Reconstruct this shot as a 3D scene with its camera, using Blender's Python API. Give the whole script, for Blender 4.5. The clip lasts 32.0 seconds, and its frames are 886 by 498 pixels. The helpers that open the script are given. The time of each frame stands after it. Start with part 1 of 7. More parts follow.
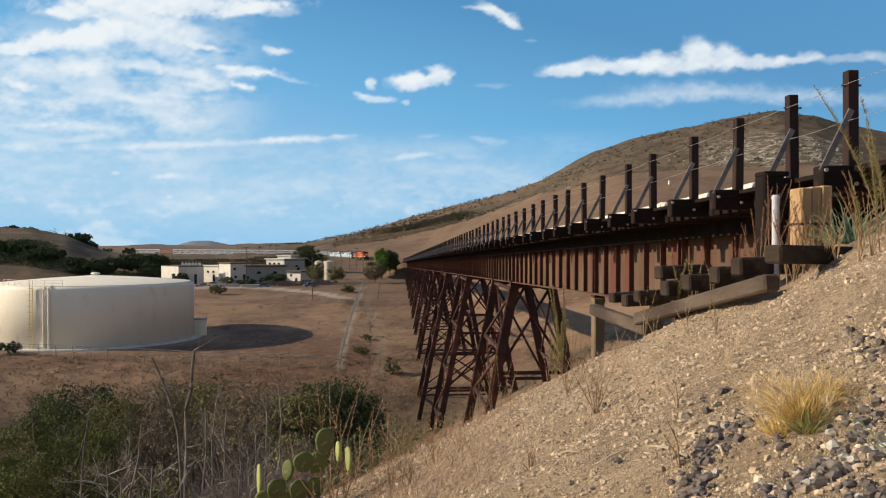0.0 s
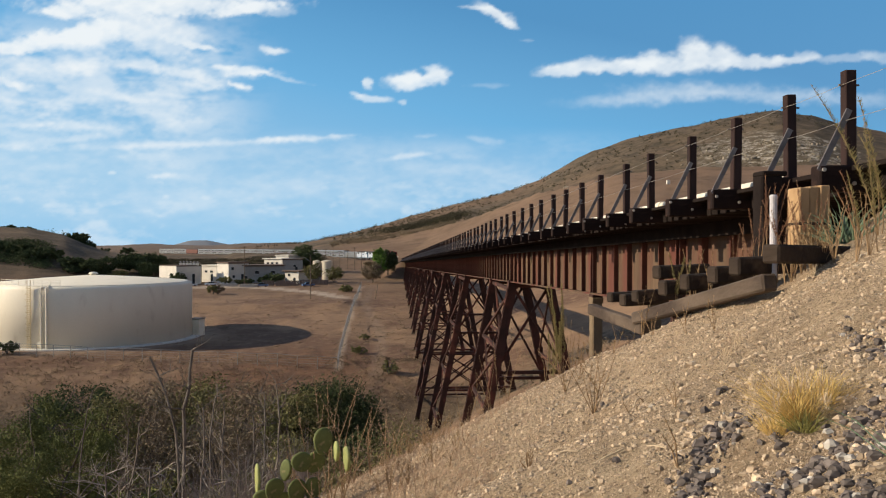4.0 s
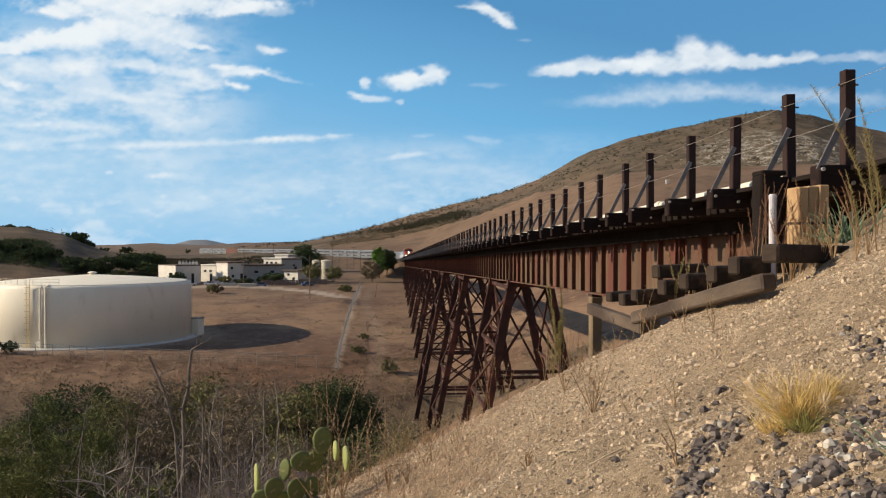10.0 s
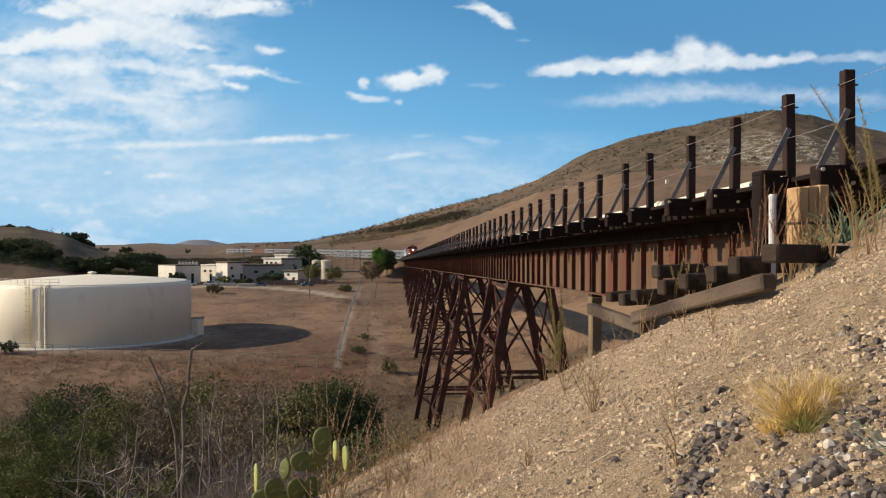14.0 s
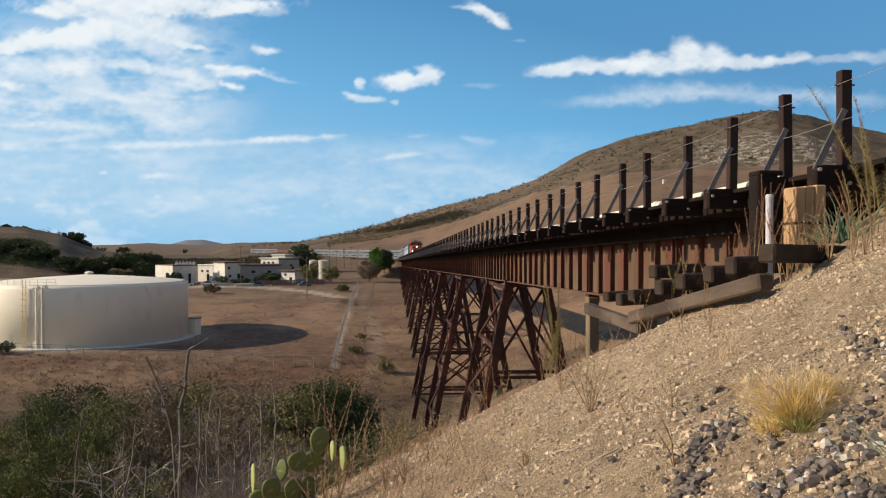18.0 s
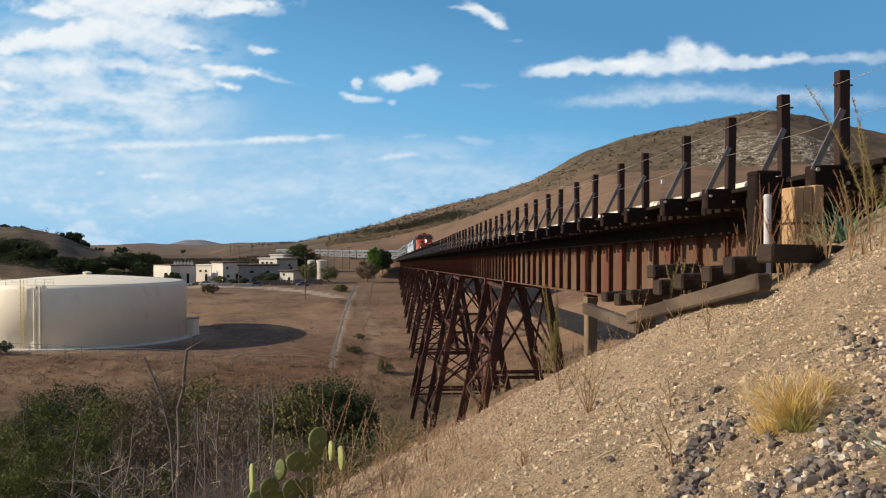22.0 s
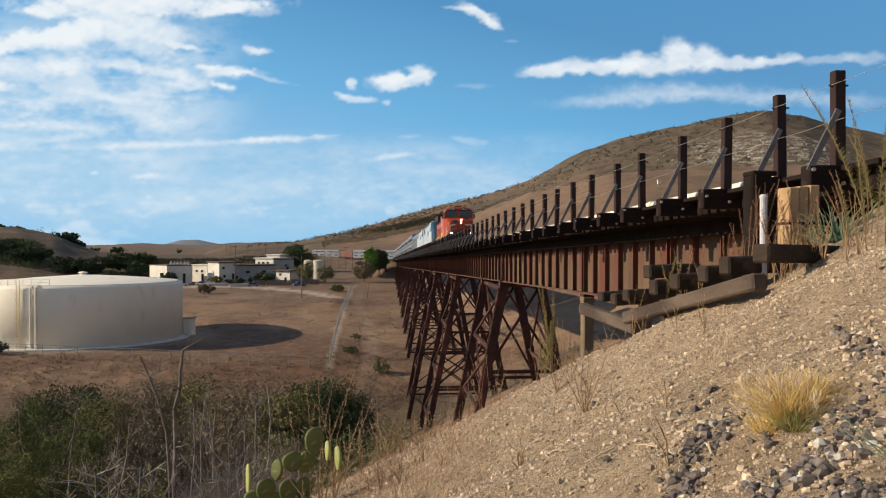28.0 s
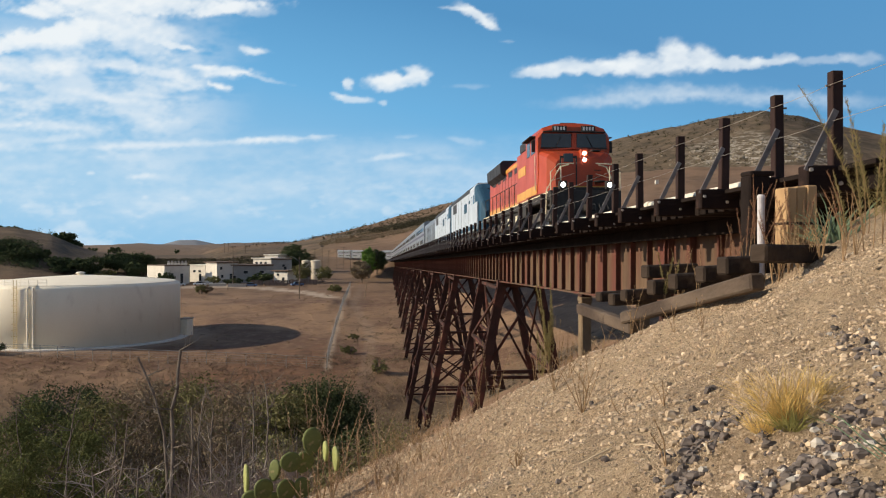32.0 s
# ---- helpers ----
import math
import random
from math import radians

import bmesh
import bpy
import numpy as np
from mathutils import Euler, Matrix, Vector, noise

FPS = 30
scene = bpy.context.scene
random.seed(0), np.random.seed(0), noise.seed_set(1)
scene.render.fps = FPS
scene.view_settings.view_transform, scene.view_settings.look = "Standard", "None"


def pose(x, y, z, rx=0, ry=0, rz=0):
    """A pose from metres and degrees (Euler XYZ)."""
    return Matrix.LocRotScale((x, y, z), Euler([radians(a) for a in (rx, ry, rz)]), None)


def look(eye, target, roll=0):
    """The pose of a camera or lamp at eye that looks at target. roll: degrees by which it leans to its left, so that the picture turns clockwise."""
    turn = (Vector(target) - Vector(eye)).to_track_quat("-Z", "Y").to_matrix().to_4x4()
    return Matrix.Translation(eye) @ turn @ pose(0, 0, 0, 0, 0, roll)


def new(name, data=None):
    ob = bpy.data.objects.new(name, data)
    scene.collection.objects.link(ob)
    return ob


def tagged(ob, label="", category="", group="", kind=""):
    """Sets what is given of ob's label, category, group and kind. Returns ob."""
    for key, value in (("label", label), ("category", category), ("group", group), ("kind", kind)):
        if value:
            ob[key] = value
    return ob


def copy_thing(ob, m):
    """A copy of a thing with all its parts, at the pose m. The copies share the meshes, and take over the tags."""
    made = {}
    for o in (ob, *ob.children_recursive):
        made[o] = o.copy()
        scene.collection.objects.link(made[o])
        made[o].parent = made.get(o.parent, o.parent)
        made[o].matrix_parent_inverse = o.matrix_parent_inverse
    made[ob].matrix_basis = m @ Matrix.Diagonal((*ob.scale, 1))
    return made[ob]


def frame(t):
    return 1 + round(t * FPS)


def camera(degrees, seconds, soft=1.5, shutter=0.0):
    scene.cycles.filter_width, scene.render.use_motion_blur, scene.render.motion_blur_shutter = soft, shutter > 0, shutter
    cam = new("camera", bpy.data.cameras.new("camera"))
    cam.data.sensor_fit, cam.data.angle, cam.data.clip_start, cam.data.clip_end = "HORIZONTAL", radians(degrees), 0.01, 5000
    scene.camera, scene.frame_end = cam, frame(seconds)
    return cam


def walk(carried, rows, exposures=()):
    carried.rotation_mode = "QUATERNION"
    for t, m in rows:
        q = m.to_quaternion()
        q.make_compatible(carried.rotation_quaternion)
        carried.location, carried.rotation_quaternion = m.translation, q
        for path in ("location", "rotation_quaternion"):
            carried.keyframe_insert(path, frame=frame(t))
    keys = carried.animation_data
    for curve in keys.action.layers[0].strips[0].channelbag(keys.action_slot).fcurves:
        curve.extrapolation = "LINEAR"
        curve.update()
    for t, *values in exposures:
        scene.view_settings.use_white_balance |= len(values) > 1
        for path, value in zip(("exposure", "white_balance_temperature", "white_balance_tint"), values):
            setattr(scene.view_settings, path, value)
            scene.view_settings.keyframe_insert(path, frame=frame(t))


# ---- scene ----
# Axes: +Y runs along the trestle away from the camera, +X is right of it, heights are given relative to EYE.
EYE = 24.0
YAW = 3.9
FOCAL = 1450.0
LENS = 2 * math.degrees(math.atan(784 / FOCAL))
cam = camera(LENS, 32.0, soft=1.15)
# slow pan of the hand-held camera: seconds, degrees to the right, degrees up
PAN = [(0.0, -0.186, 0.06), (1.0, -0.126, 0.06), (2.0, -0.09, 0.06), (3.5, -0.06, 0.045), (5.5, -0.045, 0.01), (7.0, -0.012, 0.0),
       (13.0, 0.0, 0.0), (14.5, 0.008, 0.0), (16.5, 0.03, 0.0), (17.0, 0.065, 0.0), (17.5, 0.135, 0.0), (18.0, 0.19, 0.0), (18.5, 0.235, 0.0),
       (19.0, 0.25, 0.0), (20.0, 0.262, 0.0), (21.0, 0.295, 0.0), (23.0, 0.31, 0.0), (24.0, 0.355, 0.0), (25.0, 0.415, 0.0), (25.5, 0.435, 0.0),
       (27.5, 0.515, 0.0), (28.0, 0.545, 0.0), (29.0, 0.585, 0.01), (30.0, 0.625, 0.01), (31.0, 0.67, 0.01), (32.0, 0.695, 0.01)]
walk(cam, [(t, pose(0, 0, EYE, 90 - 0.24 + up, 0, -YAW - turn)) for t, turn, up in PAN])

# ---- light ----
SUN_AZ, SUN_EL = -88.0, 23.3   # degrees from +Y (negative is left), above the horizon
world = bpy.data.worlds.new("world")
scene.world = world
world.use_nodes = True
wn, wl = world.node_tree.nodes, world.node_tree.links
sky = wn.new("ShaderNodeTexSky")
sky.sky_type, sky.sun_disc = "NISHITA", False
sky.sun_elevation, sky.sun_rotation = radians(SUN_EL), radians(SUN_AZ)
sky.air_density, sky.dust_density, sky.ozone_density = 1.0, 0.1, 3.5
rich = wn.new("ShaderNodeHueSaturation")
rich.inputs["Saturation"].default_value = 0.75
wl.new(sky.outputs[0], rich.inputs["Color"])
wl.new(rich.outputs[0], wn["Background"].inputs[0])
wn["Background"].inputs[1].default_value = 0.135
sun = new("sun", bpy.data.lights.new("sun", "SUN"))
sun.data.energy, sun.data.angle, sun.data.color = 6.0, radians(0.6), (1.0, 0.845, 0.63)
sun_from = Vector((math.sin(radians(SUN_AZ)) * math.cos(radians(SUN_EL)), math.cos(radians(SUN_AZ)) * math.cos(radians(SUN_EL)), math.sin(radians(SUN_EL))))
sun.matrix_world = look(sun_from * 100, (0, 0, 0))
scene.view_settings.exposure = -0.05

# ---- tools ----
def lattice(ix, iy, seed):
    return np.modf(np.abs(np.sin(ix * 127.1 + iy * 311.7 + seed * 74.7) * 43758.5453))[0]


def vnoise(x, y, seed=0):
    """Smooth value noise, 0 to 1, on numpy arrays."""
    x, y = np.asarray(x, float), np.asarray(y, float)
    ix, iy = np.floor(x), np.floor(y)
    fx, fy = x - ix, y - iy
    fx, fy = fx * fx * (3 - 2 * fx), fy * fy * (3 - 2 * fy)
    a, b = lattice(ix, iy, seed), lattice(ix + 1, iy, seed)
    c, d = lattice(ix, iy + 1, seed), lattice(ix + 1, iy + 1, seed)
    return (a * (1 - fx) + b * fx) * (1 - fy) + (c * (1 - fx) + d * fx) * fy


def fbm(x, y, seed=0, octaves=4):
    total, amp, norm = 0, 1.0, 0.0
    for k in range(octaves):
        total = total + amp * vnoise(x * 2 ** k + 17.3 * k, y * 2 ** k - 9.1 * k, seed + k)
        norm += amp
        amp *= 0.5
    return total / norm


def smooth(a, b, x):
    t = np.clip((np.asarray(x, float) - a) / (b - a), 0, 1)
    return t * t * (3 - 2 * t)


class Geo:
    """Collects plain polygons for one mesh."""

    def __init__(self):
        self.v, self.f = [], []

    def add(self, verts, faces):
        n = len(self.v)
        self.v += [tuple(p) for p in verts]
        self.f += [tuple(n + i for i in f) for f in faces]
        return self

    def box(self, c, s, rz=0.0, top=1.0, ry=0.0):
        """A box with centre c and size s, turned about z (radians); top narrows its upper face."""
        m = Matrix.Translation(c) @ Matrix.Rotation(rz, 4, "Z") @ Matrix.Rotation(ry, 4, "Y")
        pts = []
        for z in (-0.5, 0.5):
            k = top if z > 0 else 1.0
            for x, y in ((-0.5, -0.5), (0.5, -0.5), (0.5, 0.5), (-0.5, 0.5)):
                pts.append(m @ Vector((x * s[0] * k, y * s[1] * k, z * s[2])))
        return self.add(pts, [(3, 2, 1, 0), (4, 5, 6, 7), (0, 1, 5, 4), (1, 2, 6, 5), (2, 3, 7, 6), (3, 0, 4, 7)])

    def cbox(self, c, s, b=0.02, rz=0.0, ry=0.0):
        """A box with its edges cut off by b."""
        m = Matrix.Translation(c) @ Matrix.Rotation(rz, 4, "Z") @ Matrix.Rotation(ry, 4, "Y")
        hx, hy, hz = s[0] / 2, s[1] / 2, s[2] / 2
        pts, idx = [], {}
        for sx in (-1, 1):
            for sy in (-1, 1):
                for sz in (-1, 1):
                    for ax in range(3):
                        p = [sx * (hx - (b if ax != 0 else 0)), sy * (hy - (b if ax != 1 else 0)), sz * (hz - (b if ax != 2 else 0))]
                        idx[sx, sy, sz, ax] = len(pts)
                        pts.append(m @ Vector(p))
        f = []
        for ax in range(3):
            for s1 in (-1, 1):
                o = [a for a in range(3) if a != ax]
                ring = []
                for u, w in ((-1, -1), (1, -1), (1, 1), (-1, 1)):
                    k = [0, 0, 0]
                    k[ax], k[o[0]], k[o[1]] = s1, u, w
                    ring.append(idx[k[0], k[1], k[2], ax])
                f.append(ring if (s1 > 0) != (ax == 1) else ring[::-1])
        for ax in range(3):   # bevels along the edges parallel to ax
            o = [a for a in range(3) if a != ax]
            for u in (-1, 1):
                for w in (-1, 1):
                    q = []
                    for e, side in ((-1, 0), (1, 0), (1, 1), (-1, 1)):
                        k = [0, 0, 0]
                        k[ax], k[o[0]], k[o[1]] = e, u, w
                        q.append(idx[k[0], k[1], k[2], o[side]])
                    f.append(q if (u * w > 0) == (ax != 1) else q[::-1])
        for sx in (-1, 1):
            for sy in (-1, 1):
                for sz in (-1, 1):
                    q = [idx[sx, sy, sz, a] for a in range(3)]
                    f.append(q if sx * sy * sz > 0 else q[::-1])
        return self.add(pts, f)

    def beam(self, p, q, w, h=None, up=(0, 0, 1)):
        """A square bar from p to q; w across, h along up."""
        h = h or w
        p, q = Vector(p), Vector(q)
        d = (q - p).normalized()
        a = d.cross(Vector(up))
        a = (d.cross(Vector((0, 1, 0))) if a.length < 1e-4 else a).normalized()
        b = a.cross(d).normalized()
        ring = [(-w / 2, -h / 2), (w / 2, -h / 2), (w / 2, h / 2), (-w / 2, h / 2)]
        pts = [e + a * x + b * y for e in (p, q) for x, y in ring]
        return self.add(pts, [(3, 2, 1, 0), (4, 5, 6, 7), (0, 1, 5, 4), (1, 2, 6, 5), (2, 3, 7, 6), (3, 0, 4, 7)])

    def tube(self, pts, r, n=8, cap=True):
        """A round bar along pts; r is one radius or one for each point."""
        pts = [Vector(p) for p in pts]
        rs = [r] * len(pts) if isinstance(r, (int, float)) else list(r)
        out, faces = [], []
        for i, p in enumerate(pts):
            d = (pts[min(i + 1, len(pts) - 1)] - pts[max(i - 1, 0)]).normalized()
            a = d.cross(Vector((0, 0, 1)) if abs(d.z) < 0.9 else Vector((1, 0, 0))).normalized()
            b = d.cross(a)
            for k in range(n):
                t = 2 * math.pi * k / n
                out.append(p + (a * math.cos(t) + b * math.sin(t)) * rs[i])
        for i in range(len(pts) - 1):
            for k in range(n):
                j = (k + 1) % n
                faces.append((i * n + k, i * n + j, (i + 1) * n + j, (i + 1) * n + k))
        if cap:
            faces.append(tuple(range(n))[::-1])
            faces.append(tuple((len(pts) - 1) * n + k for k in range(n)))
        return self.add(out, faces)

    def lathe(self, profile, n=32, c=(0, 0, 0)):
        """Turns (radius, height) points round z."""
        out, faces = [], []
        for r, z in profile:
            for k in range(n):
                t = 2 * math.pi * k / n
                out.append((c[0] + r * math.cos(t), c[1] + r * math.sin(t), c[2] + z))
        for i in range(len(profile) - 1):
            for k in range(n):
                j = (k + 1) % n
                faces.append((i * n + k, i * n + j, (i + 1) * n + j, (i + 1) * n + k))
        faces.append(tuple(range(n))[::-1])
        faces.append(tuple((len(profile) - 1) * n + k for k in range(n)))
        return self.add(out, faces)

    def prism(self, section, y0, y1, inset=None):
        """Extrudes an (x, z) outline, listed counter-clockwise as seen from -y, from y0 to y1."""
        n = len(section)
        a = [(x, y0, z) for x, z in section]
        b = [(x, y1, z) for x, z in section]
        faces = [tuple(range(n)), tuple(range(2 * n - 1, n - 1, -1))]
        faces += [(i, n + i, n + (i + 1) % n, (i + 1) % n) for i in range(n)]
        return self.add(a + b, faces)

    def side(self, section, x0, x1):
        """Extrudes a (y, z) outline across x."""
        n = len(section)
        faces = [tuple(range(n)), tuple(range(2 * n - 1, n - 1, -1))]
        faces += [(i, n + i, n + (i + 1) % n, (i + 1) % n) for i in range(n)]
        return self.add([(x0, y, z) for y, z in section] + [(x1, y, z) for y, z in section], faces)

    def rock(self, c, s, rng):
        """A rough stone of eleven or so points, size s along each axis."""
        t0 = rng.random() * 6.28
        out = []
        for zk, rk in ((-0.35, 0.8), (0.05, 1.0), (rng.uniform(0.32, 0.46), rng.uniform(0.45, 0.7))):
            for k in range(5):
                t = t0 + 2 * math.pi * k / 5 + rng.uniform(-0.3, 0.3)
                q = rk * rng.uniform(0.7, 1.1) * 0.5
                out.append((c[0] + math.cos(t) * q * s[0], c[1] + math.sin(t) * q * s[1], c[2] + zk * s[2] + rng.uniform(-0.1, 0.1) * s[2]))
        f = [(i * 5 + k, i * 5 + (k + 1) % 5, i * 5 + 5 + (k + 1) % 5, i * 5 + 5 + k) for i in (0, 1) for k in range(5)]
        f += [(10, 11, 12, 13, 14), (4, 3, 2, 1, 0)]
        return self.add(out, f)

    def grit(self, c, s, rng):
        """A small eight-sided grain."""
        k = [rng.uniform(0.6, 1.2) * s * 0.5 for _ in range(6)]
        a = rng.uniform(0, 1.6)
        u, w = (math.cos(a), math.sin(a)), (-math.sin(a), math.cos(a))
        v = [(c[0] + u[0] * k[0], c[1] + u[1] * k[0], c[2]), (c[0] + w[0] * k[1], c[1] + w[1] * k[1], c[2] + s * 0.1), (c[0] - u[0] * k[2], c[1] - u[1] * k[2], c[2]),
             (c[0] - w[0] * k[3], c[1] - w[1] * k[3], c[2] - s * 0.05), (c[0], c[1], c[2] + k[4] * 0.9), (c[0], c[1], c[2] - k[5])]
        return self.add(v, [(0, 1, 4), (1, 2, 4), (2, 3, 4), (3, 0, 4), (1, 0, 5), (2, 1, 5), (3, 2, 5), (0, 3, 5)])

    def blade(self, p, q, w, bend=0.0, side=None):
        """A thin grass blade from p to q, three-sided, drooping by bend."""
        p, q = Vector(p), Vector(q)
        d = q - p
        a = side or d.cross(Vector((0.3, 0.2, 1))).normalized()
        m = (p + q) / 2 + Vector((0, 0, bend))
        a = a * w / 2
        n = d.cross(a).normalized() * w * 0.35
        return self.add([p - a, p + a, p + n, m - a * 0.8, m + a * 0.8, m + n * 0.8, q], [(0, 1, 4, 3), (1, 2, 5, 4), (2, 0, 3, 5), (3, 4, 6), (4, 5, 6), (5, 3, 6)])

    def mesh(self, name, soft=False):
        me = bpy.data.meshes.new(name)
        me.from_pydata(self.v, [], self.f)
        if soft:
            me.shade_smooth()
        return me


def part(name, geo, material, parent=None, label="", soft=False):
    """Links a Geo (or a mesh) as one mesh object, under parent where one is given."""
    me = geo.mesh(name, soft) if isinstance(geo, Geo) else geo
    if material and not me.materials:
        me.materials.append(material)
    ob = new(name, me)
    if parent:
        ob.parent = parent
    if label:
        tagged(ob, label)
    return ob


def thing(name, m, label, category, group="", kind=""):
    ob = new(name)
    ob.empty_display_size = 0.2
    ob.matrix_basis = m
    return tagged(ob, label, category, group, kind)


# ---- materials ----
def mat(name, c1, c2, scale=3.0, fine=40.0, rough=0.8, metal=0.0, bump=0.3, depth=0.01, third=None, third_at=(0.6, 0.7), third_scale=1.0,
        vary=0.12, stretch=(1, 1, 1), where="Object", spec=0.25, island=False, grain=0.5):
    """A worn surface: two tones mixed by a coarse and a fine noise, an optional third tone in patches, and bump."""
    m = bpy.data.materials.new(name)
    m.use_nodes = True
    n, l = m.node_tree.nodes, m.node_tree.links
    b = n["Principled BSDF"]
    co = n.new("ShaderNodeTexCoord")
    mp = n.new("ShaderNodeMapping")
    mp.inputs["Scale"].default_value = stretch
    l.new(co.outputs[where], mp.inputs[0])

    def noise_at(s, detail):
        t = n.new("ShaderNodeTexNoise")
        t.inputs["Scale"].default_value, t.inputs["Detail"].default_value = s, detail
        l.new(mp.outputs[0], t.inputs["Vector"])
        return t.outputs["Fac"]

    def mixed(f, a, c):
        x = n.new("ShaderNodeMix")
        x.data_type = "RGBA"
        for sock, val in ((x.inputs["Factor"], f), (x.inputs[6], a), (x.inputs[7], c)):
            if isinstance(val, tuple):
                sock.default_value = (*val, 1)
            else:
                l.new(val, sock)
        return x.outputs[2]

    def ramp(f, lo, hi):
        r = n.new("ShaderNodeMapRange")
        r.inputs[1].default_value, r.inputs[2].default_value = lo, hi
        l.new(f, r.inputs[0])
        return r.outputs[0]

    big, small = noise_at(scale, 5), noise_at(fine, 4)
    col = mixed(ramp(big, 0.35, 0.65), c1, c2)
    if third:
        col = mixed(ramp(noise_at(third_scale, 5), *third_at), col, third)
    hsv = n.new("ShaderNodeHueSaturation")
    add = n.new("ShaderNodeMath")
    add.operation = "MULTIPLY_ADD"
    l.new(small, add.inputs[0])
    add.inputs[1].default_value, add.inputs[2].default_value = grain, 1 - grain / 2
    if vary:
        if island:
            rnd = n.new("ShaderNodeNewGeometry").outputs["Random Per Island"]
        else:
            rnd = n.new("ShaderNodeObjectInfo").outputs["Random"]
        add2 = n.new("ShaderNodeMath")
        add2.operation = "MULTIPLY_ADD"
        l.new(rnd, add2.inputs[0])
        add2.inputs[1].default_value = vary * 2
        shift = n.new("ShaderNodeMath")
        shift.operation = "ADD"
        l.new(add.outputs[0], shift.inputs[0])
        shift.inputs[1].default_value = -vary
        l.new(shift.outputs[0], add2.inputs[2])
        l.new(add2.outputs[0], hsv.inputs["Value"])
    else:
        l.new(add.outputs[0], hsv.inputs["Value"])
    l.new(col, hsv.inputs["Color"])
    l.new(hsv.outputs[0], b.inputs["Base Color"])
    rr = n.new("ShaderNodeMapRange")
    rr.inputs[3].default_value, rr.inputs[4].default_value = max(rough - 0.12, 0.03), min(rough + 0.12, 1)
    l.new(big, rr.inputs[0])
    l.new(rr.outputs[0], b.inputs["Roughness"])
    b.inputs["Metallic"].default_value = metal
    b.inputs["Specular IOR Level"].default_value = spec
    if bump:
        bu = n.new("ShaderNodeBump")
        bu.inputs["Strength"].default_value, bu.inputs["Distance"].default_value = bump, depth
        l.new(small, bu.inputs["Height"])
        l.new(bu.outputs[0], b.inputs["Normal"])
    return m


def glow(name, colour, strength):
    m = bpy.data.materials.new(name)
    m.use_nodes = True
    b = m.node_tree.nodes["Principled BSDF"]
    b.inputs["Base Color"].default_value = (*colour, 1)
    b.inputs["Emission Color"].default_value, b.inputs["Emission Strength"].default_value = (*colour, 1), strength
    return m


def leafy(name, c1, c2, scale=2.0):
    """Leaves: two greens by island and by a slow noise, a little light through them."""
    m = mat(name, c1, c2, scale=scale, fine=25, rough=0.8, bump=0, vary=0.25, spec=0.08, island=True)
    m.node_tree.nodes["Principled BSDF"].inputs["Subsurface Weight"].default_value = 0.0
    return m


M_RUST = mat("rusty steel", (0.06, 0.027, 0.02), (0.034, 0.017, 0.014), 1.2, 18, 0.85, 0.0, 0.4, 0.01, (0.155, 0.055, 0.038), (0.5, 0.72), 0.6)
M_RUST_WEB = mat("rusty girder web", (0.128, 0.083, 0.05), (0.07, 0.042, 0.029), 1.9, 20, 0.85, 0.0, 0.3, 0.008, (0.105, 0.036, 0.026), (0.44, 0.6), 0.8, stretch=(1, 1, 0.16))
M_CREO = mat("creosoted timber", (0.021, 0.0155, 0.0138), (0.014, 0.0105, 0.0095), 2.5, 30, 0.95, 0.0, 0.5, 0.01, (0.021, 0.0145, 0.012), (0.58, 0.72), 3.0, spec=0.06)
M_BEARER = mat("tarred long tie", (0.024, 0.0145, 0.0125), (0.015, 0.0098, 0.0088), 2.5, 30, 0.9, 0.0, 0.5, 0.01, (0.045, 0.026, 0.02), (0.6, 0.74), 3.0, stretch=(0.3, 1, 1), spec=0.1)
M_POST = mat("tarred handrail post", (0.036, 0.018, 0.015), (0.022, 0.012, 0.011), 3, 30, 0.85, 0.0, 0.5, 0.008, (0.07, 0.034, 0.026), (0.6, 0.75), 5.0, stretch=(1, 1, 0.3))
M_OLDWOOD = mat("weathered timber", (0.135, 0.1, 0.073), (0.062, 0.045, 0.035), 2.2, 22, 0.9, 0.0, 0.7, 0.02, (0.05, 0.035, 0.027), (0.56, 0.7), 1.6, stretch=(1, 0.35, 1))
M_TANWOOD = mat("sun-bleached tan timber", (0.42, 0.27, 0.14), (0.32, 0.2, 0.1), 3, 26, 0.85, 0.0, 0.5, 0.01, (0.2, 0.12, 0.06), (0.58, 0.7), 4, stretch=(1, 1, 0.3))
M_DARKWOOD = mat("dark old timber", (0.055, 0.038, 0.027), (0.03, 0.021, 0.016), 2.2, 22, 0.9, 0.0, 0.7, 0.02, (0.11, 0.075, 0.05), (0.58, 0.7), 2.5, stretch=(0.35, 1, 1))
M_PIPE = mat("white pipe", (0.72, 0.66, 0.55), (0.6, 0.54, 0.45), 2, 20, 0.6, 0.0, 0.1, 0.005, (0.4, 0.3, 0.2), (0.62, 0.75), 1)
M_CABLE = mat("galvanised wire rope", (0.5, 0.46, 0.4), (0.4, 0.36, 0.32), 5, 60, 0.5, 0.4, 0.1)
M_STEEL = mat("worn rail steel", (0.3, 0.27, 0.25), (0.18, 0.13, 0.1), 3, 30, 0.4, 0.8, 0.1)
M_GREYSTEEL = mat("grey steel brace", (0.19, 0.17, 0.165), (0.12, 0.105, 0.1), 4, 30, 0.6, 0.3, 0.1)
M_TANK = mat("cream tank paint", (0.88, 0.81, 0.66), (0.84, 0.77, 0.62), 0.25, 6, 0.6, 0.0, 0.0, 0.01, (0.74, 0.66, 0.52), (0.6, 0.78), 0.5, stretch=(1, 1, 0.5), vary=0.02, grain=0.08)
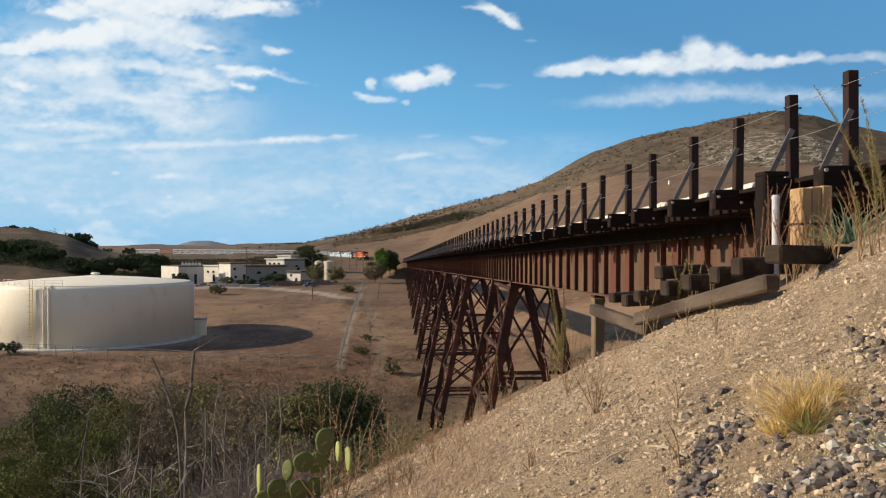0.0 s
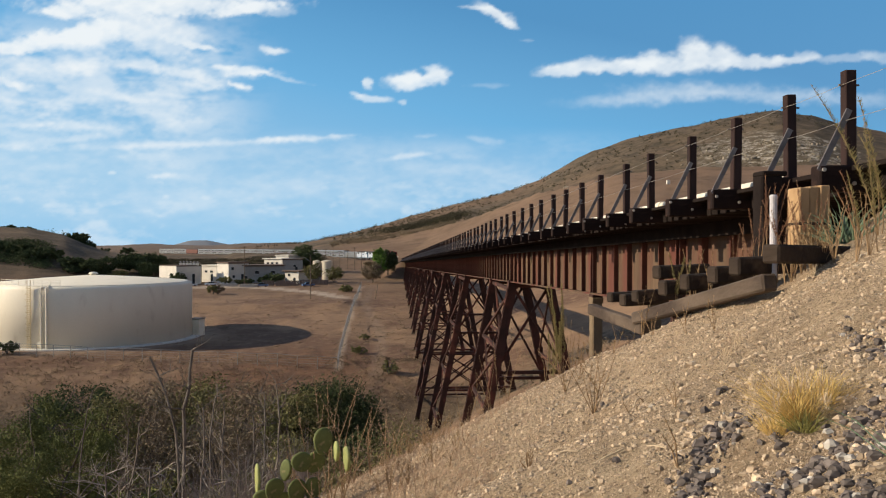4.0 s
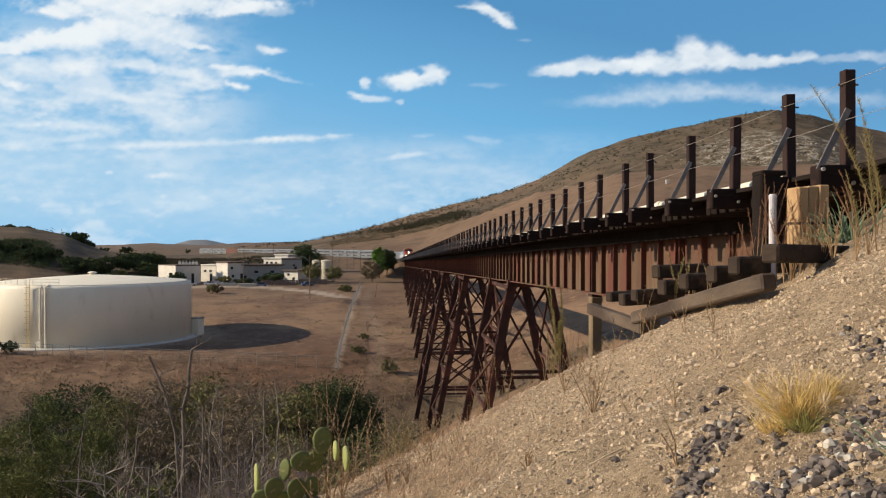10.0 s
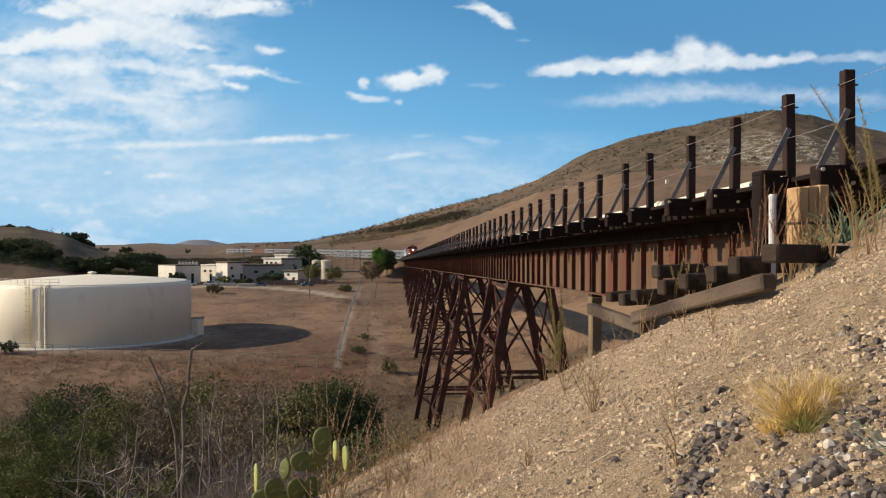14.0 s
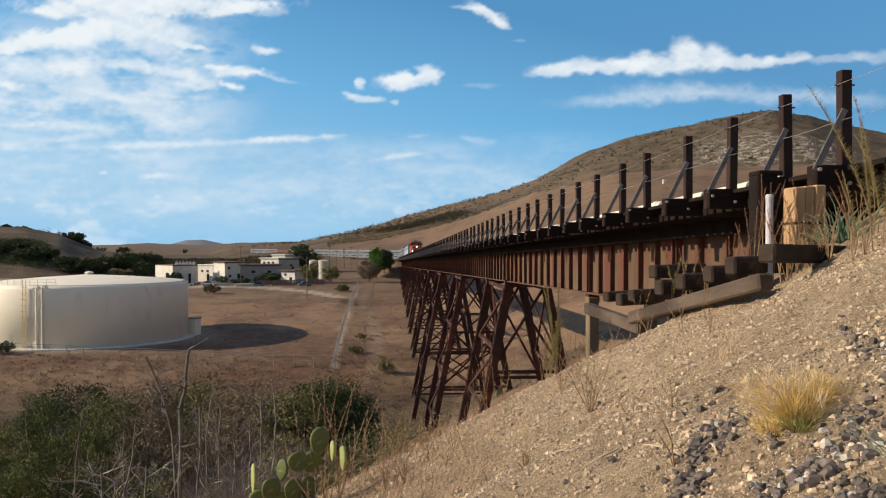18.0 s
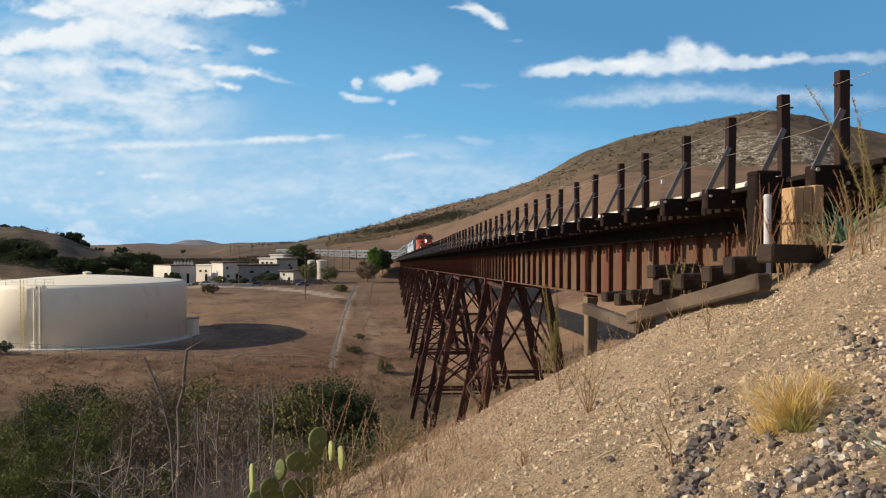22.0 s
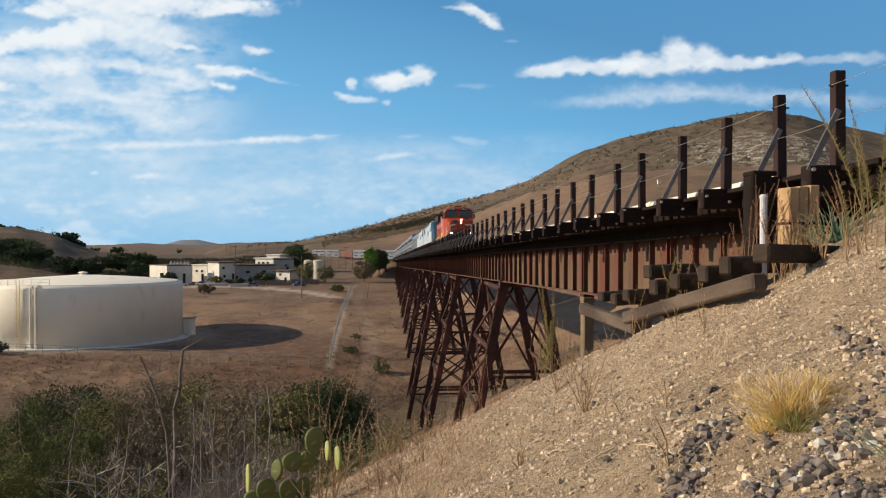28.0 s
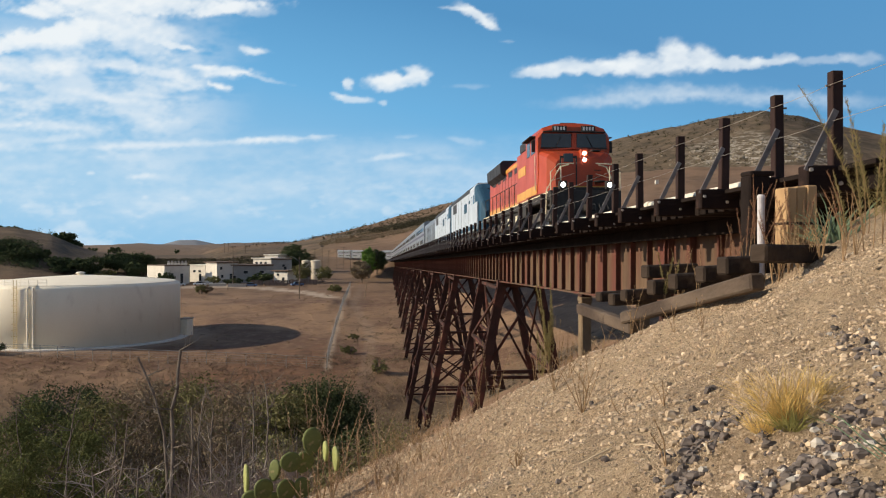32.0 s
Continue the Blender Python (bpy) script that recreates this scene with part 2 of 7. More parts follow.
M_TANCONC = mat("tan weathered concrete", (0.18, 0.13, 0.08), (0.115, 0.083, 0.054), 1.4, 16, 0.9, 0.0, 0.4, 0.01, (0.17, 0.12, 0.085), (0.56, 0.7), 1.3, stretch=(1, 1, 0.4))
M_LADDER = mat("yellowed ladder paint", (0.62, 0.5, 0.28), (0.5, 0.4, 0.22), 2, 20, 0.6, 0.0, 0.05)
M_APRON = mat("pale concrete apron", (0.6, 0.58, 0.54), (0.5, 0.48, 0.44), 0.6, 10, 0.85, 0.0, 0.2, 0.01, (0.36, 0.32, 0.27), (0.6, 0.74), 0.4)
M_CONC = mat("concrete", (0.4, 0.37, 0.33), (0.32, 0.29, 0.26), 1, 14, 0.9, 0.0, 0.3, 0.01)

# ---- lie of the land (heights relative to the eye) ----
CY, SY = math.cos(radians(YAW)), math.sin(radians(YAW))
TRACK_X = 8.35
BRIDGE_0, BRIDGE_1 = 9.0, 350.0
CURVE_Y, CURVE_R, CURVE_A, CURVE_R2 = 370.0, 112.7, radians(16), 980.0


def track(p):
    """The track's centre line p metres from the camera's foot along it: x, y, rail top (relative to the eye), heading to the left of +Y."""
    p = float(p)
    z = 1.32 - 0.022 * min(p, 385) if p < 385 else -7.15 - 0.35 * (1 - math.exp(-(p - 385) / 40))
    if p <= CURVE_Y:
        return TRACK_X, p, z, 0.0
    a = (p - CURVE_Y) / CURVE_R
    if a < CURVE_A:
        return TRACK_X - CURVE_R * (1 - math.cos(a)), CURVE_Y + CURVE_R * math.sin(a), z, a
    s = p - CURVE_Y - CURVE_R * CURVE_A
    a = CURVE_A + s / CURVE_R2
    x, y = TRACK_X - CURVE_R * (1 - math.cos(CURVE_A)), CURVE_Y + CURVE_R * math.sin(CURVE_A)
    return x - CURVE_R2 * (math.cos(CURVE_A) - math.cos(a)), y + CURVE_R2 * (math.sin(a) - math.sin(CURVE_A)), z, a


TRACK_PTS = np.array([track(p)[:3] for p in range(346, 1300, 6)])


def ridge(az, d, line, foot, crest, base, back=0.35, power=1.0, ends=(-400, 400)):
    """A hill whose crest line, (degrees, degrees up) pairs, stands crest metres off and rises from foot metres off."""
    a, e = zip(*line)
    if isinstance(foot, list):
        foot, crest = np.interp(az, *zip(*foot)), np.interp(az, *zip(*crest))
    top = np.tan(np.radians(np.interp(az, a, e))) * crest
    t = np.clip((d - foot) / (crest - foot), 0, 1)
    up = base + (top - base) * (t ** power)
    h = np.where(d < foot, -999, np.where(d <= crest, up, top - back * (d - crest)))
    return h - 30 * smooth(ends[0], ends[0] - 6, az) - 30 * smooth(ends[1], ends[1] + 6, az)


HILL_FAR = [(-30, -0.3), (-9.8, -0.05), (-6.4, 0.15), (-3.3, 0.86), (0.6, 1.7), (4.5, 2.88), (7.3, 3.55), (10.4, 4.6), (12.4, 5.6), (14.3, 6.55), (16.2, 7.13), (18.0, 7.6), (19.9, 7.97), (21.7, 8.3),
            (23.5, 8.6), (25.9, 8.85), (28.2, 8.4), (30.2, 7.6), (32.3, 6.9), (40, 5), (60, 3), (180, 1)]
HILL_NEAR = [(-2, -1.6), (0.0, 0.05), (2.95, 1.1), (6.9, 2.4), (10.4, 3.7), (14.3, 4.6), (18.1, 5.1), (21.7, 5.4), (27, 5.2), (32, 5.0), (45, 4.5), (70, 3), (180, 1)]
HILL_LEFT = [(-180, 2), (-45, 2.0), (-30, 1.3), (-24.5, 1.15), (-23, 1.15), (-21, 0.75), (-19.8, 0.15), (-18.5, -0.3), (-16, -0.8), (-10, -1.5)]
HILL_BLUE = [(-25, -0.5), (-16, -0.2), (-14.5, 0.05), (-13.3, 0.38), (-12.2, 0.4), (-11, 0.15), (-9.5, -0.2), (0, -0.5)]
HILL_LOW = [(-180, 0.3), (-40, 0.2), (-19, 0.05), (-16, 0.14), (-14.7, 0.12), (-12, 0.05), (-10, 0.18), (-7.5, 0.2), (-5, 0.3), (5, 0.5), (180, 0.5)]
VALLEY_Y = (-400, 0, 55, 82, 100, 118, 132, 190, 250, 330, 400, 500, 700, 1000, 2000)
VALLEY_H = (-24, -24, -24, -23.5, -22.6, -19.6, -18.0, -15.9, -14.8, -13.6, -11.5, -8.6, -8.2, -8.5, -14)


def land(x, y):
    """Height of the ground, relative to the eye, on numpy arrays."""
    x, y = np.asarray(x, float), np.asarray(y, float)
    r, d = x * CY - y * SY, x * SY + y * CY
    dist = np.hypot(x, y)
    az = np.degrees(np.arctan2(x, y))
    # the embankment slope that the camera stands on
    over = np.maximum(d - 10.0, 0)
    fall = 1.9 * (1 - np.exp(-over / 8)) + 0.06 * over
    slope = -0.98 + 0.5 * r - 0.13 * np.maximum(d, -30) - fall
    bed = 0.98 - 0.02 * y - 0.55 * np.maximum(np.abs(x - TRACK_X) - 3.3, 0) * (x > TRACK_X) - 0.6 * np.maximum(y - 12.5, 0)
    near = np.minimum(slope, np.where(y < 40, bed, slope))
    bumps = (fbm(x * 0.9, y * 0.9, 3, 3) - 0.5) * 0.22 + (fbm(x * 5, y * 5, 5, 2) - 0.5) * 0.06 + (fbm(x * 17, y * 17, 6, 2) - 0.5) * 0.022
    near = near + bumps * smooth(0.5, 4, dist)
    # the valley floor, higher on the far side of the trestle
    floor = np.interp(y + 14 * (fbm(x * 0.012, y * 0.012, 8, 2) - 0.5), VALLEY_Y, VALLEY_H)
    floor = floor + np.clip(x - 10, 0, 45) * 0.3 * smooth(20, 60, y) * (1 - smooth(260, 420, y))
    floor = floor + 1.1 * smooth(201, 206, y - 0.1 * x) * smooth(-6, -12, x) * smooth(240, 215, y)
    floor = floor + (fbm(x * 0.05, y * 0.05, 11, 4) - 0.5) * 2.2 * (0.25 + 0.75 * smooth(125, 90, y)) + (fbm(x * 0.3, y * 0.3, 12, 3) - 0.5) * 0.5
    h = np.maximum(near, floor) + 0.6 * np.exp(-np.abs(near - floor) / 1.5)
    wob = (fbm(x * 0.02, y * 0.02, 21, 4) - 0.5) * 6 * smooth(120, 300, dist)
    wob = wob + (fbm(x * 0.1, y * 0.1, 22, 3) - 0.5) * 1.4 * smooth(120, 300, dist)
    for line, foot, crest, base, back, power, ends in (
            (HILL_NEAR, [(0, 330), (7, 200), (16, 110)], [(0, 660), (7, 560), (16, 430)], -15, 0.25, 1.0, (-1, 400)), (HILL_FAR, 420, 860, -10, 0.3, 0.85, (-10, 400)), (HILL_LEFT, 300, 480, -14, 0.1, 1.0, (-400, -17)),
            (HILL_LOW, 900, 1500, -8, 0.03, 1.0, (-400, 400)), (HILL_BLUE, 2400, 3200, -30, 0.3, 0.8, (-400, 400))):
        h = np.maximum(h, ridge(az, dist, line, foot, crest, base, back, power, ends) + wob * (0.6 if line is HILL_NEAR else 1.0) * (line is not HILL_BLUE))
    # railway embankment past the trestle
    m = (y > 330) & (y < 1300) & (x < 80)
    if np.any(m):
        px, py = x[m], y[m]
        best, zz = np.full(px.shape, 1e9), np.zeros(px.shape)
        for tx, ty, tz in TRACK_PTS:
            q = np.hypot(px - tx, py - ty)
            zz = np.where(q < best, tz, zz)
            best = np.minimum(best, q)
        bank = zz - 0.35 - 0.5 * np.maximum(best - 4.0, 0)
        hm = np.maximum(h[m], bank)
        h[m] = np.where(best < 16, np.minimum(hm, zz - 0.35 + 0.5 * np.maximum(best - 4.5, 0)), hm)
    # level pad under the tank
    q = np.hypot(x - TANK_X, y - TANK_Y)
    h = np.where(q < 30, h + (TANK_Z - h) * smooth(30, 20, q), h)
    return np.where(dist > 4000, np.minimum(h, -20), h)


TANK_X, TANK_Y, TANK_Z, TANK_R, TANK_H = -55.6, 159.0, -17.4, 17.9, 10.6


def ground_z(x, y):
    """Absolute height of the ground at one place."""
    return float(land(np.array([x]), np.array([y]))[0]) + EYE


def ground_material():
    m = bpy.data.materials.new("dry earth and grass")
    m.use_nodes = True
    n, l = m.node_tree.nodes, m.node_tree.links
    b = n["Principled BSDF"]
    b.inputs["Roughness"].default_value = 0.95
    b.inputs["Specular IOR Level"].default_value = 0.15
    geo = n.new("ShaderNodeNewGeometry")

    def noise_at(s, detail=6, rough=0.6):
        t = n.new("ShaderNodeTexNoise")
        t.inputs["Scale"].default_value, t.inputs["Detail"].default_value, t.inputs["Roughness"].default_value = s, detail, rough
        l.new(geo.outputs["Position"], t.inputs["Vector"])
        return t.outputs["Fac"]

    def ramp(f, lo, hi):
        r = n.new("ShaderNodeMapRange")
        r.inputs[1].default_value, r.inputs[2].default_value = lo, hi
        l.new(f, r.inputs[0])
        return r.outputs[0]

    def mixed(f, a, c):
        x = n.new("ShaderNodeMix")
        x.data_type = "RGBA"
        for sock, val in ((x.inputs["Factor"], f), (x.inputs[6], a), (x.inputs[7], c)):
            if isinstance(val, tuple):
                sock.default_value = (*val, 1)
            else:
                l.new(val, sock)
        return x.outputs[2]

    def attr(name):
        a = n.new("ShaderNodeAttribute")
        a.attribute_name = name
        return a.outputs["Fac"]

    def times(a, c):
        x = n.new("ShaderNodeMath")
        x.operation = "MULTIPLY"
        l.new(a, x.inputs[0])
        l.new(c, x.inputs[1])
        return x.outputs[0]

    dirt = mixed(ramp(noise_at(0.9), 0.4, 0.62), (0.535, 0.405, 0.268), (0.415, 0.302, 0.196))
    dirt = mixed(ramp(noise_at(9, 8, 0.75), 0.5, 0.75), dirt, (0.55, 0.425, 0.29))
    dirt = mixed(ramp(noise_at(30, 6, 0.75), 0.51, 0.65), dirt, (0.24, 0.168, 0.108))
    dirt = mixed(ramp(noise_at(75, 5, 0.8), 0.58, 0.7), dirt, (0.59, 0.465, 0.32))
    field = mixed(ramp(noise_at(0.045, 8, 0.65), 0.42, 0.58), (0.265, 0.17, 0.105), (0.15, 0.09, 0.06))
    field = mixed(ramp(noise_at(0.5, 8, 0.7), 0.5, 0.72), field, (0.3, 0.2, 0.125))
    field = mixed(ramp(noise_at(0.22, 8, 0.72), 0.58, 0.7), field, (0.085, 0.062, 0.035))
    hill = mixed(ramp(noise_at(0.012, 8, 0.7), 0.4, 0.6), (0.215, 0.14, 0.092), (0.17, 0.11, 0.072))
    hill = mixed(ramp(noise_at(0.09, 8, 0.7), 0.5, 0.64), hill, (0.125, 0.083, 0.052))
    hill = mixed(ramp(noise_at(0.03, 9, 0.75), 0.55, 0.68), hill, (0.11, 0.078, 0.046))
    scrub = mixed(ramp(noise_at(0.07, 8, 0.75), 0.42, 0.58), (0.135, 0.1, 0.066), (0.066, 0.053, 0.036))
    rocky = mixed(ramp(noise_at(0.13, 9, 0.8), 0.5, 0.58), (0.11, 0.085, 0.055), (0.42, 0.38, 0.32))
    pale = mixed(ramp(noise_at(0.6, 6), 0.4, 0.6), (0.47, 0.39, 0.31), (0.38, 0.305, 0.235))
    col = mixed(attr("field"), dirt, field)
    col = mixed(attr("ruddy"), col, mixed(ramp(noise_at(0.35, 8, 0.7), 0.4, 0.6), (0.2, 0.108, 0.064), (0.115, 0.07, 0.046)))
    col = mixed(attr("hill"), col, hill)
    col = mixed(attr("scrub"), col, scrub)
    col = mixed(attr("rocky"), col, rocky)
    col = mixed(attr("pale"), col, pale)
    # aerial haze painted into the ground colour, blue-grey with distance
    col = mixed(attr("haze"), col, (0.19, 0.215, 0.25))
    l.new(col, b.inputs["Base Color"])
    bu = n.new("ShaderNodeBump")
    bu.inputs["Strength"].default_value, bu.inputs["Distance"].default_value = 1.0, 0.035
    l.new(noise_at(38, 9, 0.85), bu.inputs["Height"])
    bu2 = n.new("ShaderNodeBump")
    bu2.inputs["Strength"].default_value, bu2.inputs["Distance"].default_value = 0.5, 0.8
    l.new(noise_at(0.5, 8, 0.7), bu2.inputs["Height"])
    l.new(bu.outputs[0], bu2.inputs["Normal"])
    l.new(bu2.outputs[0], b.inputs["Normal"])
    return m


def spot(b, d):
    """The place d metres ahead whose bearing is b / FOCAL right of the lens axis."""
    r = b / FOCAL * d
    return r * CY + d * SY, -r * SY + d * CY


FIELD_LINE = [spot(-188, 124), spot(-170, 170), spot(-158, 215), spot(-146, 285)]


def build_ground():
    fine = np.arange(-36, 40.01, 0.25)
    az = np.radians(np.concatenate([fine, np.arange(43, 324, 3.0)]))
    near = 0.5 * 1.0115 ** np.arange(0, 300)
    rad = np.concatenate([[0.02], near, near[-1] * 1.0235 ** np.arange(1, 300)])
    rad = rad[rad < 4600]
    A, R = np.meshgrid(az, rad)
    X, Y = R * np.sin(A), R * np.cos(A)
    H = land(X.ravel(), Y.ravel()).reshape(X.shape)
    na, nr = len(az), len(rad)
    co = np.stack([X, Y, H + EYE], -1).reshape(-1, 3)
    i, j = np.meshgrid(np.arange(nr - 1), np.arange(na), indexing="ij")
    k = (j + 1) % na
    quads = np.stack([i * na + j, i * na + k, (i + 1) * na + k, (i + 1) * na + j], -1).reshape(-1, 4)
    me = bpy.data.meshes.new("ground")
    co = np.concatenate([co, [[0, 0, H[0].mean() + EYE]]])
    hub = [(len(co) - 1, (q + 1) % na, q) for q in range(na)]
    me.from_pydata(co.tolist(), [], quads.tolist() + hub)
    me.shade_smooth()
    x, y = co[:, 0], co[:, 1]
    d = np.hypot(x, y)
    deg = np.degrees(np.arctan2(x, y))
    n1, n2 = fbm(x * 0.03, y * 0.03, 31, 4), fbm(x * 0.008, y * 0.008, 33, 4)
    el = np.degrees(np.arctan2(co[:, 2] - EYE, d))
    near_crest = np.interp(deg, (0, 7, 16), (660, 560, 430))
    n3 = fbm(x * 0.02, y * 0.02, 39, 4)
    cover = {
        "field": smooth(9, 24, d + (n1 - 0.5) * 10),
        "hill": smooth(210, 300, d),
        "scrub": smooth(-4, 18, d - near_crest) * np.maximum(smooth(0.45, 0.62, n2), 0.7 + 0.3 * smooth(0.4, 0.6, n3)) * (1 - 0.65 * smooth(735, 800, d + 90 * (n3 - 0.5)) * (deg < 11))
        + 0.85 * smooth(-2, -5, deg) * smooth(322, 345, d) * smooth(700, 640, d) * smooth(0.15, 0.4, n1) + smooth(60, 90, y) * smooth(124, 106, y + 0.04 * (x + 40)) * (d > 40) * 0.8,
        "rocky": smooth(20, 60, d - near_crest) * smooth(760, 690, d) * smooth(20, 23.5, deg) * smooth(31.5, 29, deg) * smooth(0.4, 0.52, fbm(x * 0.02, y * 0.02, 37, 4)),
        "pale": np.zeros(len(x)),
        # share of painted haze, growing with distance
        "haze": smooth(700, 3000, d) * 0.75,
    }
    # bare tracks: the tank's yard, a service road by the fence and a foot track
    yard = np.hypot(x - TANK_X, y - TANK_Y)
    cover["pale"] = np.maximum(smooth(26, 19, yard) * 0.4, smooth(1.6, 0.6, np.abs(x - (-2.4 + (y - 150) * -0.035 + 1.2 * np.sin(y * 0.05)))) * smooth(112, 125, y) * smooth(300, 250, y) * 0.14)
    cover["pale"] = np.maximum(cover["pale"], smooth(7, 4, np.abs(y - 290 + 0.024 * (x + 58) ** 2)) * smooth(-8, -14, x) * smooth(-92, -75, x) * 0.8)
    # worn strip along the field fence, and wheel ruts beside it
    for (xa, ya), (xb, yb) in zip(FIELD_LINE, FIELD_LINE[1:]):
        k = np.clip(((x - xa) * (xb - xa) + (y - ya) * (yb - ya)) / ((xb - xa) ** 2 + (yb - ya) ** 2), 0, 1)
        off = np.hypot(x - xa - k * (xb - xa), y - ya - k * (yb - ya))
        cover["pale"] = np.maximum(cover["pale"], smooth(0.8, 0.25, off) * 0.62)
    cover["ruddy"] = smooth(100, 112, y + 0.04 * (x + 40)) * smooth(150, 134, y) * smooth(2, -8, x) * smooth(0.3, 0.55, n1)
    for key, val in cover.items():
        me.attributes.new(key, "FLOAT", "POINT").data.foreach_set("value", np.clip(val, 0, 1).astype(np.float32))
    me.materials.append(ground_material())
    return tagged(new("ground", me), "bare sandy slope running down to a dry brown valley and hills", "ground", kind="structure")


ground = build_ground()


# ---- clouds ----
def cloud_material():
    m = bpy.data.materials.new("cloud")
    m.use_nodes = True
    n, l = m.node_tree.nodes, m.node_tree.links
    n.remove(n["Principled BSDF"])
    a, s, h = n.new("ShaderNodeAttribute"), n.new("ShaderNodeAttribute"), n.new("ShaderNodeAttribute")
    a.attribute_name, s.attribute_name, h.attribute_name = "cover", "thick", "rise"
    e, t, x = n.new("ShaderNodeEmission"), n.new("ShaderNodeBsdfTransparent"), n.new("ShaderNodeMixShader")
    c = n.new("ShaderNodeMix")
    c.data_type = "RGBA"
    c.inputs[7].default_value = (0.88, 0.935, 0.97, 1)
    blue = n.new("ShaderNodeValToRGB")
    blue.color_ramp.elements[0].color, blue.color_ramp.elements[1].color = (0.315, 0.6, 0.86, 1), (0.055, 0.29, 0.588, 1)
    blue.color_ramp.elements.new(0.55).color = (0.12, 0.445, 0.785, 1)
    l.new(h.outputs["Fac"], blue.inputs[0])
    l.new(blue.outputs[0], c.inputs[6])
    l.new(s.outputs["Fac"], c.inputs["Factor"])
    l.new(c.outputs[2], e.inputs[0])
    l.new(a.outputs["Fac"], x.inputs[0])
    l.new(t.outputs[0], x.inputs[1])
    l.new(e.outputs[0], x.inputs[2])
    l.new(x.outputs[0], n["Material Output"].inputs[0])
    return m


# centre and half size in thousandths of a radian to the right of and above the lens axis, tilt in degrees, weight
BANK_TOP = [
    (-356, 294, 148, 18, 0, 1.00), (-246, 288, 50, 8, 10, 0.90), (-466, 285, 43, 10, 0, 1.00), (-204, 285, 22, 7, 0, 0.38), (-480, 250, 74, 14, 8, 1.00), (-424, 259, 32, 19, 20, 1.00),
    (-528, 241, 34, 9, 0, 0.95), (-382, 269, 57, 23, -10, 0.80), (-353, 248, 50, 19, -20, 0.62), (-309, 245, 40, 6, -12, 0.80), (-335, 264, 43, 17, -20, 0.55),
]
BANK_MID = [
    (-242, 211, 34, 7, 0, 0.95), (-270, 216, 14, 4, 0, 0.90), (-253, 194, 17, 6, -15, 0.95), (-304, 205, 43, 9, -15, 0.72), (-304, 195, 29, 5, -8, 0.65), (-204, 206, 32, 3, -14, 0.42),
    (-446, 216, 32, 10, 5, 0.72), (-375, 219, 36, 8, -8, 0.68), (-528, 197, 23, 6, -15, 0.80), (-501, 210, 43, 15, 0, 0.45), (-211, 238, 19, 5, -6, 0.80),
]
WISPS_LEFT = [
    (-385, 179, 51, 6, -10, 0.68), (-459, 176, 50, 5, 0, 0.48), (-335, 183, 36, 3, -5, 0.38), (-532, 176, 18, 4, -10, 0.50), (-337, 154, 39, 10, -8, 0.38), (-439, 144, 54, 6, -4, 0.62),
    (-515, 147, 32, 4, 0, 0.48), (-459, 130, 72, 5, 5, 0.42), (-315, 124, 172, 5, 2, 0.60), (-190, 130, 50, 4, 2, 0.72), (-522, 121, 29, 6, 0, 0.55),
]
SPECKS = [
    (-135, 133, 28, 2, 4, 0.30), (-347, 85, 15, 4, 0, 0.70), (-408, 89, 5, 3, 0, 0.50), (-525, 57, 11, 6, 0, 0.35), (-346, 59, 5, 3, 0, 0.40), (-294, 59, 6, 3, 0, 0.35),
    (-46, 110, 32, 4, 8, 0.60), (-28, 134, 11, 3, 5, 0.35), (50, 195, 21, 3, 0, 0.25), (47, 129, 18, 4, -10, 0.30),
]
HEAP_SMALL = [
    (-49, 201, 26, 13, 0, 1.00), (-15, 208, 19, 12, 8, 1.00), (-32, 202, 32, 9, 0, 0.90), (-94, 199, 8, 9, 20, 0.85), (-91, 179, 25, 5, -4, 0.75), (-55, 175, 8, 4, 0, 0.55),
    (-111, 184, 10, 3, -15, 0.60), (34, 290, 15, 3, -5, 0.72), (59, 283, 28, 8, -25, 0.95), (78, 270, 12, 6, -25, 0.85), (96, 250, 8, 2, 0, 0.25),
]
HEAP_LONG = [
    (139, 213, 30, 10, 2, 0.90), (170, 218, 36, 12, 5, 0.92), (210, 217, 39, 9, 0, 0.90), (245, 224, 36, 12, 8, 0.92), (259, 219, 43, 12, 0, 0.92), (302, 230, 21, 25, 0, 1.00),
    (335, 227, 28, 17, -5, 0.94), (375, 224, 46, 9, 0, 0.88), (420, 226, 29, 6, 3, 0.72), (438, 230, 18, 6, 0, 0.55), (485, 228, 43, 6, 3, 0.45), (530, 230, 29, 8, 0, 0.42),
]
VEIL_RIGHT = [
    (223, 177, 69, 8, 3, 0.45), (278, 186, 77, 11, 3, 0.45), (347, 186, 84, 10, -3, 0.40), (423, 181, 63, 9, 0, 0.38), (506, 177, 50, 9, 0, 0.36), (37, 93, 76, 10, 2, 0.25),
]


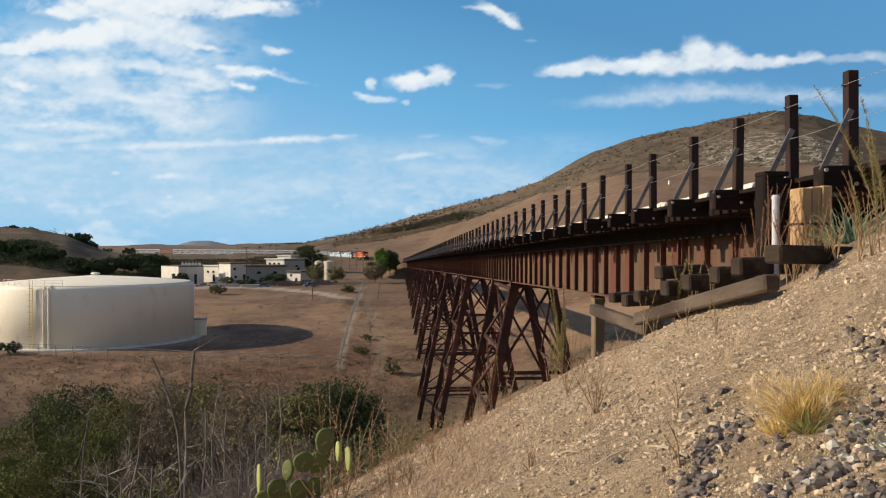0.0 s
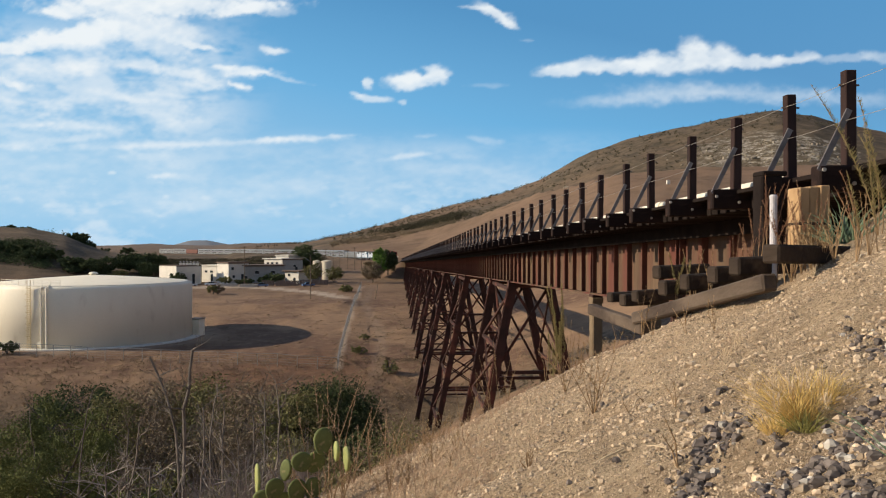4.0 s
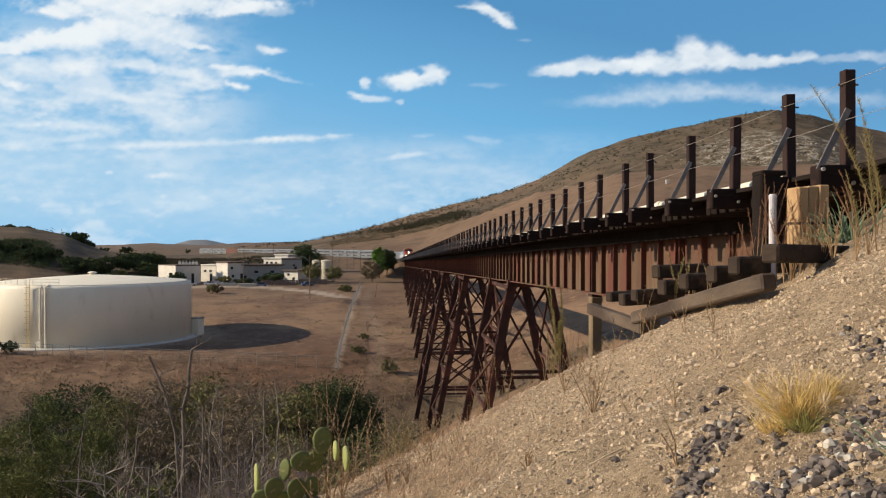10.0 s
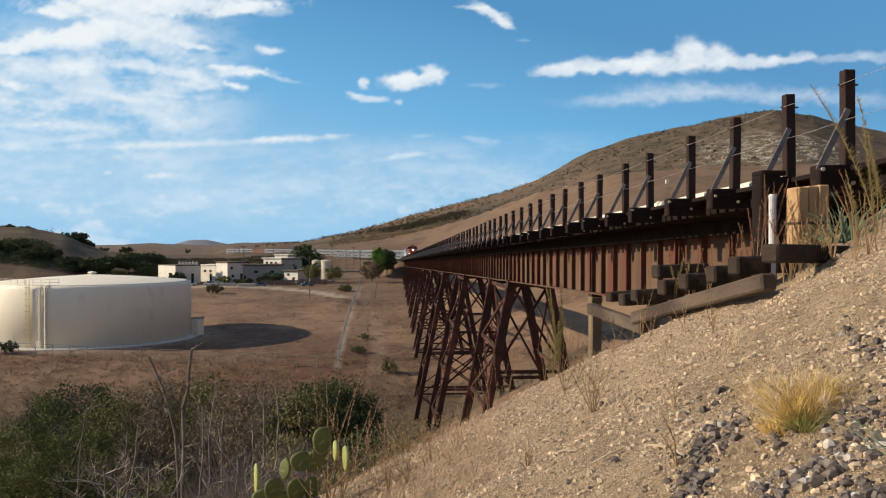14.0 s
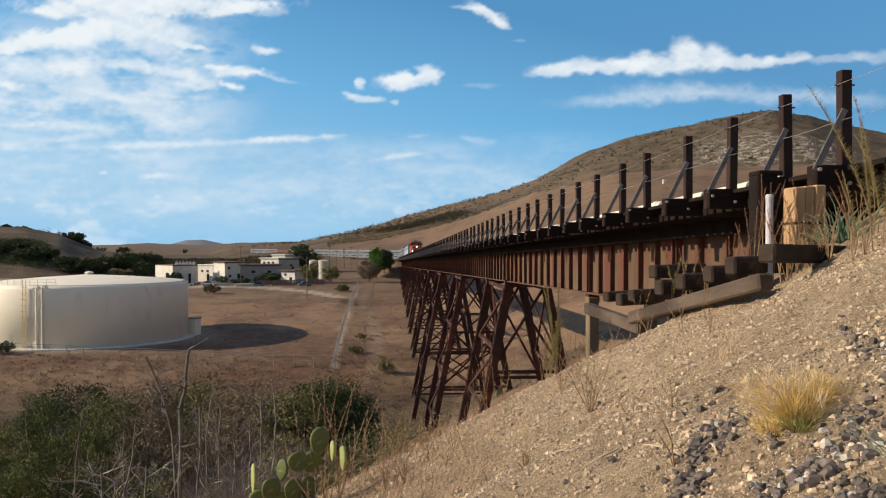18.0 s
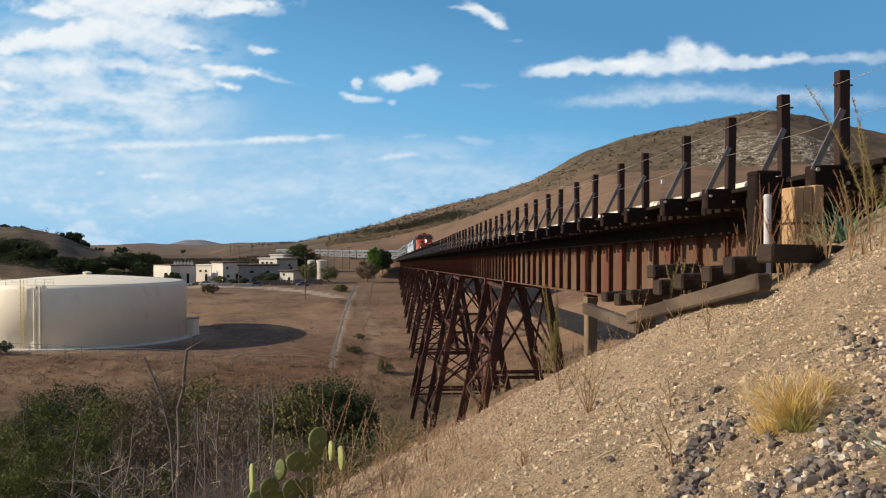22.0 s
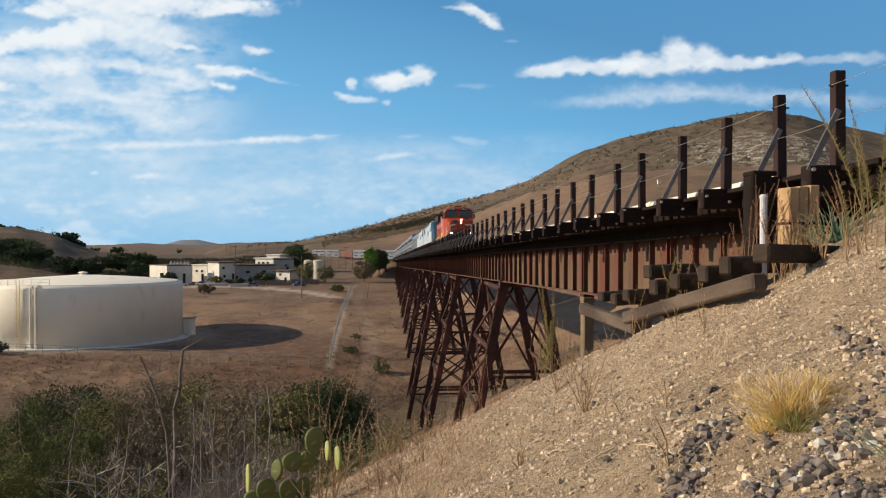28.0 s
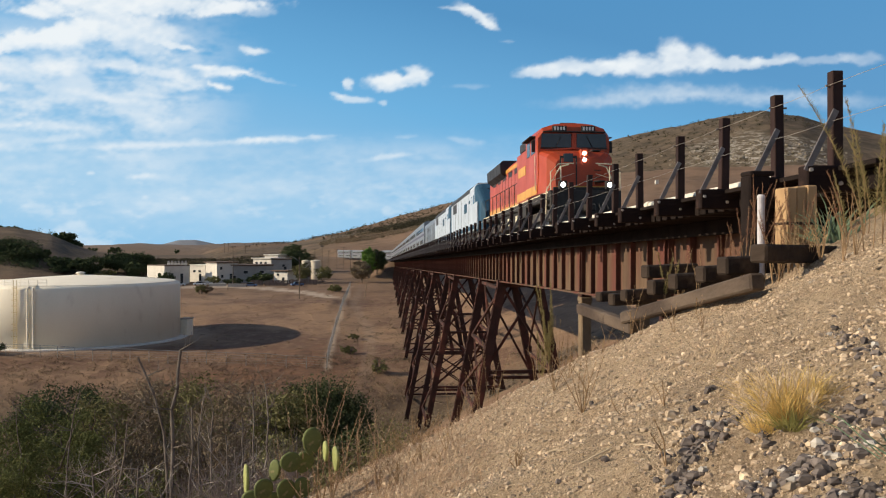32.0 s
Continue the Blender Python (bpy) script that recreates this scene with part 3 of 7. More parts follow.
def build_clouds():
    """One sheet of cloud far behind the hills, which drifts to the left; its cover is heaps and wisps of noise."""
    far = 4300.0
    u = np.arange(-720, 721, 2.0)
    w = np.arange(-6, 371, 1.6)
    U, W = np.meshgrid(u, w)
    x, y = U.ravel(), W.ravel()
    wx = x + (fbm(x / 14, y / 10, 51, 4) - 0.5) * 15
    wy = y + (fbm(x / 14, y / 10, 57, 4) - 0.5) * 11
    puff = 0.65 * fbm(x / 15, y / 11, 61, 4) + 0.35 * fbm(x / 5, y / 4, 63, 3)
    cover, belly = np.zeros(x.shape), np.zeros(x.shape)
    for heaps, edge, rough in ((BANK_TOP, 0.5, 0.8), (BANK_MID, 0.65, 1.0), (WISPS_LEFT, 0.95, 1.3), (SPECKS, 0.8, 1.2), (HEAP_SMALL, 0.5, 0.6), (HEAP_LONG, 0.5, 0.45), (VEIL_RIGHT, 1.1, 0.8)):
        for cx, cy, rx, ry, tilt, k in heaps:
            c, s = math.cos(radians(tilt)), math.sin(radians(tilt))
            dx, dy = wx - cx, y + (wy - y) * min(ry / 9, 1.0) - cy
            a, b = (dx * c + dy * s) / rx, (-dx * s + dy * c) / ry
            f = 1 - np.hypot(a, np.where(b < 0, b * 1.2, b))
            one = k * (0.98 if heaps is BANK_TOP or heaps is BANK_MID else 0.87) * smooth(-edge * 0.6, edge, f + (puff - 0.5) * rough)
            cover = 1 - (1 - cover) * (1 - one)
            belly = np.maximum(belly, one * smooth(0.1, -0.9, b))
    streak = 0.72 * fbm(x / 85 + 3, y / 24, 71, 5) + 0.28 * fbm(x / 12, y / 6, 73, 4)
    veil = (0.3 + 0.7 * smooth(0.3, 0.74, streak)) * 0.42 * smooth(300, 120, x + (y < 115) * 40) * smooth(150, 100, y) * smooth(-5, 60, y)
    veil = np.maximum(veil, smooth(0.42, 0.75, streak) * 0.5 * smooth(-230, -330, x) * smooth(280, 180, y))
    veil = np.maximum(veil, smooth(0.28, 0.66, 0.8 * fbm(x / 55, y / 24, 77, 5) + 0.2 * fbm(x / 8, y / 5, 78, 3)) * 0.62 * smooth(-190, -330, x) * smooth(90, 160, y) * smooth(310, 235, y))
    veil = np.maximum(veil, smooth(0.4, 0.8, 0.7 * fbm(x / 40, y / 14, 75, 5) + 0.3 * fbm(x / 10, y / 6, 76, 3)) * 0.45 * smooth(95, 75, y) * smooth(20, 45, y) * smooth(150, -50, x))
    cloud = 1 - (1 - cover) * (1 - veil)
    cover = 1 - (1 - cloud) * (0.2 - 0.2 * smooth(200, -5, y))
    # whiteness of the cloud; belly paints shade into the undersides
    thick = np.clip(cloud * (0.99 - 0.16 * belly + (fbm(x / 18, y / 10, 81, 4) - 0.5) * 0.5), 0, 1)
    co = np.stack([x * far / 1000, np.zeros(x.shape), y * far / 1000], -1)
    nu, nw = len(u), len(w)
    i, j = np.meshgrid(np.arange(nw - 1), np.arange(nu - 1), indexing="ij")
    quads = np.stack([i * nu + j, i * nu + j + 1, (i + 1) * nu + j + 1, (i + 1) * nu + j], -1).reshape(-1, 4)
    me = bpy.data.meshes.new("cloud_backdrop")
    me.from_pydata(co.tolist(), [], quads.tolist())
    for key, val in (("cover", cover), ("thick", thick), ("rise", np.clip(y / 300 + 0.36 * x / 500, 0, 1))):
        me.attributes.new(key, "FLOAT", "POINT").data.foreach_set("value", np.clip(val, 0, 1).astype(np.float32))
    me.materials.append(cloud_material())
    return tagged(new("cloud_backdrop", me), "white heaped clouds and thin streaks drifting in a blue sky", "cloud", kind="structure"), far


clouds, CLOUD_FAR = build_clouds()

# ---- steel trestle ----
DECK_X = TRACK_X - 2.6          # outer face of the handrail posts' line


def rail_z(y):
    return track(y)[2] + EYE


def deck_z(y):
    """Top of the ties."""
    return rail_z(y) - 0.17


GIRDER_TOP, GIRDER_LOW = -0.42, -2.36    # relative to the rail
GIRDER_X = (TRACK_X - 1.05, TRACK_X + 1.05)
TOWERS = [47.5 + 27.4 * k for k in range(11)]
TOWER_LONG = 8.6


def column(geo, p, q, w):
    """A riveted column: two side plates with rolled edges, joined by zigzag lacing bars on both open faces."""
    p, q = Vector(p), Vector(q)
    d = q - p
    n = max(4, round(d.length / (w * 0.95)))
    for side in (-1, 1):
        off = Vector((0, side * w / 2, 0))
        geo.beam(p + off, q + off, w, w * 0.07, (0, 1, 0))
        for e in (-1, 1):
            lip = off + Vector((e * w * 0.46, -side * w * 0.1, 0))
            geo.beam(p + lip, q + lip, w * 0.07, w * 0.2, (0, 1, 0))
    for e in (-1, 1):
        off = Vector((e * w * 0.5, 0, 0))
        for k in range(n):
            y = w * 0.4 * (1 if k % 2 else -1)
            geo.beam(p + d * (k / n) + off + Vector((0, y, 0)), p + d * ((k + 1) / n) + off + Vector((0, -y, 0)), 0.07, 0.02, (1, 0, 0))
    for k in (0.02, 0.36, 0.68, 0.98):
        geo.box(p + d * k, (w * 1.06, w * 0.96, 0.5))


def build_tower(y0):
    y1 = y0 + TOWER_LONG
    top = rail_z(y0) + GIRDER_LOW
    t = thing("steel_tower", Matrix.Translation((TRACK_X, y0, top)), "rust-brown riveted steel trestle tower with crossed braces", "bridge tower", "towers of the trestle")
    legs = {}
    for yy in (0.0, TOWER_LONG):
        zt = rail_z(y0 + yy) + GIRDER_LOW - top
        for s in (-1, 1):
            batter = 0.2
            drop = 4.0
            for _ in range(8):
                drop = (top + zt) - ground_z(TRACK_X + s * (1.05 + batter * drop), y0 + yy)
                drop = min(max(drop, 0.6), 24)
            foot = Vector((s * (1.05 + batter * drop), yy, zt - drop))
            head = Vector((s * 1.05, yy, zt))
            g = Geo()
            column(g, head, foot, 0.5)
            g.box((head.x, yy, zt - 0.12), (0.6, 0.6, 0.24))
            part("leg", g, M_RUST, t)
            part("footing", Geo().box((foot.x, yy, foot.z - 0.25), (0.9, 0.9, 0.9), top=0.75), M_TANCONC, t, "square concrete footing")
            legs[yy, s] = (head, foot)

    def at(key, z):
        a, b = legs[key]
        k = (z - a.z) / (b.z - a.z)
        return a + (b - a) * k

    for yy in (0.0, TOWER_LONG):
        low = max(legs[yy, -1][1].z, legs[yy, 1][1].z) + 0.4
        high = legs[yy, -1][0].z - 0.25
        n = max(1, round((high - low) / 4.6))
        zs = [high + (low - high) * k / n for k in range(n + 1)]
        for k in range(n + 1):
            if high - low > 1.5:
                part("strut", Geo().beam(at((yy, -1), zs[k]), at((yy, 1), zs[k]), 0.2, 0.2), M_RUST, t)
        for k in range(n):
            if high - low > 1.5:
                part("diagonal", Geo().beam(at((yy, -1), zs[k]), at((yy, 1), zs[k + 1]), 0.12, 0.15), M_RUST, t)
                part("diagonal", Geo().beam(at((yy, 1), zs[k]) + Vector((0, 0.14, 0)), at((yy, -1), zs[k + 1]) + Vector((0, 0.14, 0)), 0.12, 0.15), M_RUST, t)
    for s in (-1, 1):
        low = max(legs[0.0, s][1].z, legs[TOWER_LONG, s][1].z) + 0.4
        high = min(legs[0.0, s][0].z, legs[TOWER_LONG, s][0].z) - 0.25
        n = max(1, round((high - low) / 4.6))
        zs = [high + (low - high) * k / n for k in range(n + 1)]
        if high - low > 1.5:
            for k in range(n + 1):
                part("strut", Geo().beam(at((0.0, s), zs[k]), at((TOWER_LONG, s), zs[k]), 0.2, 0.2), M_RUST, t)
            for k in range(n):
                part("diagonal", Geo().beam(at((0.0, s), zs[k]), at((TOWER_LONG, s), zs[k + 1]), 0.11, 0.14), M_RUST, t)
                part("diagonal", Geo().beam(at((TOWER_LONG, s), zs[k]) + Vector((0.13, 0, 0)), at((0.0, s), zs[k + 1]) + Vector((0.13, 0, 0)), 0.11, 0.14), M_RUST, t)


def build_span(y0, y1):
    """A deck plate-girder span: two webs with flanges, stiffeners and cross frames."""
    z0, z1 = rail_z(y0), rail_z(y1)
    ym, zm = (y0 + y1) / 2, (z0 + z1) / 2
    t = thing("girder_span", Matrix.Translation((TRACK_X, y0, z0)), "rust-streaked brown steel plate girder with upright stiffeners", "bridge girder", "girders of the trestle")
    length, dz = y1 - y0, z1 - z0
    gap = 0.02
    for k, s in ((0, -1), (1, 1)):
        x = s * 1.05
        v = [(x + a, yy, z + b + (dz if yy > gap else 0)) for a in (-0.012, 0.012) for yy in (gap, length - gap) for z, b in ((GIRDER_LOW, 0), (GIRDER_TOP, 0))]
        web = Geo().add(v, [(0, 1, 3, 2), (4, 6, 7, 5), (0, 2, 6, 4), (1, 5, 7, 3), (0, 4, 5, 1), (2, 3, 7, 6)])
        part("web", web, M_RUST_WEB, t, "tan and rust steel web plate")
        part("flange", Geo().beam((x, gap, GIRDER_TOP), (x, length - gap, GIRDER_TOP + dz), 0.4, 0.05), M_RUST, t)
        part("flange", Geo().beam((x, gap, GIRDER_LOW), (x, length - gap, GIRDER_LOW + dz), 0.4, 0.06), M_RUST_WEB, t)
    n = max(2, round(length / 1.45))
    deep = GIRDER_TOP - GIRDER_LOW
    me_s = bpy.data.meshes.get("stiffener") or Geo().box((-0.07, 0, -deep / 2 - 0.0), (0.14, 0.045, deep - 0.06)).box((-0.025, 0.05, -deep / 2), (0.02, 0.1, deep - 0.06)).mesh("stiffener")
    for k in range(n + 1):
        yy = min(max(length * k / n, 0.14), length - 0.14)
        for s in ((-1, 1) if k in (0, n) else (-1,)):
            ob = part("stiffener", me_s, M_RUST, t)
            ob.location = (s * 1.05 - (0.02 if s < 0 else -0.16), yy, GIRDER_TOP + dz * yy / length)
    for k in range(0, n + 1, 4):
        yy = min(max(length * k / n, 0.3), length - 0.3)
        z = dz * yy / length
        part("cross_frame", Geo().beam((-1.0, yy, GIRDER_LOW + 0.2 + z), (1.0, yy, GIRDER_TOP - 0.2 + z), 0.1).beam((1.0, yy + 0.1, GIRDER_LOW + 0.2 + z), (-1.0, yy + 0.1, GIRDER_TOP - 0.2 + z), 0.1), M_RUST, t)


for y0 in TOWERS:
    build_tower(y0)
BENTS = [13.6, 19.8, 28.4] + [v for y0 in TOWERS for v in (y0, y0 + TOWER_LONG)] + [BRIDGE_1]
for a, b in zip(BENTS, BENTS[1:]):
    build_span(a, b)


# low timber bents that carry the first girders on the slope
for y0 in (13.75, 19.8):
    z1 = rail_z(y0) + GIRDER_LOW - 0.03
    t = thing("timber_bent", Matrix.Translation((TRACK_X, y0, z1)), "low dark timber bent under the end of a girder", "bridge support", "timber bents")
    z0 = min(ground_z(TRACK_X - 1.1, y0), ground_z(TRACK_X + 1.1, y0), z1 - 0.5) - z1 - 0.3
    part("cap", Geo().cbox((0, 0, -0.12), (2.8, 0.3, 0.24), 0.02), M_DARKWOOD, t)
    for x in (-1.3, -0.45, 0.45, 1.3):
        part("pile", Geo().tube([(x * 1.1, 0, z0), (x, 0, -0.24)], 0.08, 10), M_RUST, t)

# tan concrete pier where the bank ends
z1 = rail_z(28.4) + GIRDER_LOW - 0.03
t = thing("concrete_pier", Matrix.Translation((TRACK_X, 28.4, z1)), "pair of tan weathered concrete piers under the girder", "bridge pier")
part("bearing_plate", Geo().cbox((-1.05, 0, -0.05), (0.38, 0.5, 0.1), 0.01).cbox((1.05, 0, -0.05), (0.38, 0.5, 0.1), 0.01), M_RUST, t)
for x in (-1.05, 1.05):
    part("shaft", Geo().cbox((x, 0, -2.1), (0.36, 0.5, 4.0), 0.04), M_TANCONC, t)
    part("cap", Geo().cbox((x, 0, -0.2), (0.4, 0.56, 0.2), 0.03), M_TANCONC, t)

# handrail posts stand on every sixth tie; first ones as they stand at the near end
POSTS = [9.89, 11.38, 13.23, 15.19, 17.6, 19.46, 21.92, 23.97, 26.27, 28.16, 30.53, 32.54, 34.88, 37.03]
while POSTS[-1] < BRIDGE_1 - 3:
    POSTS.append(POSTS[-1] + (2.0 if len(POSTS) % 2 else 2.32))
TIE_STEP = 0.4


def build_deck():
    deck = thing("bridge_deck", Matrix.Translation((TRACK_X, 0, 0)), "open deck of dark creosoted timber ties on the trestle", "bridge deck")
    me = Geo().cbox((-0.42, 0, 0), (3.94, 0.25, 0.26), 0.015).mesh("tie")
    far = Geo()
    y = BRIDGE_0
    k = 0
    rng = random.Random(4)
    while y < BRIDGE_1:
        z = deck_z(y) - 0.13
        if k < 300:
            ob = part("tie", me, M_CREO, deck)
            ob.location = (rng.uniform(-0.03, 0.03), y, z)
        else:
            far.box((rng.uniform(-0.03, 0.03) - 0.42, y, z), (3.94, 0.25, 0.26))
        y += TIE_STEP
        k += 1
    tagged(part("tie_row", far, M_CREO, deck), kind="stuff")
    for s in (-1, 1):
        part("guard_timber", Geo().beam((s * 1.3, BRIDGE_0, deck_z(BRIDGE_0) + 0.1), (s * 1.3, BRIDGE_1, deck_z(BRIDGE_1) + 0.1), 0.2, 0.2), M_CREO, deck)
    # added dark beam, stands in for deep shade below the tie ends
    part("ledger_timber", Geo().beam((-1.34, BRIDGE_0 + 4, deck_z(BRIDGE_0 + 4) - 0.415), (-1.34, BRIDGE_1, deck_z(BRIDGE_1) - 0.415), 0.16, 0.3), M_CREO, deck)
    # walkway planks beside the ties, on the camera's side
    for k in range(5):
        x = -1.53 - 0.245 * k
        part("walkway_plank", Geo().beam((x, BRIDGE_0, deck_z(BRIDGE_0) + 0.03), (x, BRIDGE_1, deck_z(BRIDGE_1) + 0.03), 0.24, 0.06), M_CREO, deck)
    return deck


build_deck()


def build_posts():
    zp = Geo().cbox((0, 0, 0.6), (0.14, 0.14, 1.32), 0.01).mesh("post")
    zb = Geo().beam((-0.43, -0.1, 0.0), (-0.05, -0.1, 0.76), 0.025, 0.075).mesh("brace")
    zt = Geo().cbox((0.98, 0, -0.085), (2.88, 0.24, 0.33), 0.018).mesh("bearer")
    zw = Geo().tube([(0, -0.15, 0), (0, -0.115, 0)], 0.024, 8).mesh("washer")
    zbolt = Geo().tube([(-0.13, 0, 1.08), (0.13, 0, 1.08)], 0.014, 6).mesh("eye_bolt")
    rng = random.Random(9)
    for i, y in enumerate(POSTS):
        x = DECK_X
        t = thing("handrail_post", Matrix.Translation((x, y, deck_z(y))), "dark timber handrail post with a slanting steel brace", "post", "handrail posts of the trestle")
        ob = part("post", zp, M_POST, t)
        ob.rotation_euler = (rng.uniform(-0.016, 0.016), rng.uniform(-0.016, 0.016), rng.uniform(-0.05, 0.05))
        part("brace", zb, M_GREYSTEEL, t, "grey flat steel brace")
        bearer = part("bearer", zt, M_BEARER, t, "long dark tie that sticks out past the post")
        bearer.location = (rng.uniform(-0.04, 0.04), 0, rng.uniform(-0.012, 0.012))
        part("eye_bolt", zbolt, M_GREYSTEEL, t)
        for dx, dz in ((-0.42, 0.0), (0.0, -0.14)):
            part("washer", zw, M_CABLE, bearer).location = (dx + rng.uniform(-0.04, 0.04), 0, dz + rng.uniform(-0.05, 0.03))


build_posts()


def build_lines():
    for dx in (-0.75, 0.75):
        part_ob = part("rail", Geo().beam((TRACK_X + dx, 4, rail_z(4) - 0.08), (TRACK_X + dx, CURVE_Y, rail_z(CURVE_Y) - 0.08), 0.07, 0.16), M_STEEL)
        tagged(part_ob, "worn steel running rail along the trestle", "rail", "rails", "structure")
    for k, up in enumerate((1.08, 0.62)):
        pts = []
        ys = [6.0] + POSTS
        for a, b in zip(ys, ys[1:]):
            for q in range(3):
                y = a + (b - a) * q / 3
                pts.append((DECK_X - 0.1, y, deck_z(y) + up - 0.015 * math.sin(math.pi * q / 3)))
        pts.append((DECK_X - 0.1, ys[-1], deck_z(ys[-1]) + up))
        tagged(part("hand_cable", Geo().tube(pts, 0.003, 4), M_CABLE), "thin galvanised wire rope strung between the handrail posts", "cable", "cables of the handrail")
    # pipe along the walkway
    t = thing("pipeline", Matrix.Translation((DECK_X + 0.35, 0, 0)), "long white pipe laid along the trestle walkway", "pipe")
    y = 12.0
    while y < 330:
        b = y + 6.0
        part("pipe", Geo().tube([(0, y, deck_z(y) + 0.14), (0, b - 0.02, deck_z(b) + 0.14)], 0.08, 10), M_PIPE, t)
        part("coupling", Geo().tube([(0, b - 0.12, deck_z(b) + 0.14), (0, b + 0.1, deck_z(b) + 0.14)], 0.1, 10), M_PIPE, t)
        y = b


build_lines()

# ---- water tank ----
def build_tank():
    t = thing("water_tank", Matrix.Translation((TANK_X, TANK_Y, EYE + TANK_Z)), "broad cream-painted steel water tank on a bare yard", "tank")
    n = 96
    R, H = TANK_R, TANK_H
    part("wall", Geo().lathe([(R, 0), (R, H - 0.6), (R - 0.12, H - 0.25), (R - 0.4, H)], n), M_TANK, t, soft=True)
    part("roof", Geo().lathe([(R - 0.42, H + 0.0), (R - 0.9, H + 0.16), (R * 0.5, H + 0.85), (1.0, H + 1.35), (0.2, H + 1.37)], n), M_TANK, t, soft=True)
    part("base_ring", Geo().lathe([(R + 1.5, -0.5), (R + 1.5, 0.16), (R + 0.02, 0.26)], n), M_APRON, t, "pale concrete apron")
    for x, y, r in ((-2.0, 1.0, 0.9), (5.8, -8.6, 1.2)):
        q = math.hypot(x, y)
        z = H + 1.35 - q / R * 1.1
        part("roof_vent", Geo().lathe([(r * 0.6, z - 0.3), (r * 0.6, z + 0.35), (r, z + 0.4), (r * 0.7, z + 0.65), (0.1, z + 0.75)], 20), M_TANK, t)
    a = radians(256)
    dx, dy = math.cos(a), math.sin(a)
    g = Geo()
    for s in (-0.3, 0.3):
        px, py = dx * (R + 0.25) - dy * s, dy * (R + 0.25) + dx * s
        g.tube([(px, py, 0.2), (px, py, H + 1.1)], 0.05, 6)
    for k in range(34):
        z = 0.4 + k * 0.31
        g.tube([(dx * (R + 0.25) - dy * s, dy * (R + 0.25) + dx * s, z) for s in (-0.3, 0.3)], 0.03, 5)
    for k in range(9):
        z = 2.4 + k * 1.0
        pts = [(dx * (R + 0.25 + 0.75 * math.sin(b)) - dy * 0.45 * math.cos(b), dy * (R + 0.25 + 0.75 * math.sin(b)) + dx * 0.45 * math.cos(b), z) for b in np.linspace(0, math.pi, 8)]
        g.tube(pts, 0.03, 5)
    part("ladder", g, M_LADDER, t, "caged steel ladder")
    a2 = radians(263)
    part("overflow_pipe", Geo().tube([(math.cos(a2) * (R + 0.3), math.sin(a2) * (R + 0.3), 0.0), (math.cos(a2) * (R + 0.3), math.sin(a2) * (R + 0.3), H - 0.3), (math.cos(a2) * (R - 0.3), math.sin(a2) * (R - 0.3), H - 0.1)], 0.15, 10), M_TANK, t)
    a3 = radians(266)
    part("stand_pipe", Geo().tube([(math.cos(a3) * (R + 0.35), math.sin(a3) * (R + 0.35), 0.2), (math.cos(a3) * (R + 0.35), math.sin(a3) * (R + 0.35), H - 0.2), (math.cos(a3) * (R - 0.6), math.sin(a3) * (R - 0.6), H + 0.15)], 0.17, 10), M_TANK, t)
    g = Geo()
    for k in range(9):
        b = radians(232 + k * 5)
        px, py = math.cos(b) * (R - 0.6), math.sin(b) * (R - 0.6)
        g.tube([(px, py, H), (px, py, H + 1.1)], 0.035, 5)
    for z in (0.6, 1.1):
        g.tube([(math.cos(radians(232 + k * 5)) * (R - 0.6), math.sin(radians(232 + k * 5)) * (R - 0.6), H + z) for k in range(9)], 0.03, 5)
    part("roof_rail", g, M_TANK, t)
    part("manhole", Geo().tube([(math.cos(radians(262)) * (R - 0.05), math.sin(radians(262)) * (R - 0.05), 1.0), (math.cos(radians(262)) * (R + 0.25), math.sin(radians(262)) * (R + 0.25), 1.0)], 0.45, 16), M_TANK, t)
    # cream paint stands in for sunlight on this box, inside the tank's shadow
    vx, vy = spot(-436, 160)
    v = thing("valve_house", Matrix.Translation((vx, vy, EYE + TANK_Z - 0.2)) @ Matrix.Rotation(-0.3, 4, "Z"), "valve house beside the tank, painted pale as if sunlit", "shed")
    part("wall", Geo().cbox((0, 0, 1.7), (1.9, 2.2, 3.4), 0.05), M_TANK, v)
    part("roof", Geo().cbox((0, 0, 3.48), (2.3, 2.6, 0.16), 0.03), M_CONC, v)
    part("door", Geo().cbox((0, -1.21, 1.1), (0.9, 0.06, 2.0), 0.02), M_TANK, v)


build_tank()

# ---- passenger train ----
M_ORANGE = mat("orange locomotive paint", (0.42, 0.054, 0.013), (0.34, 0.044, 0.012), 0.8, 12, 0.42, 0.0, 0.03, 0.004, (0.4, 0.07, 0.02), (0.6, 0.8), 0.9, vary=0.03, spec=0.4)
M_YELLOW = mat("yellow stripe paint", (0.6, 0.31, 0.05), (0.5, 0.25, 0.05), 1.2, 14, 0.45, 0.0, 0.03, vary=0.03)
M_LOCOBLACK = mat("black underframe paint", (0.022, 0.02, 0.019), (0.04, 0.035, 0.03), 1.5, 16, 0.65, 0.0, 0.1)
M_TRUCK = mat("dusty grey bogie paint", (0.11, 0.1, 0.092), (0.06, 0.054, 0.05), 1.5, 16, 0.7, 0.1, 0.2)
M_GRILLE = mat("dark radiator grille", (0.05, 0.05, 0.055), (0.03, 0.03, 0.034), 2, 40, 0.6, 0.3, 0.2)
M_GLASS = mat("dark cab glass", (0.02, 0.025, 0.03), (0.03, 0.035, 0.04), 1, 5, 0.12, 0.0, 0.0, vary=0, spec=0.5)
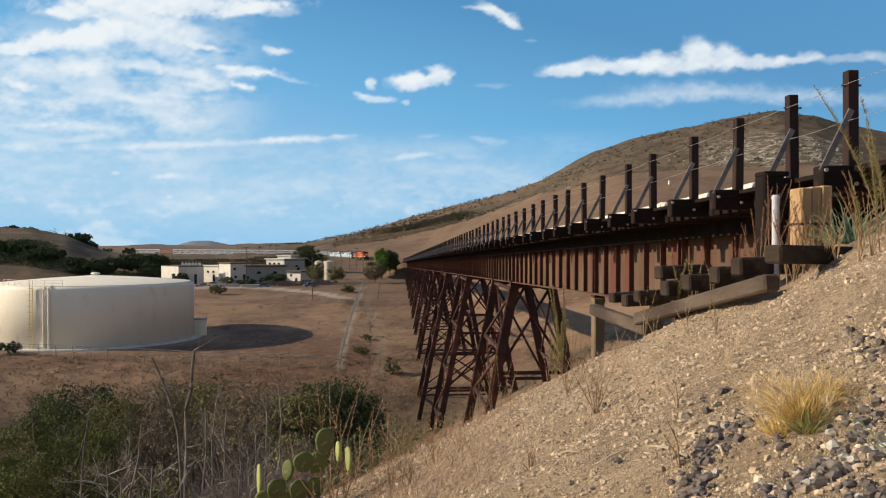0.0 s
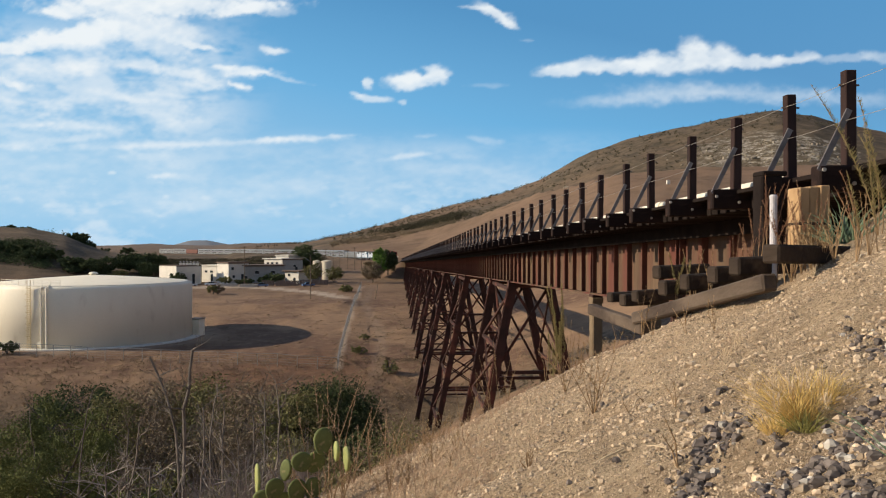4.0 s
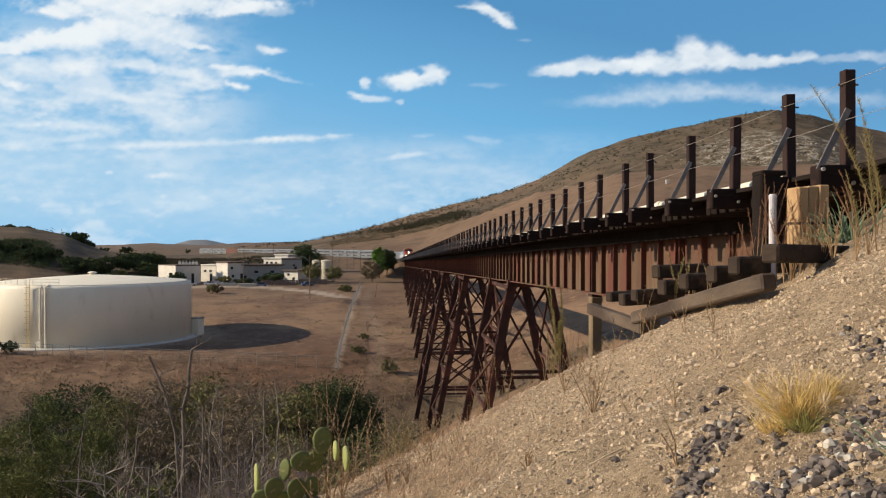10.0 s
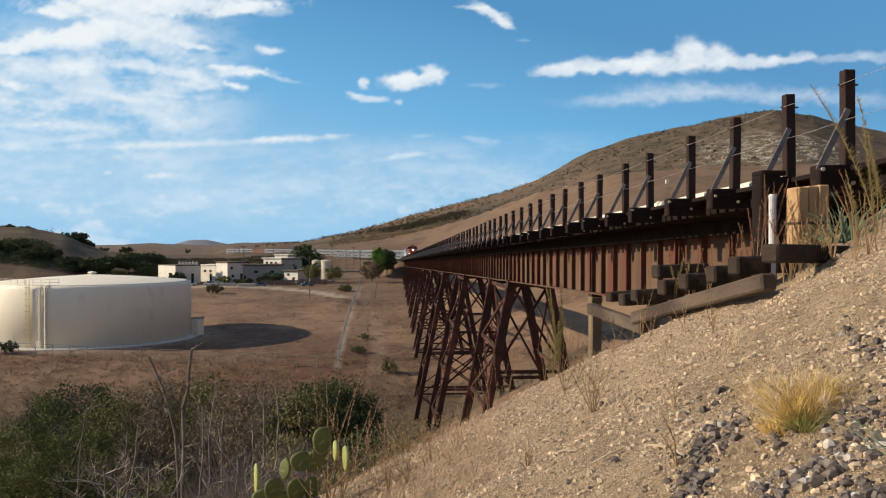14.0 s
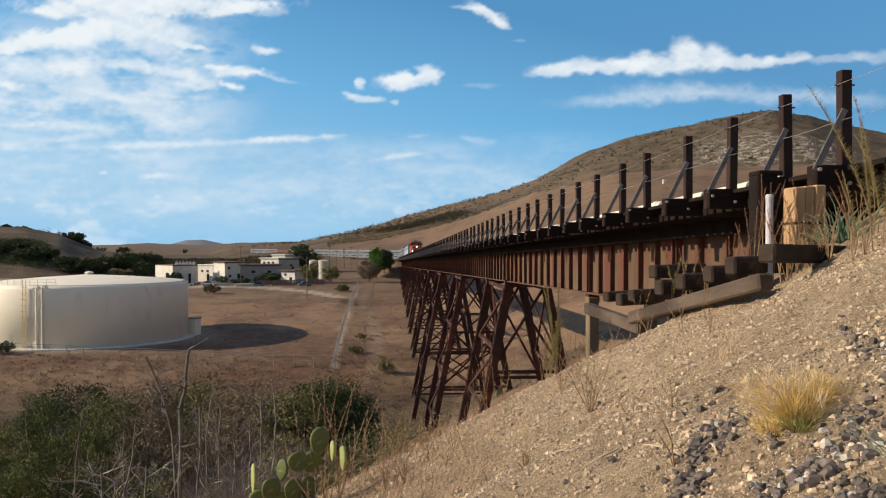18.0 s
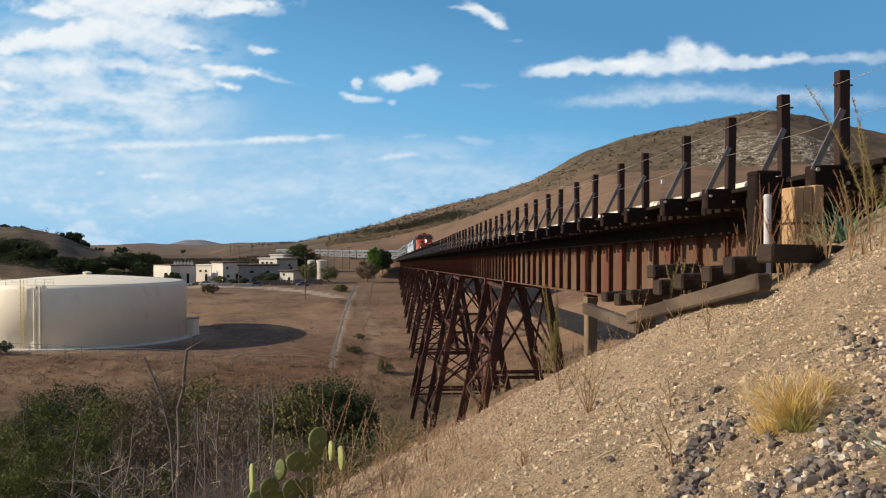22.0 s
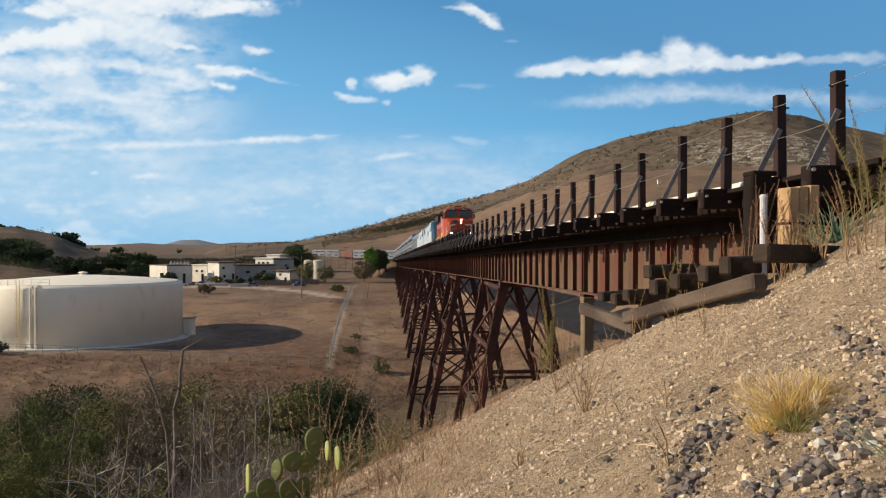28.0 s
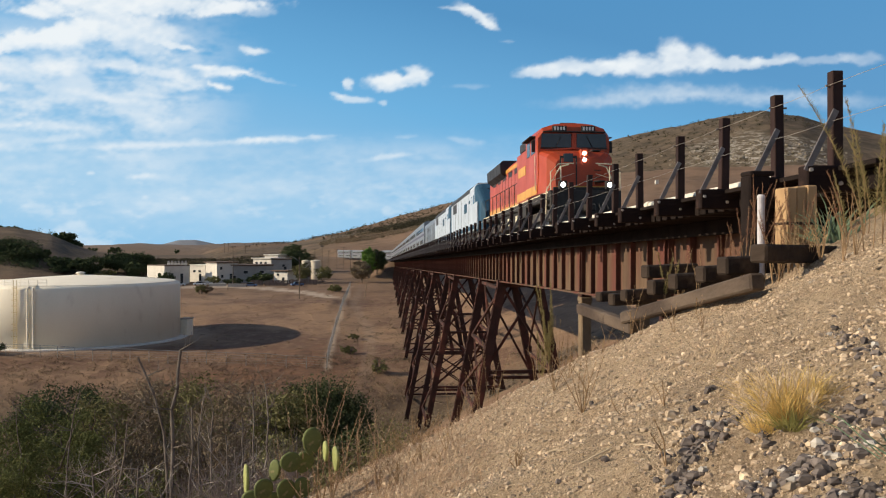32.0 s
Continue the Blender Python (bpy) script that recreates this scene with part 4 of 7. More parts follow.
M_SILVER = mat("brushed stainless car side", (0.28, 0.285, 0.295), (0.22, 0.225, 0.235), 0.5, 12, 0.36, 0.6, 0.05, 0.004, vary=0.05, stretch=(1, 0.2, 3))
M_PALE = mat("silver-white locomotive paint", (0.5, 0.545, 0.6), (0.42, 0.465, 0.52), 0.6, 10, 0.4, 0.15, 0.03, vary=0.02)
M_BLUE = mat("blue locomotive paint", (0.02, 0.07, 0.125), (0.016, 0.058, 0.105), 0.8, 10, 0.65, 0.0, 0.03, vary=0.02)
M_REDCAR = mat("red-brown wagon paint", (0.16, 0.065, 0.05), (0.12, 0.05, 0.04), 0.8, 10, 0.7, 0.0, 0.08, vary=0.03)
M_RAILING = mat("pale handrail paint", (0.7, 0.62, 0.45), (0.6, 0.52, 0.36), 2, 20, 0.5, 0.0, 0.02)
M_STRIPE = mat("blue and red car stripe", (0.1, 0.09, 0.13), (0.13, 0.11, 0.15), 1, 10, 0.45, 0.0, 0.0)
M_LAMP = glow("lit headlamp", (1.0, 0.95, 0.85), 24.0)
M_WHITEDIGIT = mat("white lettering", (0.7, 0.7, 0.66), (0.62, 0.62, 0.58), 3, 20, 0.6, 0.0, 0.0, vary=0)
M_PLOW = mat("grey pilot plate", (0.08, 0.075, 0.07), (0.05, 0.045, 0.04), 2, 20, 0.6, 0.2, 0.1)

TRAIN = []


def truck(geo_frame, y, axles, gap):
    geo_frame.cbox((-1.05, y, 0.75), (0.18, gap * (axles - 1) + 1.2, 0.4), 0.03)
    geo_frame.cbox((1.05, y, 0.75), (0.18, gap * (axles - 1) + 1.2, 0.4), 0.03)
    geo_frame.box((0, y, 0.85), (2.0, 0.7, 0.3))


def running_gear(t, ys, axles, gap, r):
    wheel = bpy.data.meshes.get("wheel %d" % round(r * 100)) or Geo().tube([(-0.07, 0, 0), (-0.03, 0, 0), (0.03, 0, 0), (0.07, 0, 0)], [r + 0.03, r + 0.03, r, r * 0.96], 20).mesh("wheel %d" % round(r * 100))
    for y in ys:
        g = Geo()
        truck(g, y, axles, gap)
        bogie = part("bogie", g, M_TRUCK, t)
        for k in range(axles):
            for s in (-0.75, 0.75):
                w = part("wheel", wheel, M_STEEL, bogie)
                w.location = (s, y + (k - (axles - 1) / 2) * gap, r)
    return t


def rounded(w, z0, z1, r, n=4, r_low=0.05):
    """A car's cross-section: (x, z) outline with rounded shoulders."""
    pts = [(-w / 2 + r_low, z0), (w / 2 - r_low, z0), (w / 2, z0 + r_low)]
    for k in range(n + 1):
        a = math.pi / 2 * k / n
        pts.append((w / 2 - r + r * math.cos(a), z1 - r * 0.8 + r * 0.8 * math.sin(a)))
    for k in range(n + 1):
        a = math.pi / 2 * (1 + k / n)
        pts.append((-w / 2 + r + r * math.cos(a), z1 - r * 0.8 + r * 0.8 * math.sin(a)))
    pts.append((-w / 2, z0 + r_low))
    return pts


def loft(geo, sections):
    """Joins (x, y, z) rings of equal length into one closed hull."""
    n = len(sections[0])
    v = [p for ring in sections for p in ring]
    f = [(i * n + k, (i + 1) * n + k, (i + 1) * n + (k + 1) % n, i * n + (k + 1) % n) for i in range(len(sections) - 1) for k in range(n)]
    f += [tuple(range(n)), tuple((len(sections) - 1) * n + k for k in reversed(range(n)))]
    return geo.add(v, f)


def freight_locomotive():
    t = thing("freight_locomotive", Matrix(), "orange freight locomotive with yellow stripe and lit headlamps, leading the train", "locomotive")
    F = -11.0
    part("frame", Geo().cbox((0, 0, 1.42), (2.9, 20.6, 0.36), 0.04).cbox((0, 0, 1.1), (1.4, 20.0, 0.4), 0.04), M_LOCOBLACK, t)
    part("sill_stripe", Geo().box((-1.462, 0, 1.56), (0.012, 20.4, 0.05)).box((1.462, 0, 1.56), (0.012, 20.4, 0.05)), M_RAILING, t, "pale sill line")
    part("fuel_tank", Geo().prism([(-1.3, 0.5), (-0.9, 0.3), (0.9, 0.3), (1.3, 0.5), (1.4, 1.2), (-1.4, 1.2)], -3.4, 3.4), M_LOCOBLACK, t)
    # nose, blunt with cut corners, and the cab above it
    def ring(y, w, z0, z1, cut, cutw):
        half = [(w / 2, y, z0), (w / 2, y, z1 - cut), (w / 2 - cutw * 0.3, y, z1 - cut * 0.42), (w / 2 - cutw, y, z1 - cut * 0.1), (w * 0.12, y, z1)]
        return [(-x, yy, z) for x, yy, z in half[:1]] + half + [(-x, yy, z) for x, yy, z in half[:0:-1]]
    part("nose", loft(Geo(), [ring(F + 1.25, 2.1, 1.62, 3.05, 0.3, 0.3), ring(F + 1.5, 2.75, 1.62, 3.3, 0.25, 0.35), ring(F + 2.6, 3.08, 1.62, 3.52, 0.15, 0.2)]), M_ORANGE, t)
    cab = part("cab", loft(Geo(), [ring(F + 2.45, 3.08, 2.4, 4.5, 0.5, 0.75), ring(F + 2.62, 3.12, 1.62, 4.68, 0.52, 0.72), ring(F + 5.2, 3.12, 1.62, 4.72, 0.52, 0.72)]), M_ORANGE, t)
    part("windshield", Geo().prism([(-1.42, 3.62), (-0.12, 3.62), (-0.12, 4.2), (-1.38, 4.2)], F + 2.41, F + 2.5), M_GLASS, cab)
    part("windshield", Geo().prism([(0.12, 3.62), (1.42, 3.62), (1.38, 4.2), (0.12, 4.2)], F + 2.41, F + 2.5), M_GLASS, cab)
    for s in (-1, 1):
        part("cab_window", Geo().cbox((s * 1.56, F + 3.4, 3.75), (0.03, 0.9, 0.62), 0.01), M_GLASS, cab)
        part("cab_window", Geo().cbox((s * 1.56, F + 4.5, 3.75), (0.03, 0.7, 0.62), 0.01), M_GLASS, cab)
        part("sun_visor", Geo().cbox((s * 1.68, F + 3.9, 4.14), (0.26, 2.0, 0.04), 0.01), M_LOCOBLACK, cab)
        part("mirror", Geo().cbox((s * 1.68, F + 2.75, 3.7), (0.16, 0.05, 0.5), 0.01), M_LOCOBLACK, cab)
        board = part("number_board", Geo().cbox((s * 0.62, F + 2.42, 4.42), (0.62, 0.06, 0.24), 0.01), M_LOCOBLACK, cab, "dark number board with pale digits")
        for k in range(4):
            part("digit_bar", Geo().box((s * 0.62 - 0.2 + 0.13 * k, F + 2.38, 4.42), (0.08, 0.01, 0.15)), M_WHITEDIGIT, board)
    part("nose_door", Geo().cbox((-0.52, F + 1.24, 2.35), (0.62, 0.05, 1.35), 0.02), M_ORANGE, t)
    part("nose_window", Geo().cbox((-0.52, F + 1.3, 3.02), (0.4, 0.2, 0.36), 0.02), M_GLASS, t)
    lampcase = part("headlamp_case", Geo().cbox((0.16, F + 1.42, 3.08), (0.34, 0.3, 0.62), 0.03), M_ORANGE, t)
    for z in (3.22, 2.94):
        part("headlamp", Geo().tube([(0.16, F + 1.26, z), (0.16, F + 1.22, z), (0.16, F + 1.19, z)], [0.08, 0.075, 0.03], 16), M_LAMP, lampcase, "lit round headlamp")
    for s in (-1, 1):
        box = part("ditch_lamp_case", Geo().cbox((s * 0.95, F + 0.42, 1.82), (0.34, 0.2, 0.34), 0.03), M_LOCOBLACK, t)
        part("ditch_lamp", Geo().tube([(s * 0.95, F + 0.33, 1.82), (s * 0.95, F + 0.29, 1.82), (s * 0.95, F + 0.26, 1.82)], [0.095, 0.09, 0.03], 16), M_LAMP, box, "lit ditch lamp")
    for k in range(3):
        part("grab_iron", Geo().tube([(0.55, F + 1.22, 1.95 + 0.28 * k), (0.55, F + 1.16, 1.95 + 0.28 * k), (0.95, F + 1.3, 1.95 + 0.28 * k)], 0.02, 6), M_LOCOBLACK, t)
    part("nose_band", Geo().cbox((0, F + 1.23, 1.74), (2.0, 0.04, 0.24), 0.01), M_YELLOW, t, "yellow band across the foot of the nose")
    part("door_frame", Geo().cbox((-0.52, F + 1.235, 2.35), (0.72, 0.03, 1.5), 0.01), M_LOCOBLACK, t)
    for s in (-1, 1):
        part("wiper", Geo().beam((s * 0.8, F + 2.38, 3.62), (s * 0.55, F + 2.38, 4.1), 0.025, 0.02), M_LOCOBLACK, cab)
        part("windshield_frame", Geo().cbox((s * 0.77, F + 2.405, 3.58), (1.36, 0.03, 0.05), 0.01), M_LOCOBLACK, cab)
        for k in range(3):
            part("air_hose", Geo().tube([(s * (0.5 + 0.16 * k), F + 0.35, 1.1), (s * (0.52 + 0.16 * k), F + 0.15, 0.85), (s * (0.5 + 0.15 * k), F + 0.2, 0.55)], 0.03, 6), M_LOCOBLACK, t)
        part("platform_gate", Geo().beam((s * 0.45, F + 0.6, 2.3), (s * 1.42, F + 0.5, 2.0), 0.04, 0.02), M_RAILING, t)
        for k, y in enumerate((-2.3, 0.2, 2.4)):
            part("fuel_label", Geo().cbox((s * 1.405, y, 0.85), (0.02, 0.5, 0.4), 0.005), M_RAILING, t, "pale plate on the fuel tank")
        part("battery_box", Geo().cbox((s * 1.38, F + 6.8, 1.1), (0.2, 2.2, 0.5), 0.02), M_LOCOBLACK, t)
    part("pilot", Geo().cbox((0, F + 0.5, 0.95), (2.9, 0.16, 1.25), 0.04), M_LOCOBLACK, t)
    part("nose_crease", Geo().add([(-1.5, F + 2.44, 3.52), (0.0, F + 2.3, 3.6), (1.5, F + 2.44, 3.52), (1.5, F + 2.44, 3.46), (0.0, F + 2.3, 3.54), (-1.5, F + 2.44, 3.46), (0, F + 2.6, 3.54)], [(0, 1, 4, 5), (1, 2, 3, 4), (0, 6, 1), (1, 6, 2), (5, 4, 6), (4, 3, 6)]), M_ORANGE, t)
    part("brake_wheel", Geo().lathe([(0.22, 0), (0.24, 0.03), (0.22, 0.06)], 14, (0.72, F + 1.0, 2.0)), M_LOCOBLACK, t)
    part("sand_hatch", Geo().cbox((0.75, F + 1.75, 3.38), (0.4, 0.4, 0.08), 0.02), M_LOCOBLACK, t)
    part("nose_foot", Geo().cbox((0, F + 1.2, 1.66), (2.35, 0.1, 0.3), 0.02), M_LOCOBLACK, t)
    part("front_platform", Geo().cbox((0, F + 0.85, 1.58), (2.9, 0.8, 0.08), 0.02), M_LOCOBLACK, t)
    part("cab_brow", Geo().cbox((0, F + 2.36, 4.27), (2.7, 0.12, 0.05), 0.015), M_LOCOBLACK, cab)
    part("centre_pillar", Geo().cbox((0, F + 2.39, 3.91), (0.2, 0.06, 0.66), 0.02), M_ORANGE, cab)
    for s in (-1, 1):
        part("nose_panel", Geo().cbox((s * 0.95, F + 1.36, 2.55), (0.5, 0.05, 0.8), 0.02, rz=s * 0.35), M_ORANGE, t)
        part("end_rail_post", Geo().tube([(s * 1.0, F + 0.52, 1.6), (s * 1.0, F + 0.52, 2.6)], 0.022, 6), M_RAILING, t)
        part("upper_stripe", Geo().box((s * 0.992, F + 12.2, 3.9), (0.02, 8.0, 0.2)), M_YELLOW, t, "yellow stripe along the top of the hood")
        part("cab_grab", Geo().tube([(s * 1.6, F + 2.75, 1.8), (s * 1.62, F + 2.75, 3.3)], 0.02, 6), M_RAILING, cab)
    part("snow_plough", Geo().prism([(-1.35, 0.12), (1.35, 0.12), (1.2, 0.62), (-1.2, 0.62)], F + 0.2, F + 0.42), M_PLOW, t)
    part("coupler", Geo().cbox((0, F + 0.1, 0.88), (0.3, 0.8, 0.32), 0.04).cbox((0, F - 0.2, 0.88), (0.42, 0.3, 0.3), 0.05), M_LOCOBLACK, t)
    for s in (-1, 1):
        g = Geo()
        for k in range(4):
            g.box((s * 1.28, F + 0.9, 0.4 + 0.32 * k), (0.34, 0.7, 0.05))
        part("steps", g, M_LOCOBLACK, t)
        # front platform handrail and the sloping step rails
        g = Geo().tube([(s * 1.42, F + 0.5, 1.6), (s * 1.42, F + 0.5, 2.35), (s * 1.1, F + 0.55, 2.68), (s * 0.45, F + 0.6, 2.72)], 0.025, 6)
        g.tube([(s * 1.46, F + 1.25, 0.7), (s * 1.46, F + 1.1, 1.7), (s * 0.95, F + 0.8, 2.6), (s * 0.62, F + 0.75, 2.68)], 0.03, 6)
        part("step_rail", g, M_RAILING, t, "pale step handrail")
        g = Geo()
        for k in range(10):
            y = F + 6.0 + k * 1.55
            g.tube([(s * 1.44, y, 1.6), (s * 1.44, y, 2.65)], 0.02, 6)
        g.tube([(s * 1.44, F + 6.0, 2.65), (s * 1.44, F + 20.0, 2.65)], 0.02, 6)
        part("side_rail", g, M_LOCOBLACK, t)
    # long hood
    part("hood", Geo().prism([(-0.98, 1.6), (0.98, 1.6), (0.98, 4.0), (0.72, 4.28), (-0.72, 4.28), (-0.98, 4.0)], F + 5.2, F + 21.2), M_ORANGE, t)
    part("blower_cab", Geo().prism([(-1.48, 1.6), (1.48, 1.6), (1.48, 3.9), (1.1, 4.2), (-1.1, 4.2), (-1.48, 3.9)], F + 5.22, F + 8.0), M_ORANGE, t)
    door = Geo().cbox((0, 0, 0), (0.03, 0.95, 1.75), 0.012).mesh("hood_door")
    for s in (-1, 1):
        for k in range(8):
            ob = part("hood_door", door, M_ORANGE, t)
            ob.location = (s * 0.99, F + 8.7 + k * 1.1, 2.75)
        for k in range(6):
            part("hood_vent", Geo().cbox((s * 1.0, F + 9.0 + k * 2.0, 3.6), (0.03, 1.2, 0.3), 0.01), M_GRILLE, t, "dark louvred vent")
        for k in range(9):
            part("door_seam", Geo().box((s * 0.99, F + 8.15 + k * 1.1, 2.75), (0.02, 0.07, 2.0)), M_GRILLE, t)
        part("hood_stripe", Geo().box((s * 0.992, F + 14.6, 1.86), (0.02, 13.2, 0.36)), M_YELLOW, t, "yellow stripe")
        part("cab_stripe", Geo().box((s * 1.565, F + 3.9, 1.84), (0.012, 2.5, 0.38)).box((s * 1.49, F + 6.6, 1.84), (0.012, 2.7, 0.38)), M_YELLOW, t, "yellow stripe")
        part("lettering_bar", Geo().box((s * 1.492, F + 6.6, 3.0), (0.012, 1.9, 0.42)), M_YELLOW, t, "yellow lettering block")
    part("radiator_wing", Geo().prism([(-1.3, 3.85), (-0.95, 3.55), (0.95, 3.55), (1.3, 3.85), (1.34, 4.42), (1.15, 4.58), (-1.15, 4.58), (-1.34, 4.42)], F + 14.6, F + 20.2), M_GRILLE, t, "dark overhanging radiator housing")
    part("exhaust_stack", Geo().cbox((0, F + 11.2, 4.5), (1.1, 1.9, 0.6), 0.05), M_GRILLE, t)
    part("dynamic_brake", Geo().cbox((0, F + 7.9, 4.42), (2.3, 2.4, 0.5), 0.06), M_GRILLE, t)
    part("horn", Geo().tube([(0.1, F + 6.2, 4.75), (0.1, F + 6.9, 4.8)], [0.05, 0.14], 10).tube([(-0.2, F + 6.2, 4.75), (-0.2, F + 6.8, 4.8)], [0.05, 0.12], 10), M_LOCOBLACK, t)
    part("cab_antenna", Geo().cbox((0.0, F + 3.9, 4.78), (0.7, 0.9, 0.14), 0.03), M_LOCOBLACK, t)
    part("rear_platform", Geo().cbox((0, F + 21.5, 1.5), (2.8, 0.9, 0.2), 0.03), M_LOCOBLACK, t)
    running_gear(t, (-6.8, 6.8), 3, 1.95, 0.53)
    return t


def passenger_locomotive():
    t = thing("passenger_locomotive", Matrix(), "silver and blue passenger locomotive with a sloping nose", "locomotive", "passenger locomotives")
    F = -10.4

    def ring(y, w, z0, z1, r):
        return [(x, y, z) for x, z in rounded(w, z0, z1, r, 3)]
    part("body", loft(Geo(), [ring(F + 5.6, 3.1, 1.0, 4.33, 0.45), ring(F + 20.6, 3.1, 1.0, 4.33, 0.45)]), M_PALE, t)
    part("cab", loft(Geo(), [ring(F + 2.9, 3.08, 1.0, 4.3, 0.45), ring(F + 3.0, 3.1, 1.0, 4.33, 0.45), ring(F + 5.58, 3.1, 1.0, 4.33, 0.45)]), M_PALE, t, "silver-white cab")
    part("nose", loft(Geo(), [ring(F + 0.3, 2.2, 1.0, 2.3, 0.3), ring(F + 0.75, 2.7, 0.95, 3.0, 0.35), ring(F + 2.1, 3.05, 0.95, 3.95, 0.4), ring(F + 2.88, 3.08, 1.0, 4.29, 0.45)]), M_BLUE, t, "blue sloping nose")
    for s in (-1, 1):
        part("windshield", Geo().add([(s * 0.1, F + 1.08, 3.2), (s * 1.25, F + 1.15, 3.16), (s * 1.2, F + 2.05, 3.88), (s * 0.1, F + 2.0, 3.94), (s * 0.1, F + 1.25, 3.05), (s * 1.25, F + 1.3, 3.05), (s * 1.2, F + 2.2, 3.7), (s * 0.1, F + 2.2, 3.7)],
             [(0, 1, 2, 3), (7, 6, 5, 4), (0, 4, 5, 1), (1, 5, 6, 2), (2, 6, 7, 3), (3, 7, 4, 0)]), M_GLASS, t)
        part("cab_door", Geo().cbox((s * 1.552, F + 4.6, 2.3), (0.02, 0.7, 2.2), 0.008), M_PALE, t)
        part("nose_flank", Geo().cbox((s * 1.505, F + 2.2, 2.0), (0.1, 1.5, 1.9), 0.03), M_PALE, t, "silver-white flank of the nose")
        part("cab_window", Geo().cbox((s * 1.552, F + 4.55, 3.2), (0.02, 0.5, 0.6), 0.008), M_GLASS, t)
        for k in range(5):
            part("side_panel_seam", Geo().box((s * 1.553, F + 6.4 + k * 2.6, 2.5), (0.012, 0.05, 2.4)), M_GRILLE, t)
        part("number_bar", Geo().box((s * 1.556, F + 5.9, 3.2), (0.012, 0.8, 0.22)), M_BLUE, t)
        part("cab_window", Geo().cbox((s * 1.552, F + 3.4, 3.2), (0.02, 0.75, 0.6), 0.008), M_GLASS, t)
        part("logo_patch", Geo().cbox((s * 1.552, F + 8.6, 2.9), (0.014, 2.0, 0.7), 0.006), M_BLUE, t, "plain blue mark")
        part("air_intake", Geo().cbox((s * 1.552, F + 17.2, 3.4), (0.02, 3.2, 0.8), 0.008), M_GRILLE, t)
        part("lower_stripe", Geo().box((s * 1.553, F + 11.5, 1.25), (0.012, 17.0, 0.3)), M_BLUE, t, "blue lower stripe")
    part("roof_panel", Geo().prism(rounded(3.14, 3.82, 4.37, 0.44, 3), F + 5.7, F + 20.5), M_GRILLE, t, "dark roof panel")
    for k in range(6):
        part("roof_hatch", Geo().cbox((0, F + 5.2 + 2.6 * k, 4.42), (2.2, 1.5, 0.2), 0.04), M_GRILLE, t)
    for k in range(5):
        part("roof_fan", Geo().lathe([(0.6, 0), (0.6, 0.14), (0.3, 0.16)], 16, (0, F + 8 + 2.4 * k, 4.3)), M_GRILLE, t)
    part("exhaust_hood", Geo().cbox((0, F + 12.0, 4.42), (1.5, 4.0, 0.28), 0.06), M_GRILLE, t)
    part("underframe", Geo().cbox((0, 0, 0.8), (2.4, 7.0, 0.7), 0.06), M_LOCOBLACK, t)
    part("pilot", Geo().cbox((0, F + 0.6, 0.6), (2.6, 0.3, 0.8), 0.05), M_LOCOBLACK, t)
    running_gear(t, (-6.6, 6.6), 2, 2.7, 0.5)
    return t


def double_deck_car():
    t = thing("double_deck_coach", Matrix(), "silver double-deck passenger coach with two rows of dark windows", "railway coach", "coaches of the train")
    part("body", Geo().prism(rounded(3.05, 0.75, 4.85, 0.35), -12.7, 12.7), M_SILVER, t)
    part("roof_rib", Geo().prism([(-1.1, 4.85), (1.1, 4.85), (0.9, 4.93), (-0.9, 4.93)], -12.4, 12.4), M_SILVER, t)
    win = Geo().cbox((0, 0, 0), (0.03, 1.35, 0.62), 0.012).mesh("window")
    for s in (-1, 1):
        for k in range(12):
            ob = part("window", win, M_GLASS, t)
            ob.location = (s * 1.53, -10.3 + k * 1.86, 3.75)
        for k in range(10):
            if k in (4, 5):
                continue
            ob = part("window", win, M_GLASS, t)
            ob.location = (s * 1.53, -9.5 + k * 2.1, 1.95)
        part("door", Geo().cbox((s * 1.53, 0, 1.8), (0.03, 0.85, 1.9), 0.01), M_SILVER, t)
        part("stripe", Geo().box((s * 1.529, 0, 2.95), (0.012, 25.2, 0.34)), M_STRIPE, t, "blue stripe")
    for s in (-1, 1):
        part("diaphragm", Geo().cbox((0, s * 12.85, 3.4), (1.3, 0.35, 2.1), 0.05), M_LOCOBLACK, t)
    part("underframe", Geo().cbox((0, 0, 0.6), (2.3, 9.0, 0.45), 0.05), M_LOCOBLACK, t)
    running_gear(t, (-9.0, 9.0), 2, 2.6, 0.46)
    return t


def baggage_car(name, label, material, high):
    t = thing(name, Matrix(), label, "railway wagon")
    part("body", Geo().prism(rounded(3.0, 0.95, high, 0.45), -11.0, 11.0), material, t)
    for s in (-1, 1):
        for y in (-5.2, 5.2):
            part("sliding_door", Geo().cbox((s * 1.505, y, 2.3), (0.05, 2.4, 2.3), 0.015), material, t)
        for k in range(15):
            part("rib", Geo().box((s * 1.512, -10.6 + k * 1.515, 2.3), (0.03, 0.06, 2.5)), material, t)
    part("underframe", Geo().cbox((0, 0, 0.75), (2.4, 20.0, 0.35), 0.05), M_LOCOBLACK, t)
    running_gear(t, (-7.6, 7.6), 2, 2.4, 0.46)
    return t


